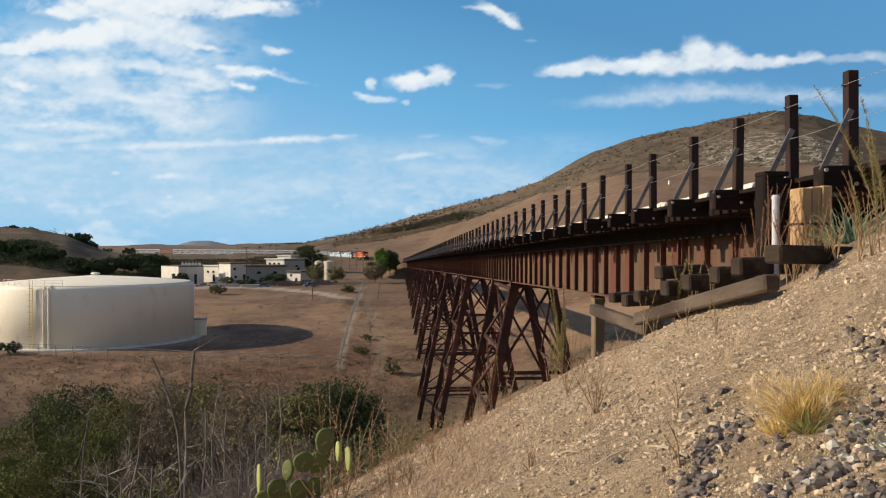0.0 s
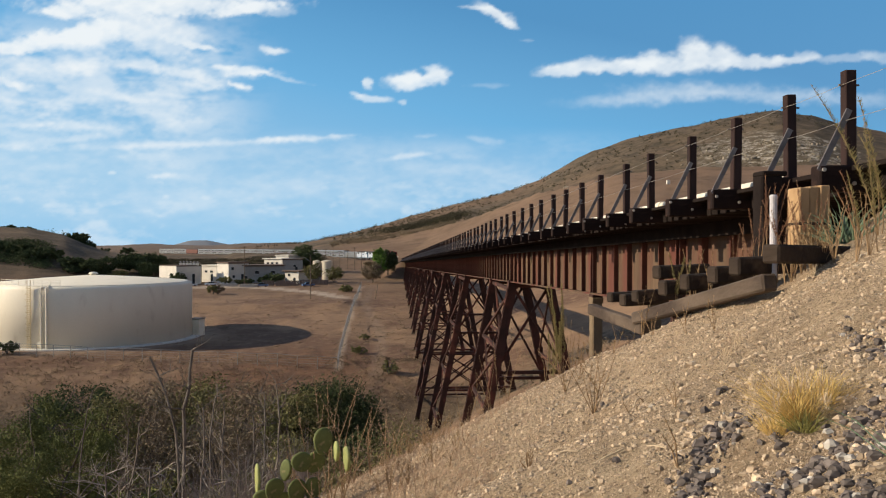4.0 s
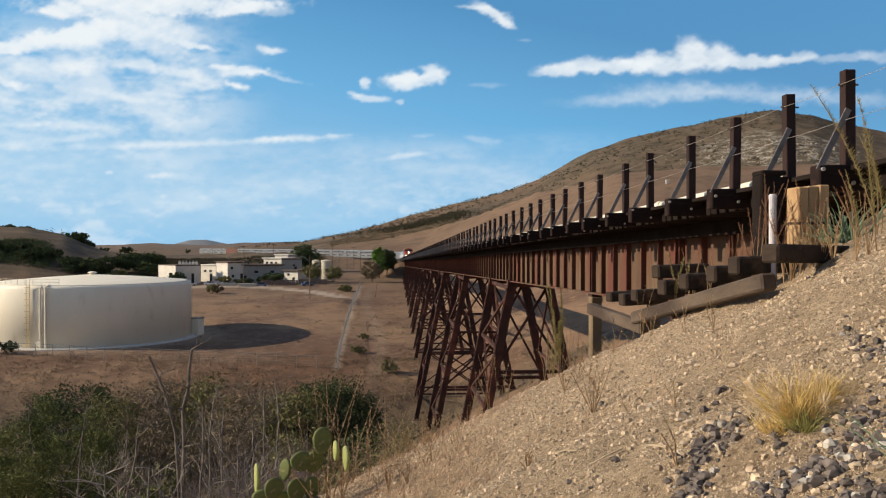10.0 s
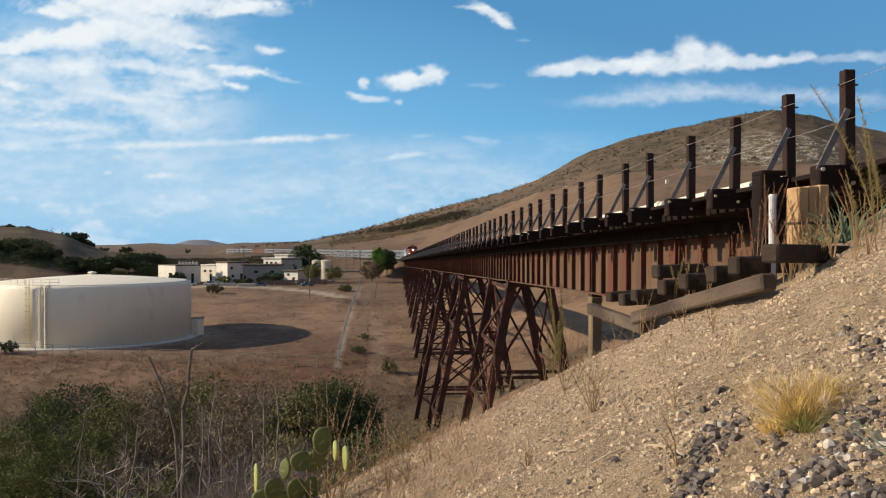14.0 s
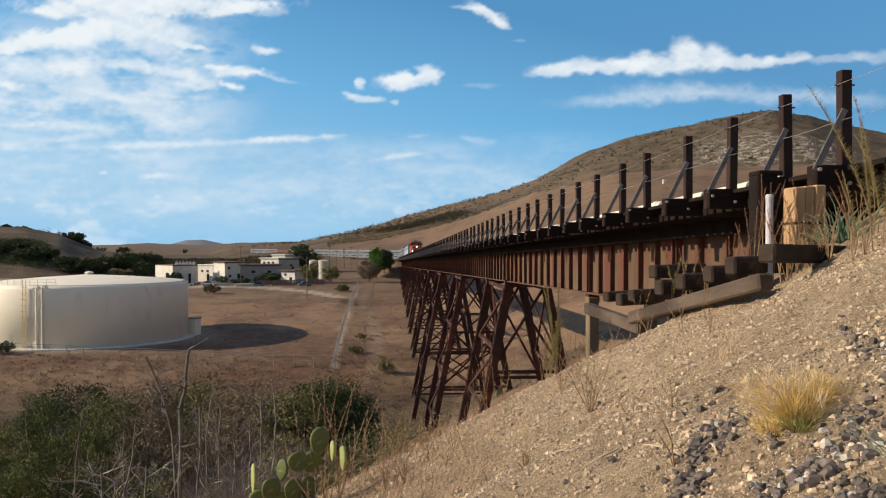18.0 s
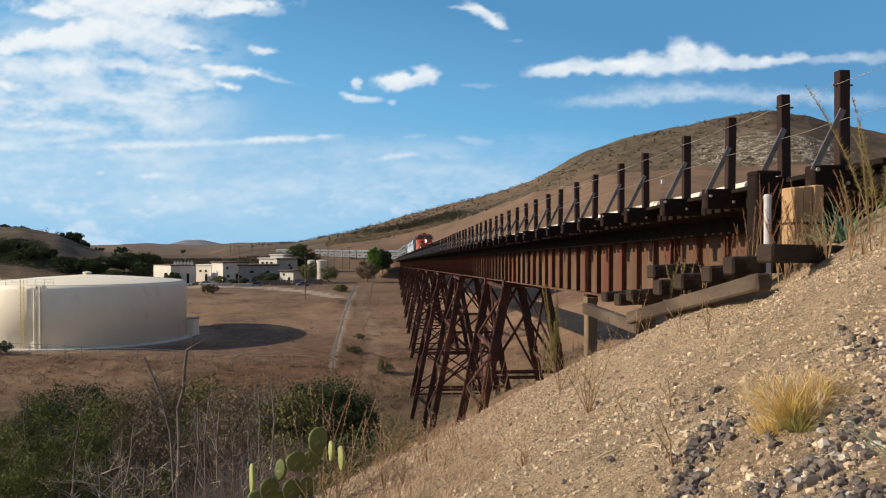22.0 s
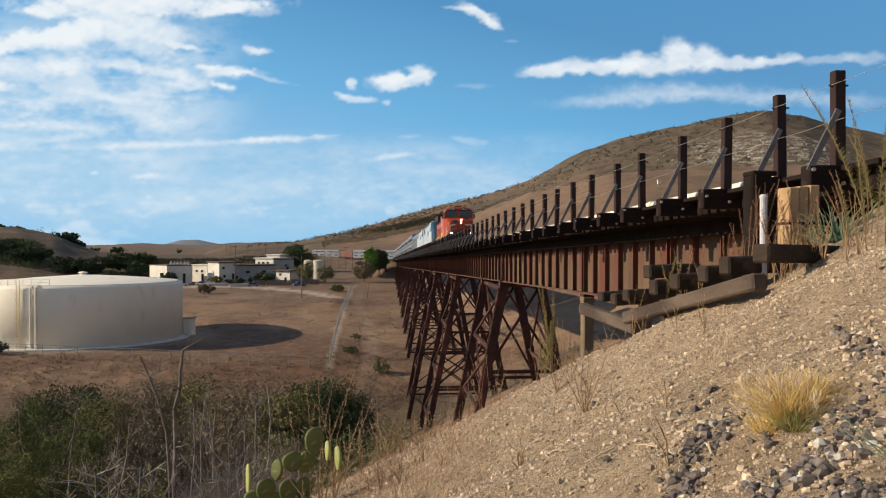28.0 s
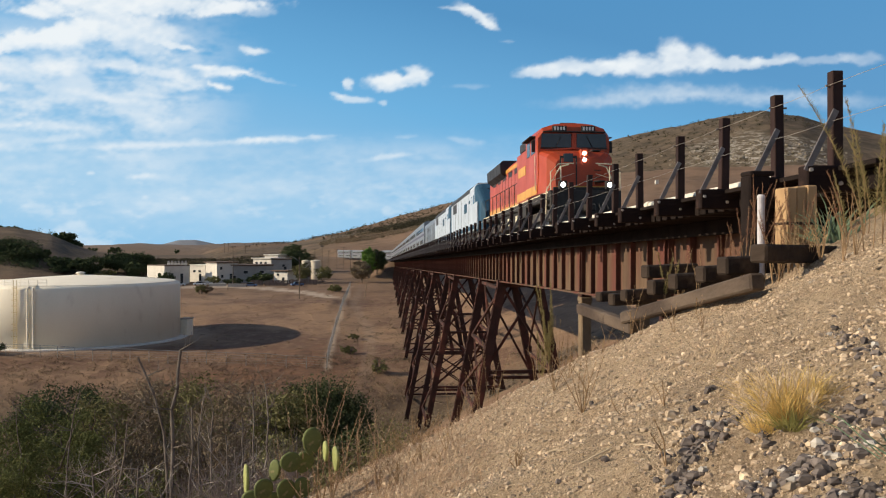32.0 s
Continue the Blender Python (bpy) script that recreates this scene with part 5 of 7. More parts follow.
def build_train():
    s = 0.0

    def hook(ob, length):
        nonlocal s
        TRAIN.append((ob, s + length / 2, 0.0))
        s += length

    hook(freight_locomotive(), 22.4)
    p42 = passenger_locomotive()
    hook(p42, 21.1)
    hook(copy_thing(p42, Matrix()), 21.1)
    hook(baggage_car("baggage_car", "ribbed silver baggage car with sliding doors", M_SILVER, 4.25), 22.6)
    coach = double_deck_car()
    hook(coach, 26.2)
    for k in range(10):
        hook(copy_thing(coach, Matrix()), 26.2)
    hook(baggage_car("box_wagon", "red-brown box wagon near the end of the train", M_REDCAR, 4.5), 23.2)
    hook(copy_thing(coach, Matrix()), 26.2)
    hook(copy_thing(coach, Matrix()), 26.2)


build_train()

# ---- heights by distance ----
def level(drop, d):
    """The absolute height that is drop / FOCAL below the horizon at d metres."""
    return EYE - drop / FOCAL * d


M_LEAF_LIGHT = leafy("sunlit willow leaves", (0.165, 0.175, 0.062), (0.1, 0.115, 0.04), 0.4)
M_LEAF_DARK = leafy("dark oak leaves", (0.085, 0.105, 0.048), (0.06, 0.078, 0.036), 0.4)
M_LEAF_BROWN = leafy("grey-brown willow brush", (0.26, 0.2, 0.135), (0.17, 0.14, 0.09), 0.3)
M_LEAF_GREEN = leafy("bright green leaves", (0.17, 0.28, 0.055), (0.11, 0.2, 0.045), 0.3)
M_LEAF_OLIVE = leafy("olive brush leaves", (0.21, 0.195, 0.085), (0.14, 0.14, 0.058), 0.3)
M_LEAF_DRY = leafy("dry brown brush", (0.24, 0.17, 0.105), (0.16, 0.115, 0.075), 0.3)
M_BARK = mat("grey bark", (0.15, 0.125, 0.105), (0.09, 0.075, 0.063), 3, 24, 0.9, 0.0, 0.5, 0.01)
M_PALEWOOD = mat("bleached dead wood", (0.42, 0.37, 0.32), (0.28, 0.24, 0.2), 2, 20, 0.9, 0.0, 0.3, 0.01, vary=0.15)
M_TWIG = mat("bare grey-brown twigs", (0.3, 0.24, 0.205), (0.19, 0.15, 0.13), 0.3, 20, 0.9, 0.0, 0.0, vary=0.25, island=True)
M_LEAF_SCRUB = leafy("dark hillside scrub", (0.082, 0.073, 0.044), (0.052, 0.047, 0.03), 0.3)
M_DEADWOOD = mat("pale dead wood", (0.22, 0.19, 0.16), (0.11, 0.092, 0.078), 2, 20, 0.9, 0.0, 0.4, 0.01, vary=0.15)


def leaf(geo, p, size, rng):
    """One folded leaf clump of four triangles."""
    a = Vector((rng.gauss(0, 1), rng.gauss(0, 1), rng.gauss(0, 0.8))).normalized()
    b = a.cross(Vector((rng.gauss(0, 1), rng.gauss(0, 1), rng.gauss(0, 1)))).normalized()
    n = a.cross(b)
    s = size * rng.uniform(0.6, 1.3)
    c = Vector(p)
    geo.add([c - a * s, c + b * s * 0.55 + n * s * 0.25, c + a * s, c - b * s * 0.55 + n * s * 0.25, c - n * s * 0.2], [(0, 1, 4), (1, 2, 4), (2, 3, 4), (3, 0, 4)])


def crown(geo, c, r, clumps, per, size, rng, low=-0.6, tight=0.25):
    """Leaves gathered in clumps through an uneven ball with radii r."""
    for _ in range(clumps):
        while True:
            q = Vector((rng.uniform(-1, 1), rng.uniform(-1, 1), rng.uniform(low, 1)))
            if 0.25 < q.length < 1:
                break
        k = rng.uniform(0.55, 1.0)
        q = q.normalized() * (0.55 + 0.45 * rng.random()) if rng.random() < 0.75 else q
        m = Vector((c[0] + q.x * r[0], c[1] + q.y * r[1], c[2] + q.z * r[2]))
        w = min(r) * tight * k
        for _ in range(per):
            leaf(geo, m + Vector((rng.gauss(0, w), rng.gauss(0, w), rng.gauss(0, w * 0.7))), size, rng)


def limb(geo, p, d, length, r, depth, rng, droop=0.0, spread=0.6, n=6):
    """A branch with forks."""
    pts, rad = [Vector(p)], [r]
    d = Vector(d).normalized()
    steps = 4
    for k in range(steps):
        d = (d + Vector((rng.gauss(0, 0.13), rng.gauss(0, 0.13), rng.gauss(0, 0.08) - droop))).normalized()
        pts.append(pts[-1] + d * length / steps)
        rad.append(r * (1 - 0.5 * (k + 1) / steps))
    geo.tube(pts, rad, n if depth > 1 else 4, cap=False)
    if depth > 0:
        for k in range(2 if depth < 3 else 3):
            at = pts[rng.choice((2, 3, 4))] if k else pts[-1]
            nd = (d + Vector((rng.gauss(0, spread), rng.gauss(0, spread), rng.uniform(-0.1, spread)))).normalized()
            limb(geo, at, nd, length * rng.uniform(0.55, 0.8), r * 0.48, depth - 1, rng, droop, spread, n)


def tree(name, x, y, high, wide, material, label, rng, clumps=60, per=40, size=0.2, trunk=0.3, group="", base=None, low=-0.6, tight=0.25):
    z = ground_z(x, y) - 0.1 if base is None else base
    t = thing(name, Matrix.Translation((x, y, z)), label, "tree" if "tree" in name else "bush", group)
    g = Geo()
    for k in range(3):
        limb(g, (rng.uniform(-0.1, 0.1) * wide, rng.uniform(-0.1, 0.1) * wide, 0), (rng.uniform(-0.4, 0.4), rng.uniform(-0.4, 0.4), 1), high * 0.5, trunk * (1 if k == 0 else 0.6), 2, rng, spread=0.5)
    part("trunk", g, M_BARK, t)
    g = Geo()
    crown(g, (0, 0, high * 0.58), (wide / 2, wide / 2, high * 0.42), clumps, per, size, rng, low, tight)
    part("crown", g, material, t)
    return t


rngv = random.Random(77)
# trees in the creek bed below the slope
for b, d, top, wide, m, label, cl, per, sz in (
        (-715, 52, 278, 7.5, M_LEAF_LIGHT, "green leafy willow in the creek bed", 80, 240, 0.09),
        (-640, 60, 290, 6.0, M_LEAF_LIGHT, "green leafy willow in the creek bed", 60, 220, 0.09),
        (-770, 46, 320, 5.5, M_LEAF_LIGHT, "green leafy willow in the creek bed", 60, 220, 0.08),
        (-655, 84, 240, 9.0, M_LEAF_DARK, "dark green oak at the foot of the bank", 150, 90, 0.13),
        (-200, 82, 238, 10.0, M_LEAF_DARK, "dark green round oak near the trestle", 210, 100, 0.13),
        (-265, 76, 255, 7.0, M_LEAF_OLIVE, "olive green shrub tree in the creek bed", 110, 60, 0.15),
        (-335, 78, 240, 8.0, M_LEAF_BROWN, "grey-brown thicket tree in the creek bed", 90, 45, 0.13),
        (-520, 80, 238, 9.0, M_LEAF_BROWN, "grey-brown thicket tree in the creek bed", 95, 45, 0.13),
        (-590, 76, 262, 7.0, M_LEAF_OLIVE, "olive green shrub tree in the creek bed", 80, 45, 0.14),
        (-465, 84, 232, 9.0, M_LEAF_BROWN, "grey-brown thicket tree in the creek bed", 95, 45, 0.13),
        (-385, 62, 300, 6.0, M_LEAF_BROWN, "grey-brown thicket tree in the creek bed", 80, 45, 0.12),
        (-500, 60, 315, 6.0, M_LEAF_BROWN, "grey-brown thicket tree in the creek bed", 80, 45, 0.12),
        (-415, 80, 228, 8.0, M_LEAF_OLIVE, "olive green shrub tree in the creek bed", 80, 45, 0.14),
        (-250, 52, 330, 5.0, M_LEAF_OLIVE, "low olive shrub tree in the creek bed", 60, 45, 0.14),
        (-480, 48, 400, 4.5, M_LEAF_OLIVE, "low olive shrub tree in the creek bed", 55, 45, 0.13),
        (-560, 44, 415, 4.0, M_LEAF_LIGHT, "low green shrub tree in the creek bed", 60, 45, 0.13),
        (-360, 44, 395, 4.0, M_LEAF_OLIVE, "low olive shrub tree in the creek bed", 45, 40, 0.12),
        (-150, 62, 330, 5.0, M_LEAF_DARK, "dark shrub tree near the trestle", 60, 45, 0.16)):
    x, y = spot(b, d)
    base = ground_z(x, y) - 0.1
    high = max(level(top, d) - base, 2.0)
    tree("creek_tree", x, y, high, wide, m, label, rngv, cl, per, sz, 0.22, "trees in the creek bed", low=-0.95, tight=0.17)

# bare grey trees and thickets
def snag(b0, b1, top, d, r, crook, forks, label):
    """A dead tree from bearing b0 at the foot to b1 at its broken top, bent sideways by crook metres."""
    x0, y0 = spot(b0, d)
    x1, y1 = spot(b1, d + rngv.uniform(-0.5, 0.5))
    base = ground_z(x0, y0) - 0.1
    high = level(top, d) - base
    t = thing("bare_tree", Matrix.Translation((x0, y0, base)), label, "tree", "bare trees in the creek bed")
    n = 12
    pts = []
    for k in range(n + 1):
        q = k / n
        side = crook * math.sin(math.pi * q ** 2.2) + rngv.gauss(0, r * 0.4)
        pts.append(Vector(((x1 - x0) * q ** 2 + side, (y1 - y0) * q + rngv.gauss(0, r * 0.5), high * q)))
    part("trunk", Geo().tube(pts, [r * (1.15 - 0.55 * k / n) for k in range(n + 1)], 8), M_DEADWOOD, t)
    for _ in range(forks):
        k = rngv.randrange(6, n + 1)
        g = Geo()
        limb(g, pts[k], (rngv.gauss(0, 0.8), rngv.gauss(0, 0.8), rngv.uniform(0.05, 0.9)), high * rngv.uniform(0.04, 0.1), r * 0.4, 3, rngv, 0.0, 0.6, 5)
        part("branch", g, M_DEADWOOD, t)


snag(-462, -445, 184, 36, 0.1, -0.12, 5, "tall dead grey tree with a broken top in the creek bed")
snag(-464, -522, 197, 36.5, 0.075, 0.35, 7, "crooked dead grey tree with a bent top in the creek bed")
CROOKED = "leafless grey tree with crooked branches in the creek bed"
for b0, b1, top, d, r, crook in ((-437, -425, 289, 35, 0.055, 0.1), (-389, -388, 293, 37, 0.055, -0.08), (-586, -540, 310, 34, 0.05, 0.25), (-650, -623, 254, 44, 0.05, -0.2), (-342, -338, 297, 38, 0.05, 0.1),
                                 (-329, -318, 262, 39, 0.05, 0.15), (-372, -366, 335, 33, 0.04, 0.1), (-545, -560, 330, 38, 0.05, -0.2), (-300, -296, 245, 45, 0.06, 0.2), (-412, -405, 270, 46, 0.06, -0.15)):
    snag(b0, b1, top, d, r, crook, 8, CROOKED)


for b, d, top, lean in ((-600, 36, 330, 1.6), (-575, 38, 345, -1.2), (-410, 36, 350, 1.4), (-360, 37, 330, -1.0), (-480, 34, 370, 1.8), (-345, 35, 360, 1.2), (-520, 40, 320, -1.5)):
    x, y = spot(b, d)
    z = level(top + 70, d)
    base = ground_z(x, y) - 0.1
    t = thing("bare_shrub", Matrix.Translation((x, y, base)), "leafless grey shrub with pale crooked twigs", "bush", "bare shrubs in the creek bed")
    part("stem", Geo().tube([(0, 0, 0), (0.1 * lean, 0, (z - base) * 0.5), (0, 0, z - base)], [0.05, 0.045, 0.04], 6), M_DEADWOOD, t)
    for k in range(5):
        g = Geo()
        limb(g, (0, 0, (z - base) * (0.7 + 0.07 * k)), (lean * rngv.uniform(0.3, 0.8) * (-1) ** k, rngv.gauss(0, 0.4), rngv.uniform(0.3, 0.9)), rngv.uniform(0.9, 1.6), 0.03, 3, rngv, 0.0, 0.8, 5)
        part("branch", g, M_PALEWOOD, t)


def brush(name, label, n, place, size, material, seed, twigs=False):
    """One mesh of undergrowth that nobody could count."""
    rng = random.Random(seed)
    g = Geo()
    spots = [place(rng) for _ in range(n)]
    heights = land(np.array([s[0] for s in spots]), np.array([s[1] for s in spots])) + EYE
    for (x, y, w, h), z in zip(spots, heights.tolist()):
        if twigs:
            for _ in range(9):
                a = rng.uniform(0, 6.28)
                q = Vector((math.cos(a) * w * rng.random(), math.sin(a) * w * rng.random(), h * rng.uniform(0.5, 1)))
                m = Vector((q.x * 0.4, q.y * 0.4, q.z * 0.55)) + Vector((rng.gauss(0, 0.06), rng.gauss(0, 0.06), 0)) * w
                o = Vector((x, y, z))
                g.tube([o, o + m, o + q], [size, size * 0.7, size * 0.3], 3, cap=False)
                e = o + q + Vector((rng.gauss(0, 0.3) * w, rng.gauss(0, 0.3) * w, h * 0.2))
                g.tube([o + m, e], [size * 0.6, size * 0.25], 3, cap=False)
        else:
            for _ in range(14):
                leaf(g, (x + rng.gauss(0, w * 0.45), y + rng.gauss(0, w * 0.45), z + abs(rng.gauss(0.45, 0.3)) * h), size, rng)
    ob = part(name, g, material)
    return tagged(ob, label, "brush", kind="stuff")


def creek(rng):
    x, y = spot(rng.uniform(-840, -60), rng.uniform(28, 100))
    return x, y, rng.uniform(0.8, 2.0), rng.uniform(0.8, 2.6)


brush("creek_brush", "tangled olive and brown brush along the creek", 3200, creek, 0.085, M_LEAF_OLIVE, 5)
brush("dry_brush", "dry brown brush along the creek", 3000, creek, 0.08, M_LEAF_BROWN, 6)
brush("twig_thicket", "thicket of bare grey twigs along the creek", 1500, lambda rng: (*spot(rng.uniform(-640, -240), rng.uniform(30, 95)), rng.uniform(1.0, 2.4), rng.uniform(1.5, 4.2)), 0.014, M_TWIG, 7, True)
brush("bank_brush", "low dry brush on the bank below the tank", 1500, lambda rng: (*spot(rng.uniform(-800, -20), rng.uniform(96, 132)), rng.uniform(0.4, 1.0), rng.uniform(0.3, 0.9)), 0.1, M_LEAF_DRY, 8)
brush("field_weeds", "low dry weeds scattered over the field", 300, lambda rng: (*spot(rng.uniform(-480, -60), rng.uniform(135, 300)), rng.uniform(0.3, 0.9), rng.uniform(0.1, 0.3)), 0.1, M_LEAF_DRY, 9)
brush("trestle_brush", "green and dry brush between the trestle legs", 520, lambda rng: (rng.uniform(-9, 24), rng.uniform(58, 190), rng.uniform(0.5, 1.4), rng.uniform(0.3, 1.2)), 0.11, M_LEAF_BROWN, 10)


def hill_spot(rng):
    while True:
        a = rng.uniform(-9, 36)
        d = rng.uniform(20 + float(np.interp(a, (0, 7, 16), (660, 560, 430))), 850)
        x, y = d * math.sin(radians(a)), d * math.cos(radians(a))
        if float(fbm(np.array([x * 0.008]), np.array([y * 0.008]), 33, 4)[0]) > rng.uniform(0.42, 0.68):
            return x, y, rng.uniform(0.8, 2.6), rng.uniform(0.8, 2.4)


brush("hill_scrub", "dark scrub dotted over the far hillside", 1500, hill_spot, 0.45, M_LEAF_SCRUB, 11)
brush("hill_gully_scrub", "dark green scrub in the gully of the hillside", 1500,
      lambda rng: (*(spot(rng.gauss(-52, 26), rng.uniform(648, 690)) if rng.random() < 0.65 else spot(rng.gauss(8, 16), rng.uniform(655, 700))), rng.uniform(1.5, 4.0), rng.uniform(1.0, 3.4)), 0.45, M_LEAF_SCRUB, 12)
brush("hill_dry_scrub", "grey-brown scrub over the lower hillside", 620, lambda rng: (*spot(rng.uniform(-200, 20), rng.uniform(600, 672)), rng.uniform(1.5, 4.0), rng.uniform(0.6, 1.6)), 0.5, M_LEAF_BROWN, 15)
brush("mound_scrub", "dark scrub over the mounds behind the houses", 1500, lambda rng: (*spot(rng.uniform(-540, -210), rng.uniform(345, 500)), rng.uniform(1.0, 4.0), rng.uniform(0.4, 1.3)), 0.4, M_LEAF_SCRUB, 16)
brush("left_hill_woods", "dark oak woods on the low hill", 1300, lambda rng: (*spot(rng.uniform(-870, -694), rng.uniform(312, 372)), rng.uniform(1.5, 3.5), rng.uniform(1.0, 2.6)), 0.32, M_LEAF_DARK, 13)
brush("left_hill_crest_woods", "dark oak belt along the crest of the low hill", 900, lambda rng: (*spot(rng.uniform(-870, -640) if rng.random() < 0.6 else rng.uniform(-870, -760), rng.uniform(452, 478)), rng.uniform(1.0, 2.5), rng.uniform(1.0, 3.6)), 0.34, M_LEAF_DARK, 14)

# rock outcrop on the far hill
rngh = random.Random(31)
M_OUTCROP = mat("pale outcrop rock", (0.33, 0.285, 0.22), (0.22, 0.185, 0.14), 0.3, 2.0, 0.95, 0.0, 0.4, 0.3, (0.18, 0.15, 0.1), (0.58, 0.7), 0.5, vary=0.25, island=True)
g = Geo()
spots = []
while len(spots) < 620:
    a, d = (rngh.gauss(26.0, 2.6) if rngh.random() < 0.8 else rngh.uniform(12, 33)), rngh.uniform(455, 690)
    x, y = d * math.sin(radians(a)), d * math.cos(radians(a))
    if float(fbm(np.array([x * 0.02]), np.array([y * 0.02]), 37, 4)[0]) > rngh.uniform(0.42, 0.56):
        spots.append((x, y))
for (x, y), z in zip(spots, (land(np.array([s[0] for s in spots]), np.array([s[1] for s in spots])) + EYE).tolist()):
    s = rngh.uniform(0.9, 2.6) * (1.6 if rngh.random() < 0.12 else 1)
    g.rock((x, y, z + s * 0.1), (s * rngh.uniform(0.8, 1.6), s, s * rngh.uniform(0.5, 0.9)), rngh)
tagged(part("hill_rocks", g, M_OUTCROP), "pale rock outcrops on the far hillside", "rocks", kind="stuff")

# single trees that stand out
def stand(name, b, d, top, wide, material, label, clumps, per, size):
    x, y = spot(b, d)
    base = ground_z(x, y) - 0.1
    tree(name, x, y, max(level(top, d) - base, wide * 0.45), wide, material, label, rngv, clumps, per, size, 0.18, low=-0.9, tight=0.2)


stand("oak_tree", -651, 455, -24, 12, M_LEAF_DARK, "single dark oak on the low hill", 40, 39, 0.64)
stand("oak_tree", -734, 465, -34, 10, M_LEAF_DARK, "single dark oak on the low hill", 30, 33, 0.64)
stand("oak_tree", -560, 700, 3, 12, M_LEAF_DARK, "small dark oak on the skyline", 30, 30, 0.72)
stand("oak_tree", -600, 720, 3, 9, M_LEAF_DARK, "small dark oak on the skyline", 26, 27, 0.72)
stand("oak_tree", -452, 800, 5, 5, M_LEAF_DARK, "small dark oak on the skyline", 16, 21, 0.64)
stand("cypress_tree", -247, 380, -4, 10, M_LEAF_DARK, "dark spreading cypress behind the houses", 70, 45, 0.40)
stand("cypress_tree", -232, 378, 6, 8, M_LEAF_DARK, "dark spreading cypress behind the houses", 50, 42, 0.40)
stand("green_tree", -114, 330, 3, 5.5, M_LEAF_GREEN, "bright green round tree at the far end of the trestle", 120, 68, 0.34)
stand("green_tree", -97, 334, 8, 6.5, M_LEAF_DARK, "dark round tree at the far end of the trestle", 110, 60, 0.34)
stand("green_tree", -128, 308, 26, 8, M_LEAF_BROWN, "grey-olive brush tree below the far end of the trestle", 80, 60, 0.24)
stand("town_tree", -470, 296, 46, 6, M_LEAF_DARK, "dark round tree in front of a white building", 50, 45, 0.28)
stand("town_tree", -503, 294, 56, 6, M_LEAF_OLIVE, "low olive tree beside a white building", 50, 42, 0.28)
stand("town_tree", -387, 298, 56, 6, M_LEAF_OLIVE, "small tree in front of the houses", 45, 42, 0.26)
stand("town_tree", -362, 300, 62, 4, M_LEAF_OLIVE, "small tree in front of the houses", 30, 36, 0.24)
stand("town_tree", -347, 296, 58, 5, M_LEAF_DARK, "small tree in front of the houses", 40, 39, 0.24)
stand("town_tree", -300, 300, 48, 9, M_LEAF_DARK, "broad dark tree before the grey building", 70, 48, 0.30)
stand("town_tree", -318, 302, 56, 6, M_LEAF_DARK, "dark tree before the grey building", 45, 42, 0.28)
stand("town_tree", -233, 300, 28, 6, M_LEAF_OLIVE, "tall olive tree beside a yard", 55, 45, 0.28)
stand("town_tree", -195, 310, 36, 7, M_LEAF_OLIVE, "olive brush tree beside the tanks", 45, 42, 0.28)
stand("field_bush", -173, 262, 80, 5, M_LEAF_OLIVE, "round olive bush at the field's edge", 50, 45, 0.24)
stand("field_bush", -410, 250, 68, 4, M_LEAF_OLIVE, "low bush at the field's edge", 30, 39, 0.22)
stand("field_bush", -400, 252, 70, 4, M_LEAF_DRY, "low dry bush at the field's edge", 30, 39, 0.22)
stand("field_bush", -775, 133, 170, 4, M_LEAF_DARK, "dark bush beside the tank", 40, 45, 0.16)
stand("field_bush", -150, 135, 178, 3, M_LEAF_OLIVE, "small olive bush near the trestle", 30, 39, 0.14)
stand("field_bush", -140, 150, 168, 2.5, M_LEAF_OLIVE, "small olive bush near the trestle", 24, 36, 0.14)
stand("field_bush", -95, 122, 200, 2.5, M_LEAF_OLIVE, "small olive bush near the trestle", 24, 36, 0.13)
stand("grove_tree", -560, 330, 14, 10, M_LEAF_DARK, "dark tree of the grove behind the tank", 60, 42, 0.40)
stand("grove_tree", -550, 345, 14, 9, M_LEAF_DARK, "dark tree of the grove behind the tank", 55, 42, 0.40)
stand("grove_tree", -590, 325, 18, 10, M_LEAF_DARK, "dark tree of the grove behind the tank", 60, 42, 0.40)
stand("grove_tree", -540, 352, 12, 8, M_LEAF_DARK, "dark tree of the grove behind the tank", 50, 39, 0.40)
stand("grove_tree", -620, 318, 24, 9, M_LEAF_DARK, "dark tree of the grove behind the tank", 50, 42, 0.40)
for b, top, wide in ((-805, -37, 9), (-786, -35, 9), (-768, -36, 8), (-751, -33, 9), (-728, -26, 8), (-712, -24, 8), (-696, -21, 7), (-640, -22, 8), (-626, -8, 6)):
    stand("oak_tree", b, 468, top, wide, M_LEAF_DARK, "dark oak on the crest of the low hill", 45, 45, 0.5)
for b, d, top, wide in ((-640, 322, 26, 9), (-628, 326, 22, 8), (-606, 320, 38, 7), (-655, 316, 44, 7), (-530, 340, 14, 8), (-512, 345, 12, 8), (-500, 350, 16, 6), (-545, 330, 22, 9), (-525, 325, 28, 7), (-690, 330, 24, 10), (-730, 322, 30, 11)):
    stand("grove_tree", b, d, top, wide, M_LEAF_DARK, "dark tree of the grove behind the tank", 55, 45, 0.36)
stand("grove_tree", -575, 318, 46, 7, M_LEAF_OLIVE, "olive tree of the grove behind the tank", 50, 42, 0.32)
stand("grove_tree", -580, 302, 50, 6, M_LEAF_OLIVE, "olive tree of the grove behind the tank", 40, 42, 0.32)
stand("grove_tree", -660, 320, 32, 11, M_LEAF_DARK, "dark tree on the low hill", 60, 42, 0.40)
stand("grove_tree", -705, 325, 28, 12, M_LEAF_DARK, "dark tree on the low hill", 60, 42, 0.40)
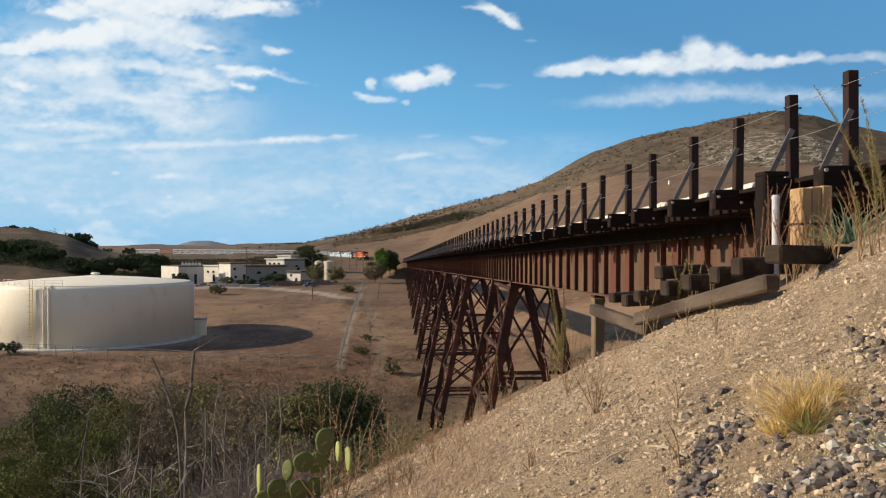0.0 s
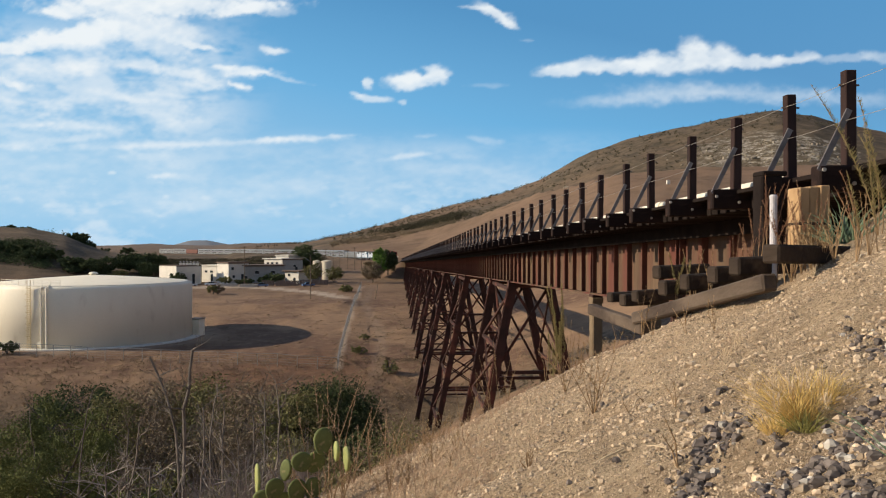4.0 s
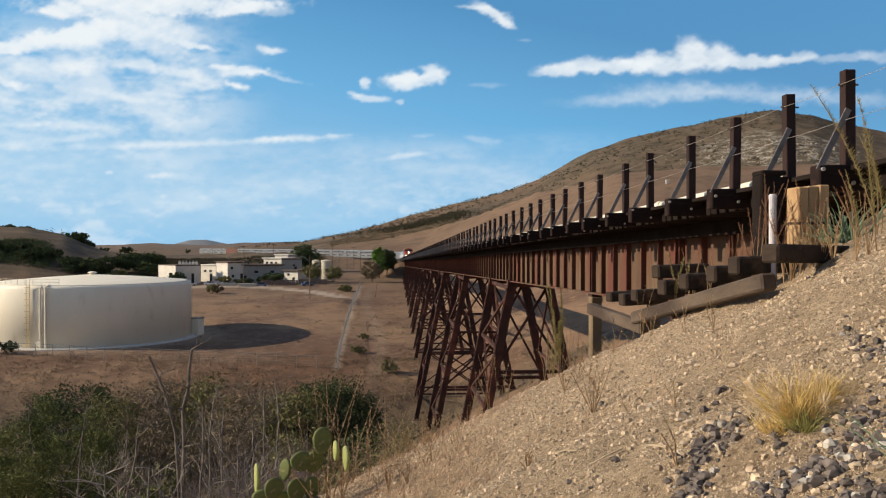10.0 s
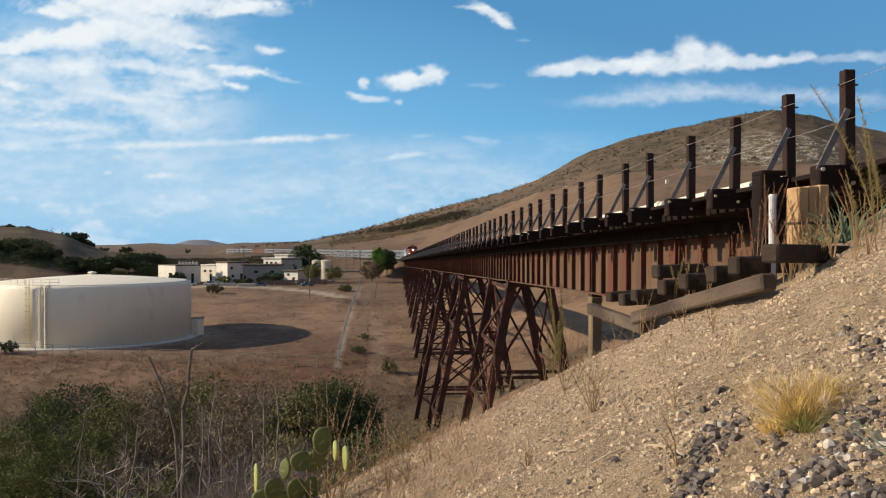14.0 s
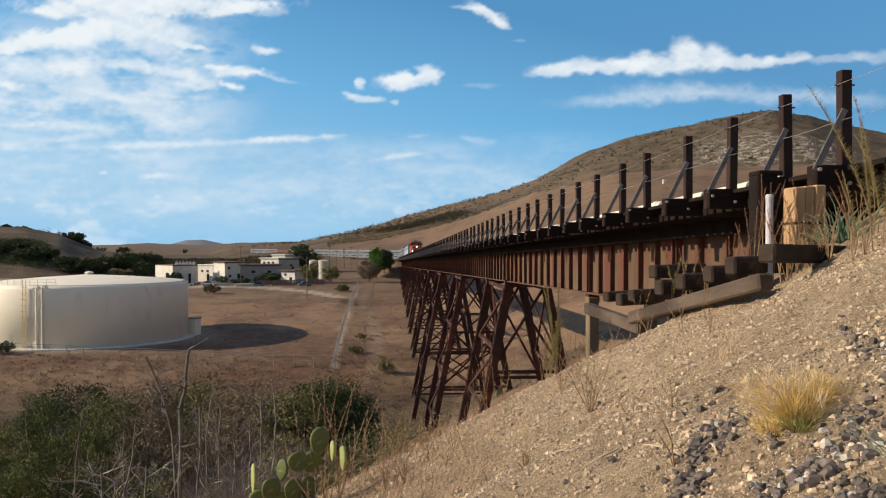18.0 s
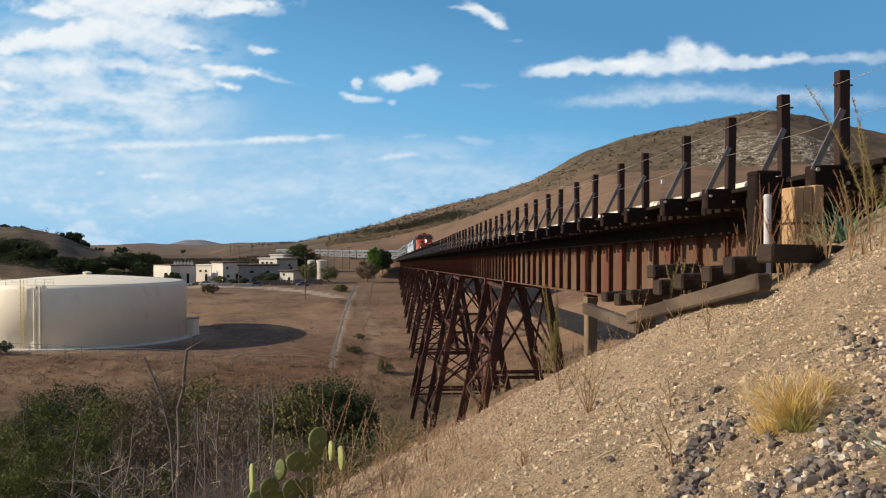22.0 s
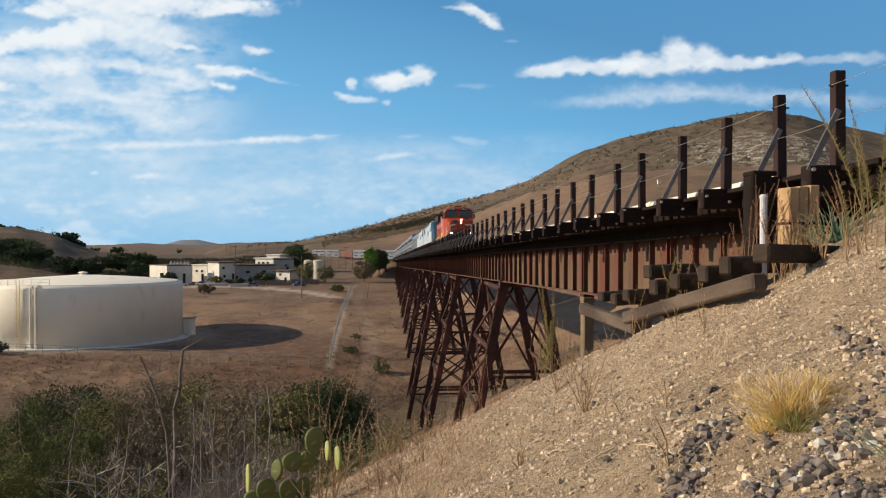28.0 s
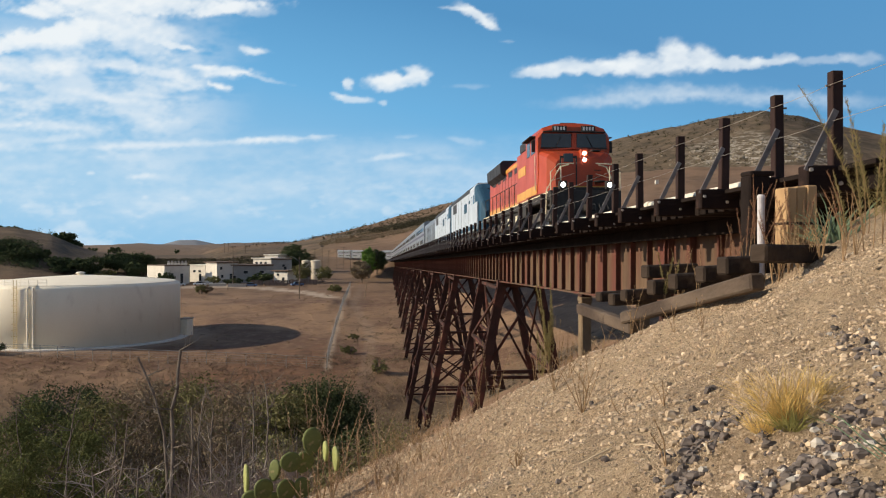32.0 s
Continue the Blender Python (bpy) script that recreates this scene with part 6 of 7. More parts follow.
stand("grove_tree", -755, 330, 22, 13, M_LEAF_DARK, "dark tree on the low hill", 60, 42, 0.44)
stand("grove_tree", -800, 330, 20, 13, M_LEAF_DARK, "dark tree on the low hill", 60, 42, 0.44)

# ---- houses and yards beyond the field ----
M_STUCCO = mat("white stucco", (0.72, 0.68, 0.6), (0.64, 0.6, 0.53), 0.4, 8, 0.85, 0.0, 0.1, 0.01, vary=0.04)
M_GREYWALL = mat("grey rendered wall", (0.36, 0.34, 0.31), (0.3, 0.28, 0.26), 0.4, 8, 0.85, 0.0, 0.1, 0.01, vary=0.04)
M_ROOF = mat("flat brown roof", (0.16, 0.11, 0.08), (0.12, 0.085, 0.065), 0.5, 8, 0.85, 0.0, 0.2, 0.02)
M_PANE = mat("dark window pane", (0.03, 0.035, 0.04), (0.045, 0.05, 0.055), 0.6, 4, 0.1, 0.0, 0.0, vary=0)
M_CREAM = mat("cream painted steel", (0.62, 0.55, 0.42), (0.55, 0.48, 0.37), 0.5, 8, 0.6, 0.0, 0.05)
M_FENCEWOOD = mat("brown board fence", (0.2, 0.15, 0.12), (0.15, 0.11, 0.09), 1, 12, 0.9, 0.0, 0.2)
M_POLE = mat("utility pole wood", (0.16, 0.12, 0.09), (0.11, 0.085, 0.065), 1, 12, 0.9, 0.0, 0.2)
M_FENCEPOST = mat("galvanised fence post", (0.3, 0.29, 0.28), (0.24, 0.23, 0.22), 2, 20, 0.5, 0.4, 0.05)


def house(b0, b1, top, low, d, deep, wall, roof, label, windows=(), turn=0.0, overhang=0.35, roof_tall=0.4, ends=()):
    """A flat-roofed building whose near face spans bearings b0 to b1; windows: (share across, share up, width, height)."""
    x0, y0 = spot(b0, d)
    x1, y1 = spot(b1, d)
    w = math.hypot(x1 - x0, y1 - y0)
    zt, zb = level(top, d), level(low, d)
    cx, cy = (x0 + x1) / 2, (y0 + y1) / 2
    zg = ground_z(cx, cy)
    t = thing("house", Matrix.Translation((cx, cy, zb)) @ Matrix.Rotation(math.atan2(y1 - y0, x1 - x0) + radians(turn), 4, "Z"), label, "building", "houses beyond the field")
    h = zt - zb
    foot = min(zg - zb - 0.5, -0.3)
    part("wall", Geo().cbox((0, deep / 2, (h + foot) / 2), (w, deep, h - foot), 0.04), wall, t)
    part("roof", Geo().cbox((0, deep / 2, h + roof_tall / 2 - 0.02), (w + overhang * 2, deep + overhang * 2, roof_tall), 0.05), roof, t)
    for sx, sz, ww, wh in windows:
        win = part("window", Geo().cbox((-w / 2 + sx * w, -0.02, sz * h), (ww, 0.08, wh), 0.01), M_PANE, t)
        part("frame", Geo().cbox((-w / 2 + sx * w, -0.03, sz * h - wh / 2 - 0.06), (ww + 0.2, 0.14, 0.1), 0.01).cbox((-w / 2 + sx * w, -0.03, sz * h + wh / 2 + 0.05), (ww + 0.2, 0.12, 0.08), 0.01), M_STUCCO, win)
    # a door, and windows on the sunny end wall
    part("door", Geo().cbox((w * 0.18, -0.03, foot + (h * 0.42 - foot) / 2), (1.1, 0.1, h * 0.42 - foot), 0.02), M_PANE, t)
    part("parapet", Geo().cbox((0, 0.02, h - 0.12), (w + 0.12, 0.16, 0.2), 0.02), roof, t)
    for k in ends:
        part("window", Geo().cbox((-w / 2 - 0.02, deep * k, h * 0.6), (0.08, 1.2, 0.9), 0.01), M_PANE, t)
    return t


house(-476, -426, 35, 60, 300, 11.5, M_STUCCO, M_ROOF, "white box-shaped building with plant on its flat roof", (), 50, 0.1, 0.25)
house(-434, -397, 35, 60, 312, 8, M_STUCCO, M_STUCCO, "low white house with small windows", ((0.3, 0.6, 1.2, 0.8), (0.65, 0.6, 1.2, 0.8)), -30, ends=(0.3, 0.7))
house(-384, -342, 30, 64, 304, 7.5, M_STUCCO, M_ROOF, "white two-storey house with a brown flat roof", ((0.2, 0.72, 1.0, 1.0), (0.25, 0.3, 1.0, 1.0)), 48, 0.5)
house(-362, -283, 35, 64, 308, 12, M_GREYWALL, M_ROOF, "long grey two-storey building with few windows", ((0.4, 0.6, 1.5, 1.1), (0.75, 0.6, 1.5, 1.1), (0.15, 0.3, 1.2, 1.2)), 20, 0.5)
house(-322, -282, 23, 40, 352, 9, M_STUCCO, M_STUCCO, "white upper house with a row of windows", ((0.2, 0.5, 1.2, 1.4), (0.45, 0.5, 1.2, 1.4), (0.7, 0.5, 1.2, 1.4)), -28, 0.6, ends=(0.3, 0.7))
house(-285, -250, 24, 46, 350, 9, M_GREYWALL, M_ROOF, "grey house on the rise", ((0.6, 0.5, 1.0, 1.0),), 12)
house(-284, -254, 45, 66, 306, 7, M_STUCCO, M_ROOF, "small white house with a porch", ((0.3, 0.7, 1.0, 0.8), (0.7, 0.3, 0.9, 1.6)), -28, 0.8)
house(-300, -272, 17, 30, 372, 9, M_STUCCO, M_STUCCO, "white building with a low roof behind the houses", (), -25, 0.4)
house(-246, -218, 54, 66, 312, 7, M_GREYWALL, M_ROOF, "low shed with a dark roof", (), 10)

for b, w in ((-225, 3.2), (-207, 4.4)):
    x, y = spot(b, 330)
    z = level(44, 330)
    t = thing("storage_tank", Matrix.Translation((x, y, z)), "cream cylindrical storage tank", "tank", "storage tanks by the track")
    zg = ground_z(x, y) - z - 0.3
    part("wall", Geo().lathe([(w / 2, zg), (w / 2, 3.9), (w / 2 - 0.1, 4.0)], 28), M_CREAM, t, soft=False)
    part("roof", Geo().lathe([(w / 2 - 0.1, 4.01), (0.3, 4.35), (0.1, 4.37)], 28), M_CREAM, t)

# low pale yard wall and parked cars before the houses
M_CARWHITE = mat("white car paint", (0.62, 0.63, 0.65), (0.55, 0.56, 0.58), 1, 10, 0.3, 0.0, 0.0, vary=0.1, spec=0.5)
M_CARBLUE = mat("blue car paint", (0.1, 0.16, 0.28), (0.08, 0.13, 0.23), 1, 10, 0.3, 0.0, 0.0, vary=0.1, spec=0.5)
for b0, b1, d in ((-402, -365, 286), (-362, -330, 284)):
    x0, y0 = spot(b0, d)
    x1, y1 = spot(b1, d)
    t = thing("yard_wall", Matrix.Translation(((x0 + x1) / 2, (y0 + y1) / 2, ground_z((x0 + x1) / 2, (y0 + y1) / 2))) @ Matrix.Rotation(math.atan2(y1 - y0, x1 - x0), 4, "Z"), "low pale rendered yard wall", "wall", "yard walls")
    w = math.hypot(x1 - x0, y1 - y0)
    part("wall_body", Geo().cbox((0, 0, 0.3), (w, 0.2, 1.6), 0.02), M_GREYWALL, t)
    part("coping", Geo().cbox((0, 0, 1.13), (w + 0.1, 0.3, 0.08), 0.02), M_STUCCO, t)
for b, d, turn, m, label in ((-448, 288, 0.3, M_CARWHITE, "white car parked beside a white building"), (-322, 286, 0.1, M_CARBLUE, "blue car parked at a yard fence"), (-412, 290, 0.2, M_CARWHITE, "white car parked at the houses"), (-240, 288, 0.4, M_CARBLUE, "blue car parked in a yard")):
    x, y = spot(b, d)
    t = thing("parked_car", Matrix.Translation((x, y, ground_z(x, y))) @ Matrix.Rotation(turn, 4, "Z"), label, "car", "parked cars")
    part("body", Geo().side([(-0.85, 0.3), (0.85, 0.3), (0.88, 0.75), (0.8, 0.9), (-0.8, 0.9), (-0.88, 0.75)], -2.2, 2.2), m, t)
    part("cabin", Geo().prism([(-1.3, 0.9), (1.2, 0.9), (0.75, 1.45), (-0.9, 1.45)], -0.72, 0.72), M_PANE, t)
    part("roof", Geo().cbox((-0.08, 0, 1.46), (1.6, 1.4, 0.05), 0.02), m, t)
    for wx in (-1.35, 1.35):
        for wy in (-0.8, 0.8):
            part("wheel", Geo().tube([(wx, wy - 0.1, 0.31), (wx, wy + 0.1, 0.31)], 0.31, 12), M_ROOF, t)

# roof plant on the white building
rngt = random.Random(3)
for k in range(6):
    x, y = spot(-466 + k * 6, 303)
    part_ob = thing("roof_unit", Matrix.Translation((x, y, level(36, 300) + 0.2)), "small pale ventilation unit on a flat roof", "vent", "roof units")
    part("case", Geo().cbox((0, 0, 0.5), (0.9, 0.9, 1.0), 0.05), M_STUCCO, part_ob)
    part("cowl", Geo().lathe([(0.3, 1.0), (0.3, 1.4), (0.45, 1.45), (0.1, 1.7)], 12), M_FENCEPOST, part_ob)

# board fences of the yards
for b0, b1, top, d in ((-322, -300, 66, 292), (-298, -256, 64, 290), (-255, -205, 64, 294)):
    t = thing("board_fence", Matrix.Translation((*spot((b0 + b1) / 2, d), 0)), "brown upright board fence round a yard", "fence", "fences of the yards")
    x0, y0 = spot(b0, d)
    x1, y1 = spot(b1, d)
    ox, oy = t.matrix_basis.translation.x, t.matrix_basis.translation.y
    n = max(6, int(math.hypot(x1 - x0, y1 - y0) / 0.5))
    for k in range(n):
        x, y = x0 + (x1 - x0) * (k + 0.5) / n, y0 + (y1 - y0) * (k + 0.5) / n
        part("board", Geo().box((x - ox, y - oy, ground_z(x, y) + 0.9), (0.46, 0.05, 2.0 + rngt.uniform(-0.08, 0.08))), M_FENCEWOOD, t)


def pole(x, y, high, r=0.14, arms=1, lean=0.0, label="weathered wooden utility pole with a crossarm", group="utility poles"):
    z = ground_z(x, y)
    t = thing("utility_pole", Matrix.Translation((x, y, z)) @ Matrix.Rotation(lean, 4, "Y"), label, "pole", group)
    part("post", Geo().tube([(0, 0, -0.4), (0, 0, high)], [r, r * 0.65], 8), M_POLE, t)
    for k in range(arms):
        arm = part("crossarm", Geo().cbox((0, -0.15, high - 0.4 - 0.9 * k), (2.2, 0.12, 0.14), 0.01), M_POLE, t)
        for s in (-0.95, -0.35, 0.35, 0.95):
            part("insulator", Geo().lathe([(0.05, 0), (0.06, 0.1), (0.03, 0.16)], 8, (s, -0.15, high - 0.33 - 0.9 * k)), M_GLASS, arm)


for b, d, top in ((-353, 290, 0), (-331, 560, -4), (-300, 545, -5), (-361, 570, -5), (-368, 572, -5), (-209, 420, 5), (-196, 410, 0), (-170, 402, 6), (-158, 398, 2), (-146, 396, 8), (-184, 405, 8)):
    x, y = spot(b, d)
    pole(x, y, level(top, d) - ground_z(x, y), 0.16)
x, y = spot(-236, 228)
z = ground_z(x, y)
t = thing("street_lamp", Matrix.Translation((x, y, z)), "street lamp on a wooden pole with a curved arm", "street lamp")
high = level(20, 228) - z
part("pole", Geo().tube([(0, 0, -0.3), (0, 0, high)], [0.17, 0.12], 8), M_POLE, t)
part("arm", Geo().tube([(-3.2 * math.sin(a), 0, high - 1.3 + 2.0 * math.sin(a * 2) * 0.7) for a in np.linspace(0, 1.35, 8)], 0.07, 6), M_FENCEPOST, t, "curved galvanised arm")
part("lantern", Geo().cbox((-3.3, 0, high - 0.85), (0.8, 0.32, 0.2), 0.05), M_FENCEPOST, t)
part("transformer_box", Geo().cbox((0.25, 0, high * 0.45), (0.35, 0.4, 0.7), 0.03), M_FENCEPOST, t)
x, y = spot(-121, 236)
pole(x, y, 4.4, 0.14, 0, 0.16, "short leaning dark post on the slope")


def fence(name, pts, step, high, label, mesh_rows=5):
    """A chain-link fence: posts, top rail and wires along the ground."""
    t = thing(name, Matrix(), label, "fence")
    post = bpy.data.meshes.get(name + " post") or Geo().tube([(0, 0, -0.2), (0, 0, high)], 0.05, 6).mesh(name + " post")
    run = []
    for (x0, y0), (x1, y1) in zip(pts, pts[1:]):
        n = max(1, round(math.hypot(x1 - x0, y1 - y0) / step))
        run += [(x0 + (x1 - x0) * k / n, y0 + (y1 - y0) * k / n) for k in range(n)]
    run.append(pts[-1])
    run = [(x, y, ground_z(x, y)) for x, y in run]
    for p in run:
        part("post", post, M_FENCEPOST, t).location = p
    for k in range(mesh_rows):
        z = high * (k + 1) / mesh_rows
        part("rail" if k == mesh_rows - 1 else "wire", Geo().tube([(x, y, zz + z) for x, y, zz in run], 0.035 if k == mesh_rows - 1 else 0.014, 4), M_FENCEPOST, t)
    return t


fence("yard_fence", [spot(-840, 133), spot(-600, 129), spot(-400, 126.5), spot(-188, 124)], 3.0, 1.9, "galvanised chain-link fence round the tank's yard")
fence("field_fence", FIELD_LINE, 3.0, 1.9, "galvanised chain-link fence up the field", 9)

# pale litter on the hillside
x, y = spot(397, 330)
t = thing("cattle_trough", Matrix.Translation((x, y, ground_z(x, y))), "small white box on the hillside", "box")
part("body", Geo().cbox((0, 0, 0.7), (1.3, 1.0, 1.6), 0.05), M_STUCCO, t)
part("lid", Geo().cbox((0, 0, 1.53), (1.4, 1.1, 0.08), 0.02), M_STUCCO, t)

# ---- the slope in the foreground ----
def on_slope(b, drop):
    """Where the near slope lies at bearing b and drop (both over FOCAL)."""
    d = 0.98 / (0.5 * b / FOCAL - 0.13 + drop / FOCAL)
    return spot(b, d)


M_TALLOW = mat("pale gravel stones", (0.53, 0.415, 0.29), (0.35, 0.263, 0.18), 20, 80, 0.9, 0.0, 0.3, 0.004, (0.55, 0.48, 0.39), (0.64, 0.69), 6, vary=0.42, island=True)
M_BALLAST = mat("grey ballast stone", (0.175, 0.145, 0.128), (0.095, 0.079, 0.07), 14, 70, 0.85, 0.0, 0.4, 0.004, (0.42, 0.38, 0.33), (0.63, 0.66), 7, vary=0.2, island=True)
M_PALESTONE = mat("pale grey stone", (0.5, 0.46, 0.4), (0.36, 0.33, 0.29), 20, 80, 0.85, 0.0, 0.3, 0.004, vary=0.25, island=True)
M_GREENBLADE = mat("fading green blades", (0.31, 0.28, 0.09), (0.22, 0.21, 0.065), 8, 40, 0.8, 0.0, 0.0, vary=0.2, island=True)
M_STRAW = mat("yellow straw", (0.74, 0.54, 0.21), (0.56, 0.39, 0.13), 8, 40, 0.8, 0.0, 0.0, vary=0.25, island=True)
M_DRYGRASS = mat("dry red-brown grass", (0.5, 0.36, 0.245), (0.35, 0.24, 0.16), 3, 30, 0.85, 0.0, 0.0, vary=0.25, island=True)
M_SEED = mat("fluffy seed head", (0.66, 0.52, 0.36), (0.55, 0.42, 0.27), 20, 60, 0.9, 0.0, 0.0, vary=0.15, island=True)
M_WEED = mat("dry weed stem", (0.3, 0.2, 0.11), (0.22, 0.14, 0.075), 6, 40, 0.85, 0.0, 0.0, vary=0.2, island=True)
M_REDWEED = mat("red-brown dried seed heads", (0.26, 0.13, 0.075), (0.18, 0.088, 0.055), 6, 40, 0.85, 0.0, 0.0, vary=0.2, island=True)
M_STRAWWEED = mat("straw-coloured weed", (0.5, 0.36, 0.2), (0.38, 0.26, 0.14), 6, 40, 0.85, 0.0, 0.0, vary=0.2, island=True)
M_WEEDGREEN = mat("half-dry weed leaves", (0.27, 0.22, 0.095), (0.18, 0.155, 0.06), 6, 40, 0.8, 0.0, 0.0, vary=0.2, island=True)
M_YUCCA = mat("blue-green spiky leaves", (0.16, 0.23, 0.15), (0.11, 0.17, 0.11), 5, 30, 0.6, 0.0, 0.0, vary=0.15, island=True)
M_CACTUS = mat("prickly pear skin", (0.12, 0.14, 0.045), (0.075, 0.09, 0.032), 5, 35, 0.7, 0.0, 0.2, 0.004, (0.3, 0.23, 0.12), (0.56, 0.72), 11, vary=0.3)
# brighter copy of the pad skin: sunlight put into the colour
M_LITPAD = mat("prickly pear skin painted sunlit", (0.31, 0.33, 0.12), (0.22, 0.24, 0.085), 6, 35, 0.65, 0.0, 0.2, 0.004, (0.42, 0.38, 0.2), (0.6, 0.75), 11, vary=0.15)
M_WHITEPOST = mat("white plastic marker", (0.55, 0.53, 0.54), (0.42, 0.4, 0.42), 4, 30, 0.5, 0.0, 0.05)
M_DEADSTICK = mat("bleached stick", (0.45, 0.36, 0.25), (0.35, 0.27, 0.18), 5, 30, 0.9, 0.0, 0.2)

rngf = random.Random(21)


def stuff(name, geo, material, label, category):
    return tagged(part(name, geo, material), label, category, kind="stuff")


def scatter_heights(pts):
    return (land(np.array([p[0] for p in pts]), np.array([p[1] for p in pts])) + EYE).tolist()


# pebbles over the whole slope
pts = []
while len(pts) < 30000:
    d = 1.6 + 13 * rngf.random() ** 1.25
    b = rngf.uniform(-320, 880)
    x, y = spot(b, d)
    if float(0.5 * b / FOCAL - 0.13) * d > 1.6 or (x > 3.4 and y > 7.4):
        continue
    pts.append((x, y, d))
keep = vnoise(np.array([p[0] for p in pts]) * 0.8, np.array([p[1] for p in pts]) * 0.8, 90)
g = Geo()
for (x, y, d), z, k in zip(pts, scatter_heights(pts), keep.tolist()):
    if rngf.random() > 0.35 + k:
        continue
    s = min(0.004 + 0.034 * rngf.random() ** 5 + 0.0012 * d, 0.055) * (1.6 if rngf.random() < 0.05 else 1)
    g.rock((x, y, z + s * 0.1), (s * rngf.uniform(0.8, 1.5), s, s * rngf.uniform(0.5, 0.8)), rngf)
stuff("pebbles", g, M_TALLOW, "pale gravel and pebbles scattered over the sandy slope", "gravel")

# fine grit between the pebbles, also behind and beside the camera
g = Geo()
pts = []
while len(pts) < 42000:
    d = 1.3 + 12 * rngf.random() ** 1.4
    b = rngf.uniform(-330, 900)
    x, y = spot(b, d)
    if not (x > 3.6 and y > 7.6):
        pts.append((x, y, d))
for _ in range(9000):
    x, y = rngf.uniform(-6, 5), rngf.uniform(-6, 2.5)
    pts.append((x, y, 4.0))
for (x, y, d), z in zip(pts, scatter_heights(pts)):
    s = (0.003 + 0.0017 * d) * rngf.uniform(0.6, 1.6)
    g.grit((x, y, z + s * 0.12), s, rngf)
stuff("grit", g, M_TALLOW, "fine grit and gravel over the sandy slope", "gravel")

# spilt track ballast
g, pale = Geo(), Geo()
big = []
for b0, p0, b1, p1, wide, n in ((410, 455, 505, 330, 15, 190), (500, 335, 530, 305, 12, 25), (560, 455, 660, 405, 16, 70), (660, 420, 800, 300, 30, 150), (690, 330, 800, 260, 18, 40), (715, 165, 810, 225, 20, 70),
                                (560, 350, 640, 320, 14, 16), (480, 290, 500, 270, 10, 8), (230, 380, 300, 330, 60, 14), (690, 450, 790, 440, 30, 40)):
    for _ in range(n):
        k = rngf.random()
        b, p = b0 + (b1 - b0) * k + rngf.gauss(0, wide), p0 + (p1 - p0) * k + rngf.gauss(0, wide * 0.8)
        if 0.5 * b / FOCAL - 0.13 + p / FOCAL < 0.12:
            continue
        if rngf.random() < 0.9:
            big.append((*on_slope(b, p), 0.013 + 0.04 * rngf.random() ** 1.9))
for n, ((x, y, s), z) in enumerate(zip(big, scatter_heights(big))):
    if n % 11 and n % 8 == 0:
        pale.rock((x, y, z + s * 0.2), (s * rngf.uniform(0.9, 1.4), s, s * rngf.uniform(0.6, 0.9)), rngf)
    elif n % 11:
        g.rock((x, y, z + s * 0.2), (s * rngf.uniform(0.9, 1.5), s * rngf.uniform(0.8, 1.2), s * rngf.uniform(0.6, 1.0)), rngf)
    else:
        t = thing("stone", Matrix.Translation((x, y, z)), "angular grey ballast stone lying on the slope", "stone", "larger stones on the slope")
        q = s * 1.25
        part("stone_body", Geo().rock((0, 0, q * 0.2), (q * rngf.uniform(1.0, 1.4), q, q * 0.8), rngf), M_BALLAST, t)
stuff("pale_stones", pale, M_PALESTONE, "pale stones among the spilt ballast on the slope", "gravel")
stuff("ballast_stones", g, M_BALLAST, "spilt grey track ballast lying on the sandy slope", "gravel")


def tuft(name, x, y, n, length, spread, w, material, label, category, lean=(0, 0), heads=0):
    z = ground_z(x, y)
    t = thing(name, Matrix.Translation((x, y, z)), label, category)
    g = Geo()
    tips = []
    for _ in range(n):
        a, q = rngf.uniform(0, 6.28), rngf.random() ** 0.7 * spread
        ln = length * (0.25 + 0.85 * rngf.random() ** 1.4)
        p = Vector((math.cos(a) * q * 0.45, math.sin(a) * q * 0.45, 0.0))
        e = p + Vector((math.cos(a) * q * 0.75 + (lean[0] + rngf.gauss(0, 0.45)) * ln, math.sin(a) * q * 0.75 + (lean[1] + rngf.gauss(0, 0.45)) * ln, ln * rngf.uniform(0.55, 1.0)))
        g.blade(p, e, w * rngf.uniform(0.6, 1.4), ln * rngf.uniform(0.05, 0.22))
        tips.append(e)
    tagged(part("foliage", g, material, t), kind="stuff")
    if heads:
        for e in rngf.sample(tips, heads):
            h = Geo()
            e = e * 1.15
            for _ in range(70):
                o = Vector((rngf.gauss(0, 0.009), rngf.gauss(0, 0.009), rngf.uniform(-0.03, 0.045)))
                h.blade(e + o, e + o * 1.6 + Vector((rngf.gauss(0, 0.012), rngf.gauss(0, 0.012), 0.016)), 0.0025)
            part("seed_head", h, M_SEED, t, "pale fluffy seed head")
    return t


tuft("grass_tuft", *on_slope(628, 312), 620, 0.23, 0.17, 0.003, M_STRAW, "golden dry grass tuft with fluffy seed heads on the slope", "grass", (-0.2, 0.05), 17)
tuft("grass_tuft", *on_slope(640, 325), 160, 0.11, 0.12, 0.004, M_GREENBLADE, "fading green grass tuft at the foot of dry grass", "grass", (0.0, -0.1))
tuft("grass_tuft", *on_slope(588, 335), 240, 0.14, 0.1, 0.0024, M_STRAW, "small golden dry grass tuft on the slope", "grass", (-0.1, 0.0))
tuft("grass_tuft", *on_slope(675, 285), 240, 0.17, 0.13, 0.0024, M_STRAW, "small golden dry grass tuft on the slope", "grass", (0.1, 0.05), 3)
tuft("spiky_plant", *on_slope(862, 395), 24, 0.2, 0.2, 0.01, M_YUCCA, "grey-green spiky plant at the edge of the ballast", "plant", (-0.2, 0.1))
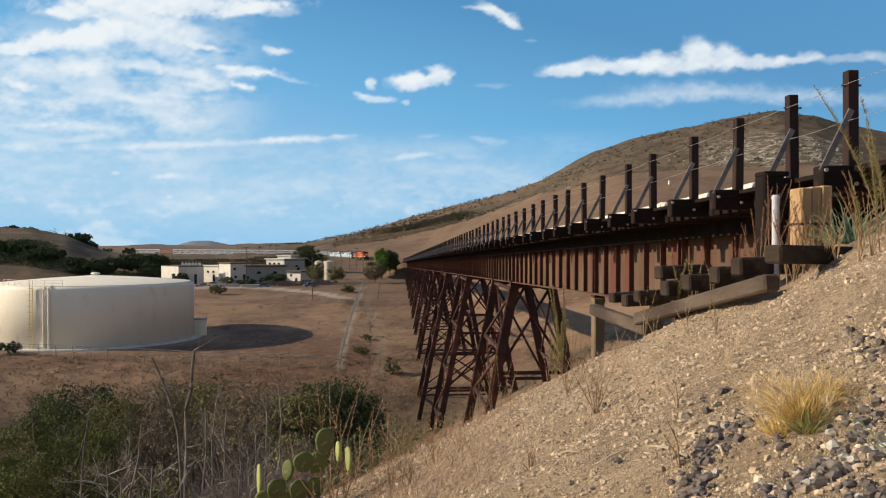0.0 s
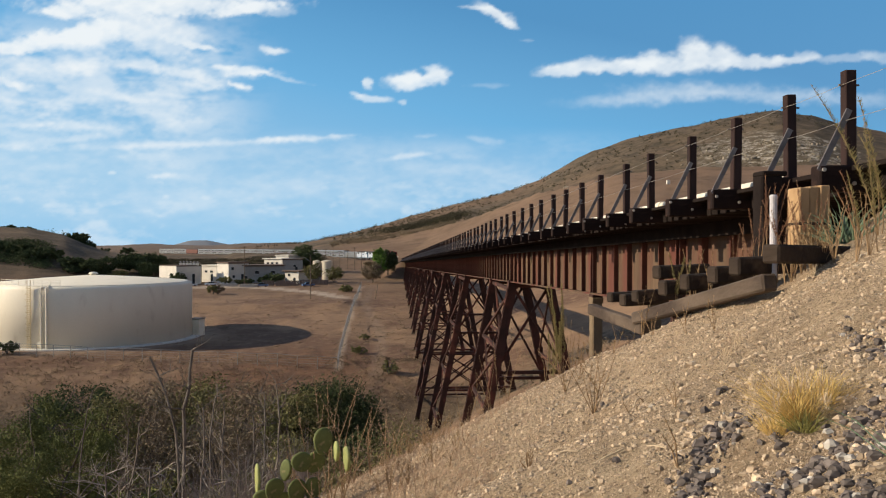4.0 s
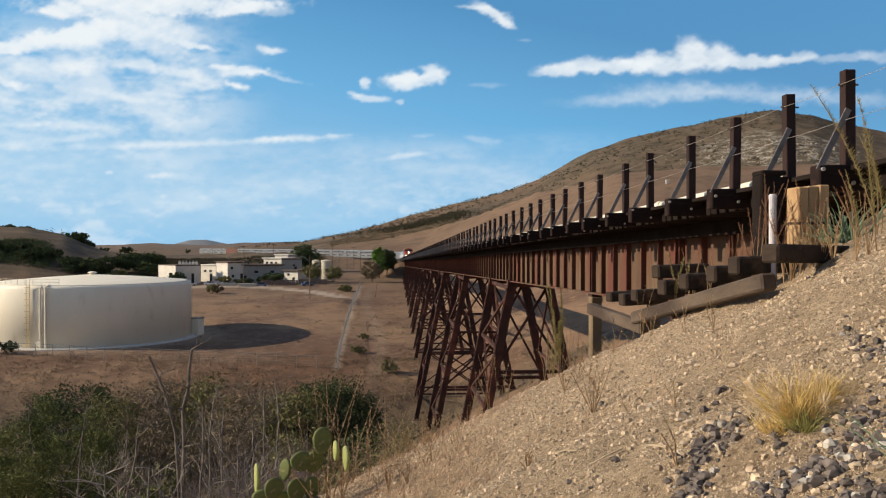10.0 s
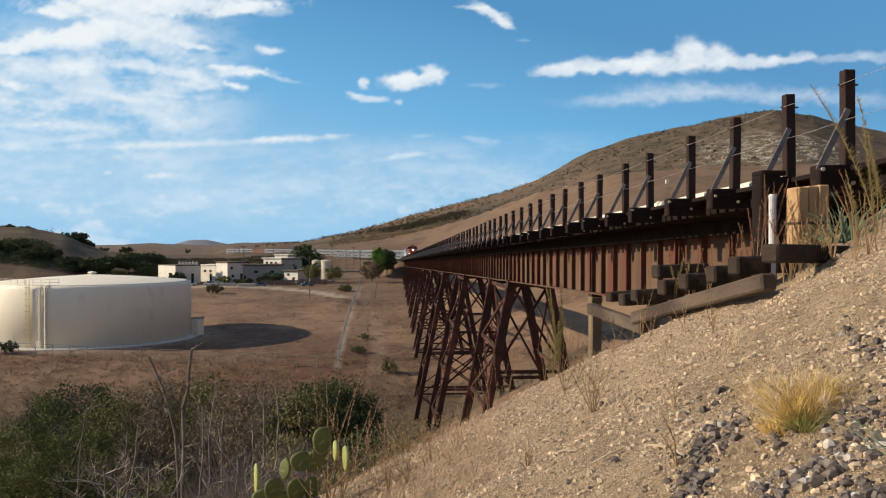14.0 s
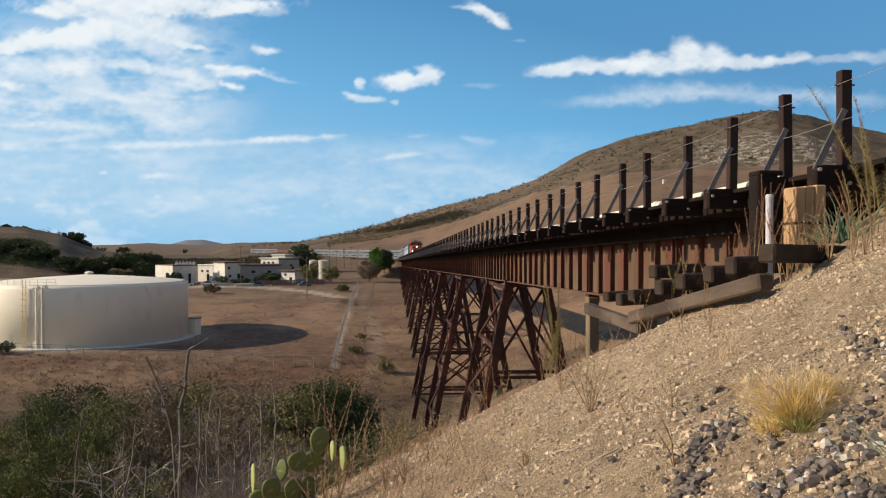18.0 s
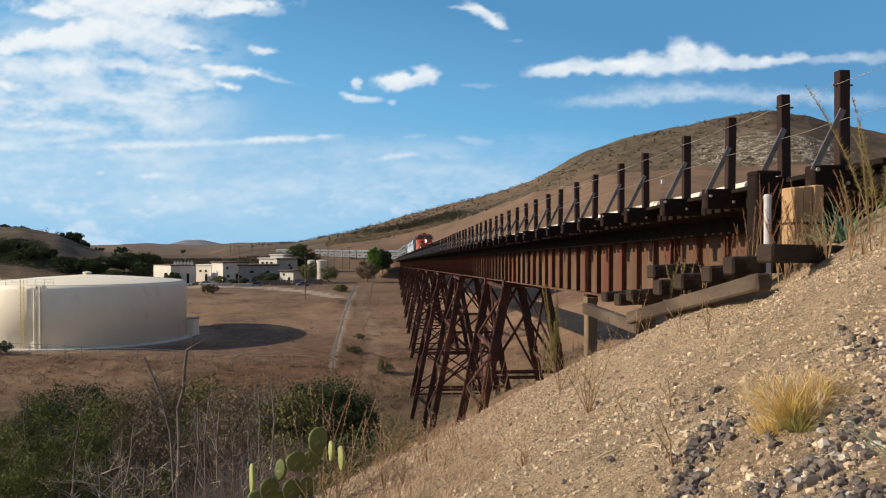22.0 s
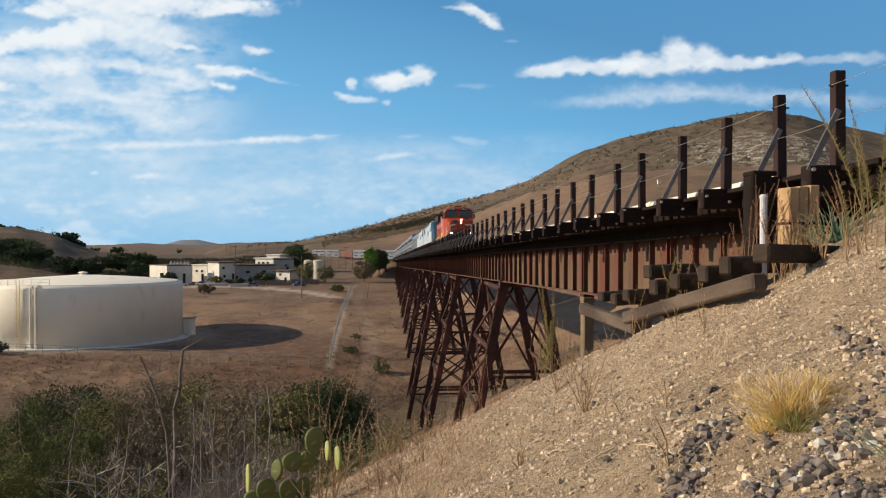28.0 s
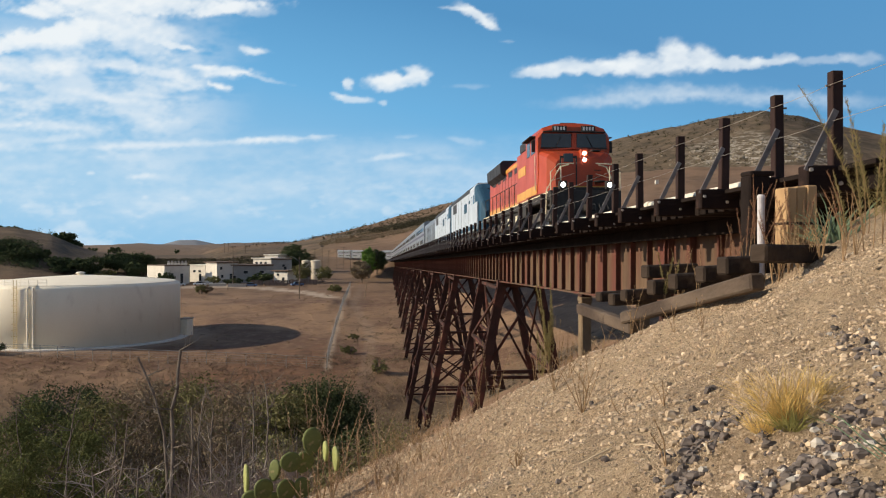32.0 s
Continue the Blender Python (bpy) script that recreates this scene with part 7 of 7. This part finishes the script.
tuft("yucca_plant", *spot(715, 8.4), 70, 0.55, 0.4, 0.022, M_YUCCA, "blue-green spiky yucca beside the trestle's end", "plant")


def weed(x, y, high, stems, label, leafy_part=0.5, material=None, wide=0.25, r=0.004):
    """A tall dry weed: several thin stems with short twigs and seed leaves."""
    z = ground_z(x, y)
    t = thing("dry_weed", Matrix.Translation((x, y, z)), label, "weed", "tall weeds")
    leaves = Geo()
    for _ in range(stems):
        e = Vector((rngf.gauss(0, wide), rngf.gauss(0, wide), high * rngf.uniform(0.6, 1.05)))
        m = Vector((e.x * 0.3 + rngf.gauss(0, 0.03), e.y * 0.3 + rngf.gauss(0, 0.03), e.z * 0.5))
        part("stem", Geo().tube([(0, 0, -0.02), m, e], [r, r * 0.8, r * 0.35], 5), M_WEED, t)
        for k in range(int((190 if material is M_WEEDGREEN else 30) * high)):
            s = rngf.uniform(1 - leafy_part, 1.0)
            p = m * (s / 0.5) if s < 0.5 else m + (e - m) * ((s - 0.5) / 0.5)
            a = rngf.uniform(0, 6.28)
            ln = rngf.uniform(0.015, 0.05) * (1.4 - s * 0.7) * (0.7 + high * 0.4)
            leaves.blade(p, p + Vector((math.cos(a) * ln * 0.7, math.sin(a) * ln * 0.7, ln * rngf.uniform(0.3, 0.9))), 0.007)
    part("foliage", leaves, material or M_WEED, t)


def plume(b, d, high, lean, material, label, wide=0.05, full=0.7, stems=1, dense=420):
    """A tall weed whose stems carry feathery seed plumes; lean is metres to the right at the tip."""
    x, y = spot(b, d)
    t = thing("plumed_weed", Matrix.Translation((x, y, ground_z(x, y))), label, "weed", "tall weeds")
    for _ in range(stems):
        h, e = high * rngf.uniform(0.75, 1.05), lean + rngf.gauss(0, 0.1 * high)
        back, sag = rngf.gauss(0, 0.12 * high), rngf.uniform(1.2, 2.0)
        pts = [Vector((e * (k / 8) ** sag, back * k / 8, h * k / 8 - 0.02)) for k in range(9)]
        stem = part("stem", Geo().tube(pts, [0.0055 - 0.0005 * k for k in range(9)], 5), M_WEED, t)
        g = Geo()
        for _ in range(int(dense * h * full)):
            q = 1 - full * rngf.random() ** 0.8
            k = min(int(q * 8), 7)
            p = pts[k] + (pts[k + 1] - pts[k]) * (q * 8 - k)
            a, ln = rngf.uniform(0, 6.28), rngf.uniform(0.4, 1.2) * wide * (1.25 - 0.75 * q)
            g.blade(p, p + Vector((math.cos(a) * ln, math.sin(a) * ln, ln * rngf.uniform(0.4, 1.5))), 0.005)
        tagged(part("seed_plume", g, material, stem), kind="stuff")


TALL = "tall half-dry weed with feathery plumes beside the trestle's end"
RED = "tall red-brown dried weed beside the trestle's end"
for b, d, high, lean, wide, stems in ((768, 7.8, 1.42, -0.36, 0.055, 2), (775, 7.7, 1.2, -0.3, 0.045, 1), (768, 6.9, 1.25, -0.03, 0.05, 1), (784, 6.8, 1.35, 0.0, 0.055, 1), (740, 7.6, 0.7, -0.1, 0.04, 2), (800, 6.7, 1.3, 0.05, 0.055, 2)):
    plume(b, d, high, lean, M_WEEDGREEN, TALL, wide, 0.72, stems, 330)
for b, d, high, lean, stems in ((560, 8.6, 1.15, 0.22, 3), (572, 8.4, 1.2, 0.18, 3), (552, 8.8, 0.85, -0.1, 3), (590, 8.3, 1.1, 0.06, 3), (604, 8.1, 0.95, -0.05, 3), (622, 8.0, 0.8, 0.1, 3), (640, 7.9, 0.9, -0.1, 4),
                                (655, 7.9, 0.7, 0.05, 3), (530, 8.9, 0.8, 0.05, 2), (512, 9.0, 0.75, -0.05, 2), (735, 7.4, 0.75, -0.15, 3)):
    plume(b, d, high, lean, M_REDWEED, RED, 0.035, 0.5, stems, 260)
for b, d, high, stems, m in ((632, 7.9, 0.55, 9, M_STRAWWEED), (650, 7.8, 0.5, 9, M_STRAWWEED), (668, 7.7, 0.45, 9, M_STRAWWEED), (615, 8.0, 0.5, 8, M_STRAWWEED), (730, 6.9, 0.6, 5, M_WEED), (690, 7.5, 0.6, 6, M_STRAWWEED), (752, 7.0, 0.6, 6, M_WEED)):
    weed(*spot(b, d), high, stems, "clump of dry weeds at the foot of a tan timber", 0.6, m, 0.1)
for b, d, high, stems, m in ((190, 12.2, 1.5, 5, M_WEEDGREEN), (206, 12.0, 1.7, 6, M_WEEDGREEN), (222, 12.4, 1.2, 5, M_WEED), (240, 12.0, 1.0, 4, M_WEED), (272, 12, 0.9, 4, M_WEED), (350, 10.4, 0.9, 3, M_WEED), (412, 9.9, 0.95, 4, M_WEEDGREEN),
                             (440, 9.6, 0.8, 4, M_WEED), (470, 9.2, 0.7, 3, M_WEED), (105, 13, 1.4, 5, M_WEED), (85, 13, 1.3, 5, M_WEED), (60, 13, 1.2, 5, M_WEED), (40, 13, 1.0, 5, M_WEED)):
    weed(*spot(b, d), high, stems, "tall dry weed on the crest of the slope", 0.55, m, 0.14)
for b, p, high, stems in ((266, 290, 0.45, 9), (215, 255, 0.4, 6), (180, 245, 0.5, 3), (30, 290, 0.3, 4), (430, 155, 0.3, 3), (300, 190, 0.35, 3), (370, 160, 0.3, 3), (130, 250, 0.3, 4), (330, 170, 0.3, 2), (410, 300, 0.15, 3), (415, 400, 0.22, 2), (150, 395, 0.12, 9),
                          (480, 150, 0.35, 3), (240, 240, 0.25, 4), (330, 300, 0.2, 2)):
    weed(*on_slope(b, p), high, stems, "small dry weed on the sandy slope", 0.7, M_WEED, high * 0.25, 0.004)

# small dry tussocks and weeds over the lower slope
for _ in range(46):
    d = rngf.uniform(6.0, 13.5)
    b = rngf.uniform(-150, 20) + 9 * (d - 6)
    x, y = spot(b, d)
    weed(x, y, rngf.uniform(0.14, 0.42), rngf.randrange(4, 8), "small dry tussock on the lower slope", 0.8, rngf.choice((M_DRYGRASS, M_WEED, M_STRAWWEED)), 0.06, 0.003)

# dry grass on the lower slope
pts = []
for _ in range(11000):
    k = rngf.random()
    d = rngf.uniform(5.5, 14)
    b = -160 + 260 * rngf.random() ** 1.3 + rngf.gauss(0, 35)
    pts.append(spot(b, d))
for _ in range(700):
    pts.append(spot(rngf.uniform(40, 520), rngf.uniform(5, 13)))
g = Geo()
for (x, y), z in zip(pts, scatter_heights(pts)):
    ln = rngf.uniform(0.025, 0.1)
    a, flat = rngf.uniform(0, 6.28), rngf.uniform(0.3, 1.3)
    g.blade((x, y, z - 0.01), (x + math.cos(a) * ln * flat, y + math.sin(a) * ln * flat, z + ln * rngf.uniform(0.4, 1.0)), 0.005, ln * 0.12)
stuff("dry_grass", g, M_DRYGRASS, "short dry reddish grass on the lower slope", "grass")
for _ in range(7):
    b, p = rngf.uniform(100, 560), rngf.uniform(200, 420)
    x, y = on_slope(b, p)
    z = ground_z(x, y)
    a, ln = rngf.uniform(0, 3.14), rngf.uniform(0.1, 0.25)
    t = thing("dead_stick", Matrix.Translation((x, y, z + 0.012)) @ Matrix.Rotation(a, 4, "Z") @ Matrix.Rotation(-0.45 * math.cos(a), 4, "Y"), "bleached dry stick lying on the slope", "stick", "sticks on the slope")
    part("stick", Geo().tube([(-ln / 2, 0, 0), (0, 0.02, 0.01), (ln / 2, 0, 0)], [0.006, 0.005, 0.003], 5), M_DEADSTICK, t)


# prickly pear
def build_cactus():
    d0 = 8.0
    x0, y0 = spot(-225, d0)
    z0 = ground_z(x0, y0)
    t = thing("prickly_pear", Matrix.Translation((x0, y0, z0)), "prickly pear cactus with flat green pads below the slope", "cactus")
    # bearing, drop of the pad's middle, half width and half height over FOCAL, turn about z, lean, depth
    pads = ((-214, 346, 17, 25, 14, 4, 0.0), (-190, 350, 7, 18, -75, 8, -0.3), (-172, 357, 8, 21, -72, -8, -0.42), (-252, 378, 18, 18, 16, -20, -0.1), (-228, 388, 17, 20, 20, 28, 0.1),
            (-280, 400, 14, 22, -45, 24, 0.05), (-300, 426, 17, 20, 20, 15, -0.1), (-330, 420, 8, 30, -72, -4, 0.1), (-260, 434, 17, 22, 25, 0, 0.0),
            (-232, 436, 16, 22, 24, 0, 0.1), (-322, 452, 18, 20, 5, 20, 0.0), (-284, 462, 20, 24, 15, 0, 0.05), (-246, 474, 22, 28, 0, 0, 0.0),
            (-228, 510, 22, 30, 20, 0, 0.05))
    for b, p, hw, hh, turn, lean, off in pads:
        x, y = spot(b, d0 + off)
        w, h = hw / FOCAL * d0 * (1 if abs(turn) < 50 else 2.0), hh / FOCAL * d0
        g = Geo()
        n, rings = 18, []
        for k in range(n):
            a = 2 * math.pi * k / n
            egg = 1 + 0.16 * math.sin(a)
            rings.append((math.cos(a) * w * egg, math.sin(a) * h))
        v = [(0, -0.016, 0)]
        for k, deep in ((0.78, -0.017), (0.94, -0.013), (1.0, 0), (0.94, 0.013), (0.78, 0.017)):
            v += [(px * k, deep, pz * k) for px, pz in rings]
        v.append((0, 0.016, 0))
        f = [(0, 1 + k, 1 + (k + 1) % n) for k in range(n)]
        for q in range(4):
            f += [(1 + q * n + k, 1 + (q + 1) * n + k, 1 + (q + 1) * n + (k + 1) % n, 1 + q * n + (k + 1) % n) for k in range(n)]
        f += [(1 + 5 * n, 1 + 4 * n + (k + 1) % n, 1 + 4 * n + k) for k in range(n)]
        g.add(v, f)
        for k in range(26):
            a, q = rngf.uniform(0, 6.28), rngf.random() ** 0.5 * 0.92
            e = Vector((math.cos(a) * q * w, rngf.choice((-0.021, 0.021)) * (1.05 - 0.5 * q * q), math.sin(a) * q * h))
            g.blade(e, e + Vector((rngf.gauss(0, 0.006), math.copysign(0.014, e.y), rngf.gauss(0, 0.006))), 0.003)
        # pads turned edge-on take the skin with sunlight painted in
        lit_pad = abs(turn) > 50
        ob = part("pad", g.mesh("pad", True), M_LITPAD if lit_pad else M_CACTUS, t, "pale yellow-green pad, painted as sunlit" if lit_pad else "")
        ob.matrix_basis = Matrix.Translation((x - x0, y - y0, level(p, d0) - z0)) @ Matrix.Rotation(radians(turn), 4, "Z") @ Matrix.Rotation(radians(lean), 4, "Y")
    part("stem", Geo().tube([(0.0, 0, -0.1), (0.02, 0, 0.05), (0.0, 0, 0.15)], [0.07, 0.06, 0.04], 10), M_BARK, t)


build_cactus()
for b, d, high in ((-215, 7.7, 0.3), (-200, 7.8, 0.3), (-185, 7.8, 0.25), (-175, 8.0, 0.3), (-232, 8.3, 0.7), (-205, 8.4, 0.95), (-180, 8.6, 0.8), (-160, 8.8, 0.6), (-130, 9.0, 0.5), (-262, 8.2, 0.5), (-100, 9.5, 0.5)):
    weed(*spot(b, d), high + 0.35, 4, "dry weed round the prickly pear", 0.6, M_DRYGRASS, 0.2, 0.005)


# ---- timbers at the trestle's near end ----
def timber(name, p, q, w, h, material, label, group="", cat="timber"):
    """One squared timber with cut edges from p to q."""
    p, q = Vector(p), Vector(q)
    d = q - p
    t = thing(name, Matrix.Translation((p + q) / 2) @ d.to_track_quat("Y", "Z").to_matrix().to_4x4(), label, cat, group)
    part("beam", Geo().cbox((0, 0, 0), (w, d.length, h), 0.02), material, t)
    for k in range(2):
        s = rngf.uniform(-0.4, 0.4) * d.length
        part("bolt", Geo().tube([(-w / 2 - 0.012, s, 0), (-w / 2 + 0.02, s, 0)], 0.025, 8), M_GREYSTEEL, t)
    return t


def eye(x, y, h):
    return (x, y, EYE + h)


G = "retaining timbers"
timber("retaining_timber", eye(3.38, 7.05, -0.07), eye(5.3, 8.3, -0.1), 0.17, 0.17, M_DARKWOOD, "dark squared timber half sunk in the slope", G)
timber("retaining_timber", eye(3.36, 10.9, -0.98), eye(3.5, 7.3, -0.33), 0.15, 0.16, M_OLDWOOD, "weathered grey-brown squared timber lying on the slope", G)
timber("retaining_timber", eye(3.3, 13.1, -1.02), eye(3.42, 10.7, -1.1), 0.15, 0.17, M_OLDWOOD, "weathered grey-brown squared timber lying on the slope", G)
for b, p, d, deep in ((524, 38, 8.2, 0.24), (484, 53, 8.8, 0.24), (434, 66, 9.4, 0.24), (395, 76, 9.9, 0.24), (384, 48, 10.4, 0.22), (323, 97, 12.3, 0.24), (345, 90, 11.9, 0.22), (300, 92, 12.8, 0.2)):
    x, y = spot(b, d)
    z = level(p, d)
    timber("crib_timber", (x - 0.07, y, z + 0.01), (x + 0.7, y + 0.25, z + 0.03), 0.165, deep * 0.76, M_DARKWOOD, "dark end of a crib timber under the trestle", "crib timbers")
x, y = spot(645, 8.9)
t = thing("bulkhead_post", Matrix.Translation((x, y, EYE - 0.1)), "thick sun-bleached tan timber post", "post")
for k in range(3):
    part("stave", Geo().cbox((-0.115 + 0.115 * k, 0.01 * (k % 2), 0.36 + 0.012 * (k - 1)), (0.112, 0.27, 0.76), 0.012), M_TANWOOD, t)
part("strap", Geo().cbox((0, 0, 0.34), (0.352, 0.282, 0.03), 0.006), M_DARKWOOD, t)
x, y = spot(572, 9.7)
t = thing("bulkhead_post", Matrix.Translation((x, y, EYE - 0.3)), "dark creosoted upright timber", "post")
part("post_body", Geo().cbox((0, 0, 0.56), (0.25, 0.25, 1.14), 0.02), M_CREO, t)
part("cap", Geo().cbox((0.03, 0, 1.15), (0.3, 0.28, 0.06), 0.015), M_CREO, t)
x, y = spot(583, 8.3)
t = thing("marker_post", Matrix.Translation((x, y, EYE - 0.12)), "white round marker post", "post")
part("tube", Geo().tube([(0, 0, -0.2), (0, 0, 0.6)], 0.036, 12), M_WHITEPOST, t)
part("cap", Geo().lathe([(0.039, 0.6), (0.039, 0.625), (0.026, 0.64)], 12), M_WHITEPOST, t)
# back wall of the abutment
t = thing("abutment_wall", Matrix.Translation((TRACK_X, 12.9, EYE)), "dark plank bulkhead closing the end of the trestle", "wall")
for k in range(9):
    part("plank", Geo().cbox((0, 0, 0.62 - 0.3 * k), (4.6, 0.12, 0.29), 0.012), M_CREO, t)


def train_p(t):
    """How far along the track the head of the train is at t seconds."""
    ts, ps = (0, 6, 13, 20, 23, 25, 28, 30, 31, 32), (459, 378, 284, 190, 150, 124, 86, 60, 47, 34.2)
    return float(np.interp(t, ts, ps)) - 2.5


def motions():
    for ob, back, z in TRAIN:
        rows = []
        for k in range(33):
            t = float(k)
            # smooth the stretches of speed into one another
            p = sum(train_p(min(max(t + s, 0), 32)) + 13.5 * (max(-(t + s), 0)) - 13.0 * max(t + s - 32, 0) for s in (-1, -0.5, 0, 0.5, 1)) / 5 + back
            a, b = track(p - 7), track(p + 7)
            x, y = (a[0] + b[0]) / 2, (a[1] + b[1]) / 2
            zz = (a[2] + b[2]) / 2
            turn = math.atan2(-(b[0] - a[0]), b[1] - a[1])
            pitch = math.atan2(b[2] - a[2], 14)
            rows.append((t, pose(x, y, EYE + zz + z, math.degrees(pitch), 0, math.degrees(turn))))
        walk(ob, rows)
    cz, ax = EYE, radians(YAW)
    rows = []
    for t in (0.0, 8.0, 16.0, 24.0, 32.0):
        shift = -(t - 13.0) * 0.00038 * CLOUD_FAR
        rows.append((t, pose(math.sin(ax) * CLOUD_FAR + shift * math.cos(ax), math.cos(ax) * CLOUD_FAR - shift * math.sin(ax), cz - (t - 13) * 0.00005 * CLOUD_FAR, 0, 0, -YAW)))
    walk(clouds, rows)


motions()
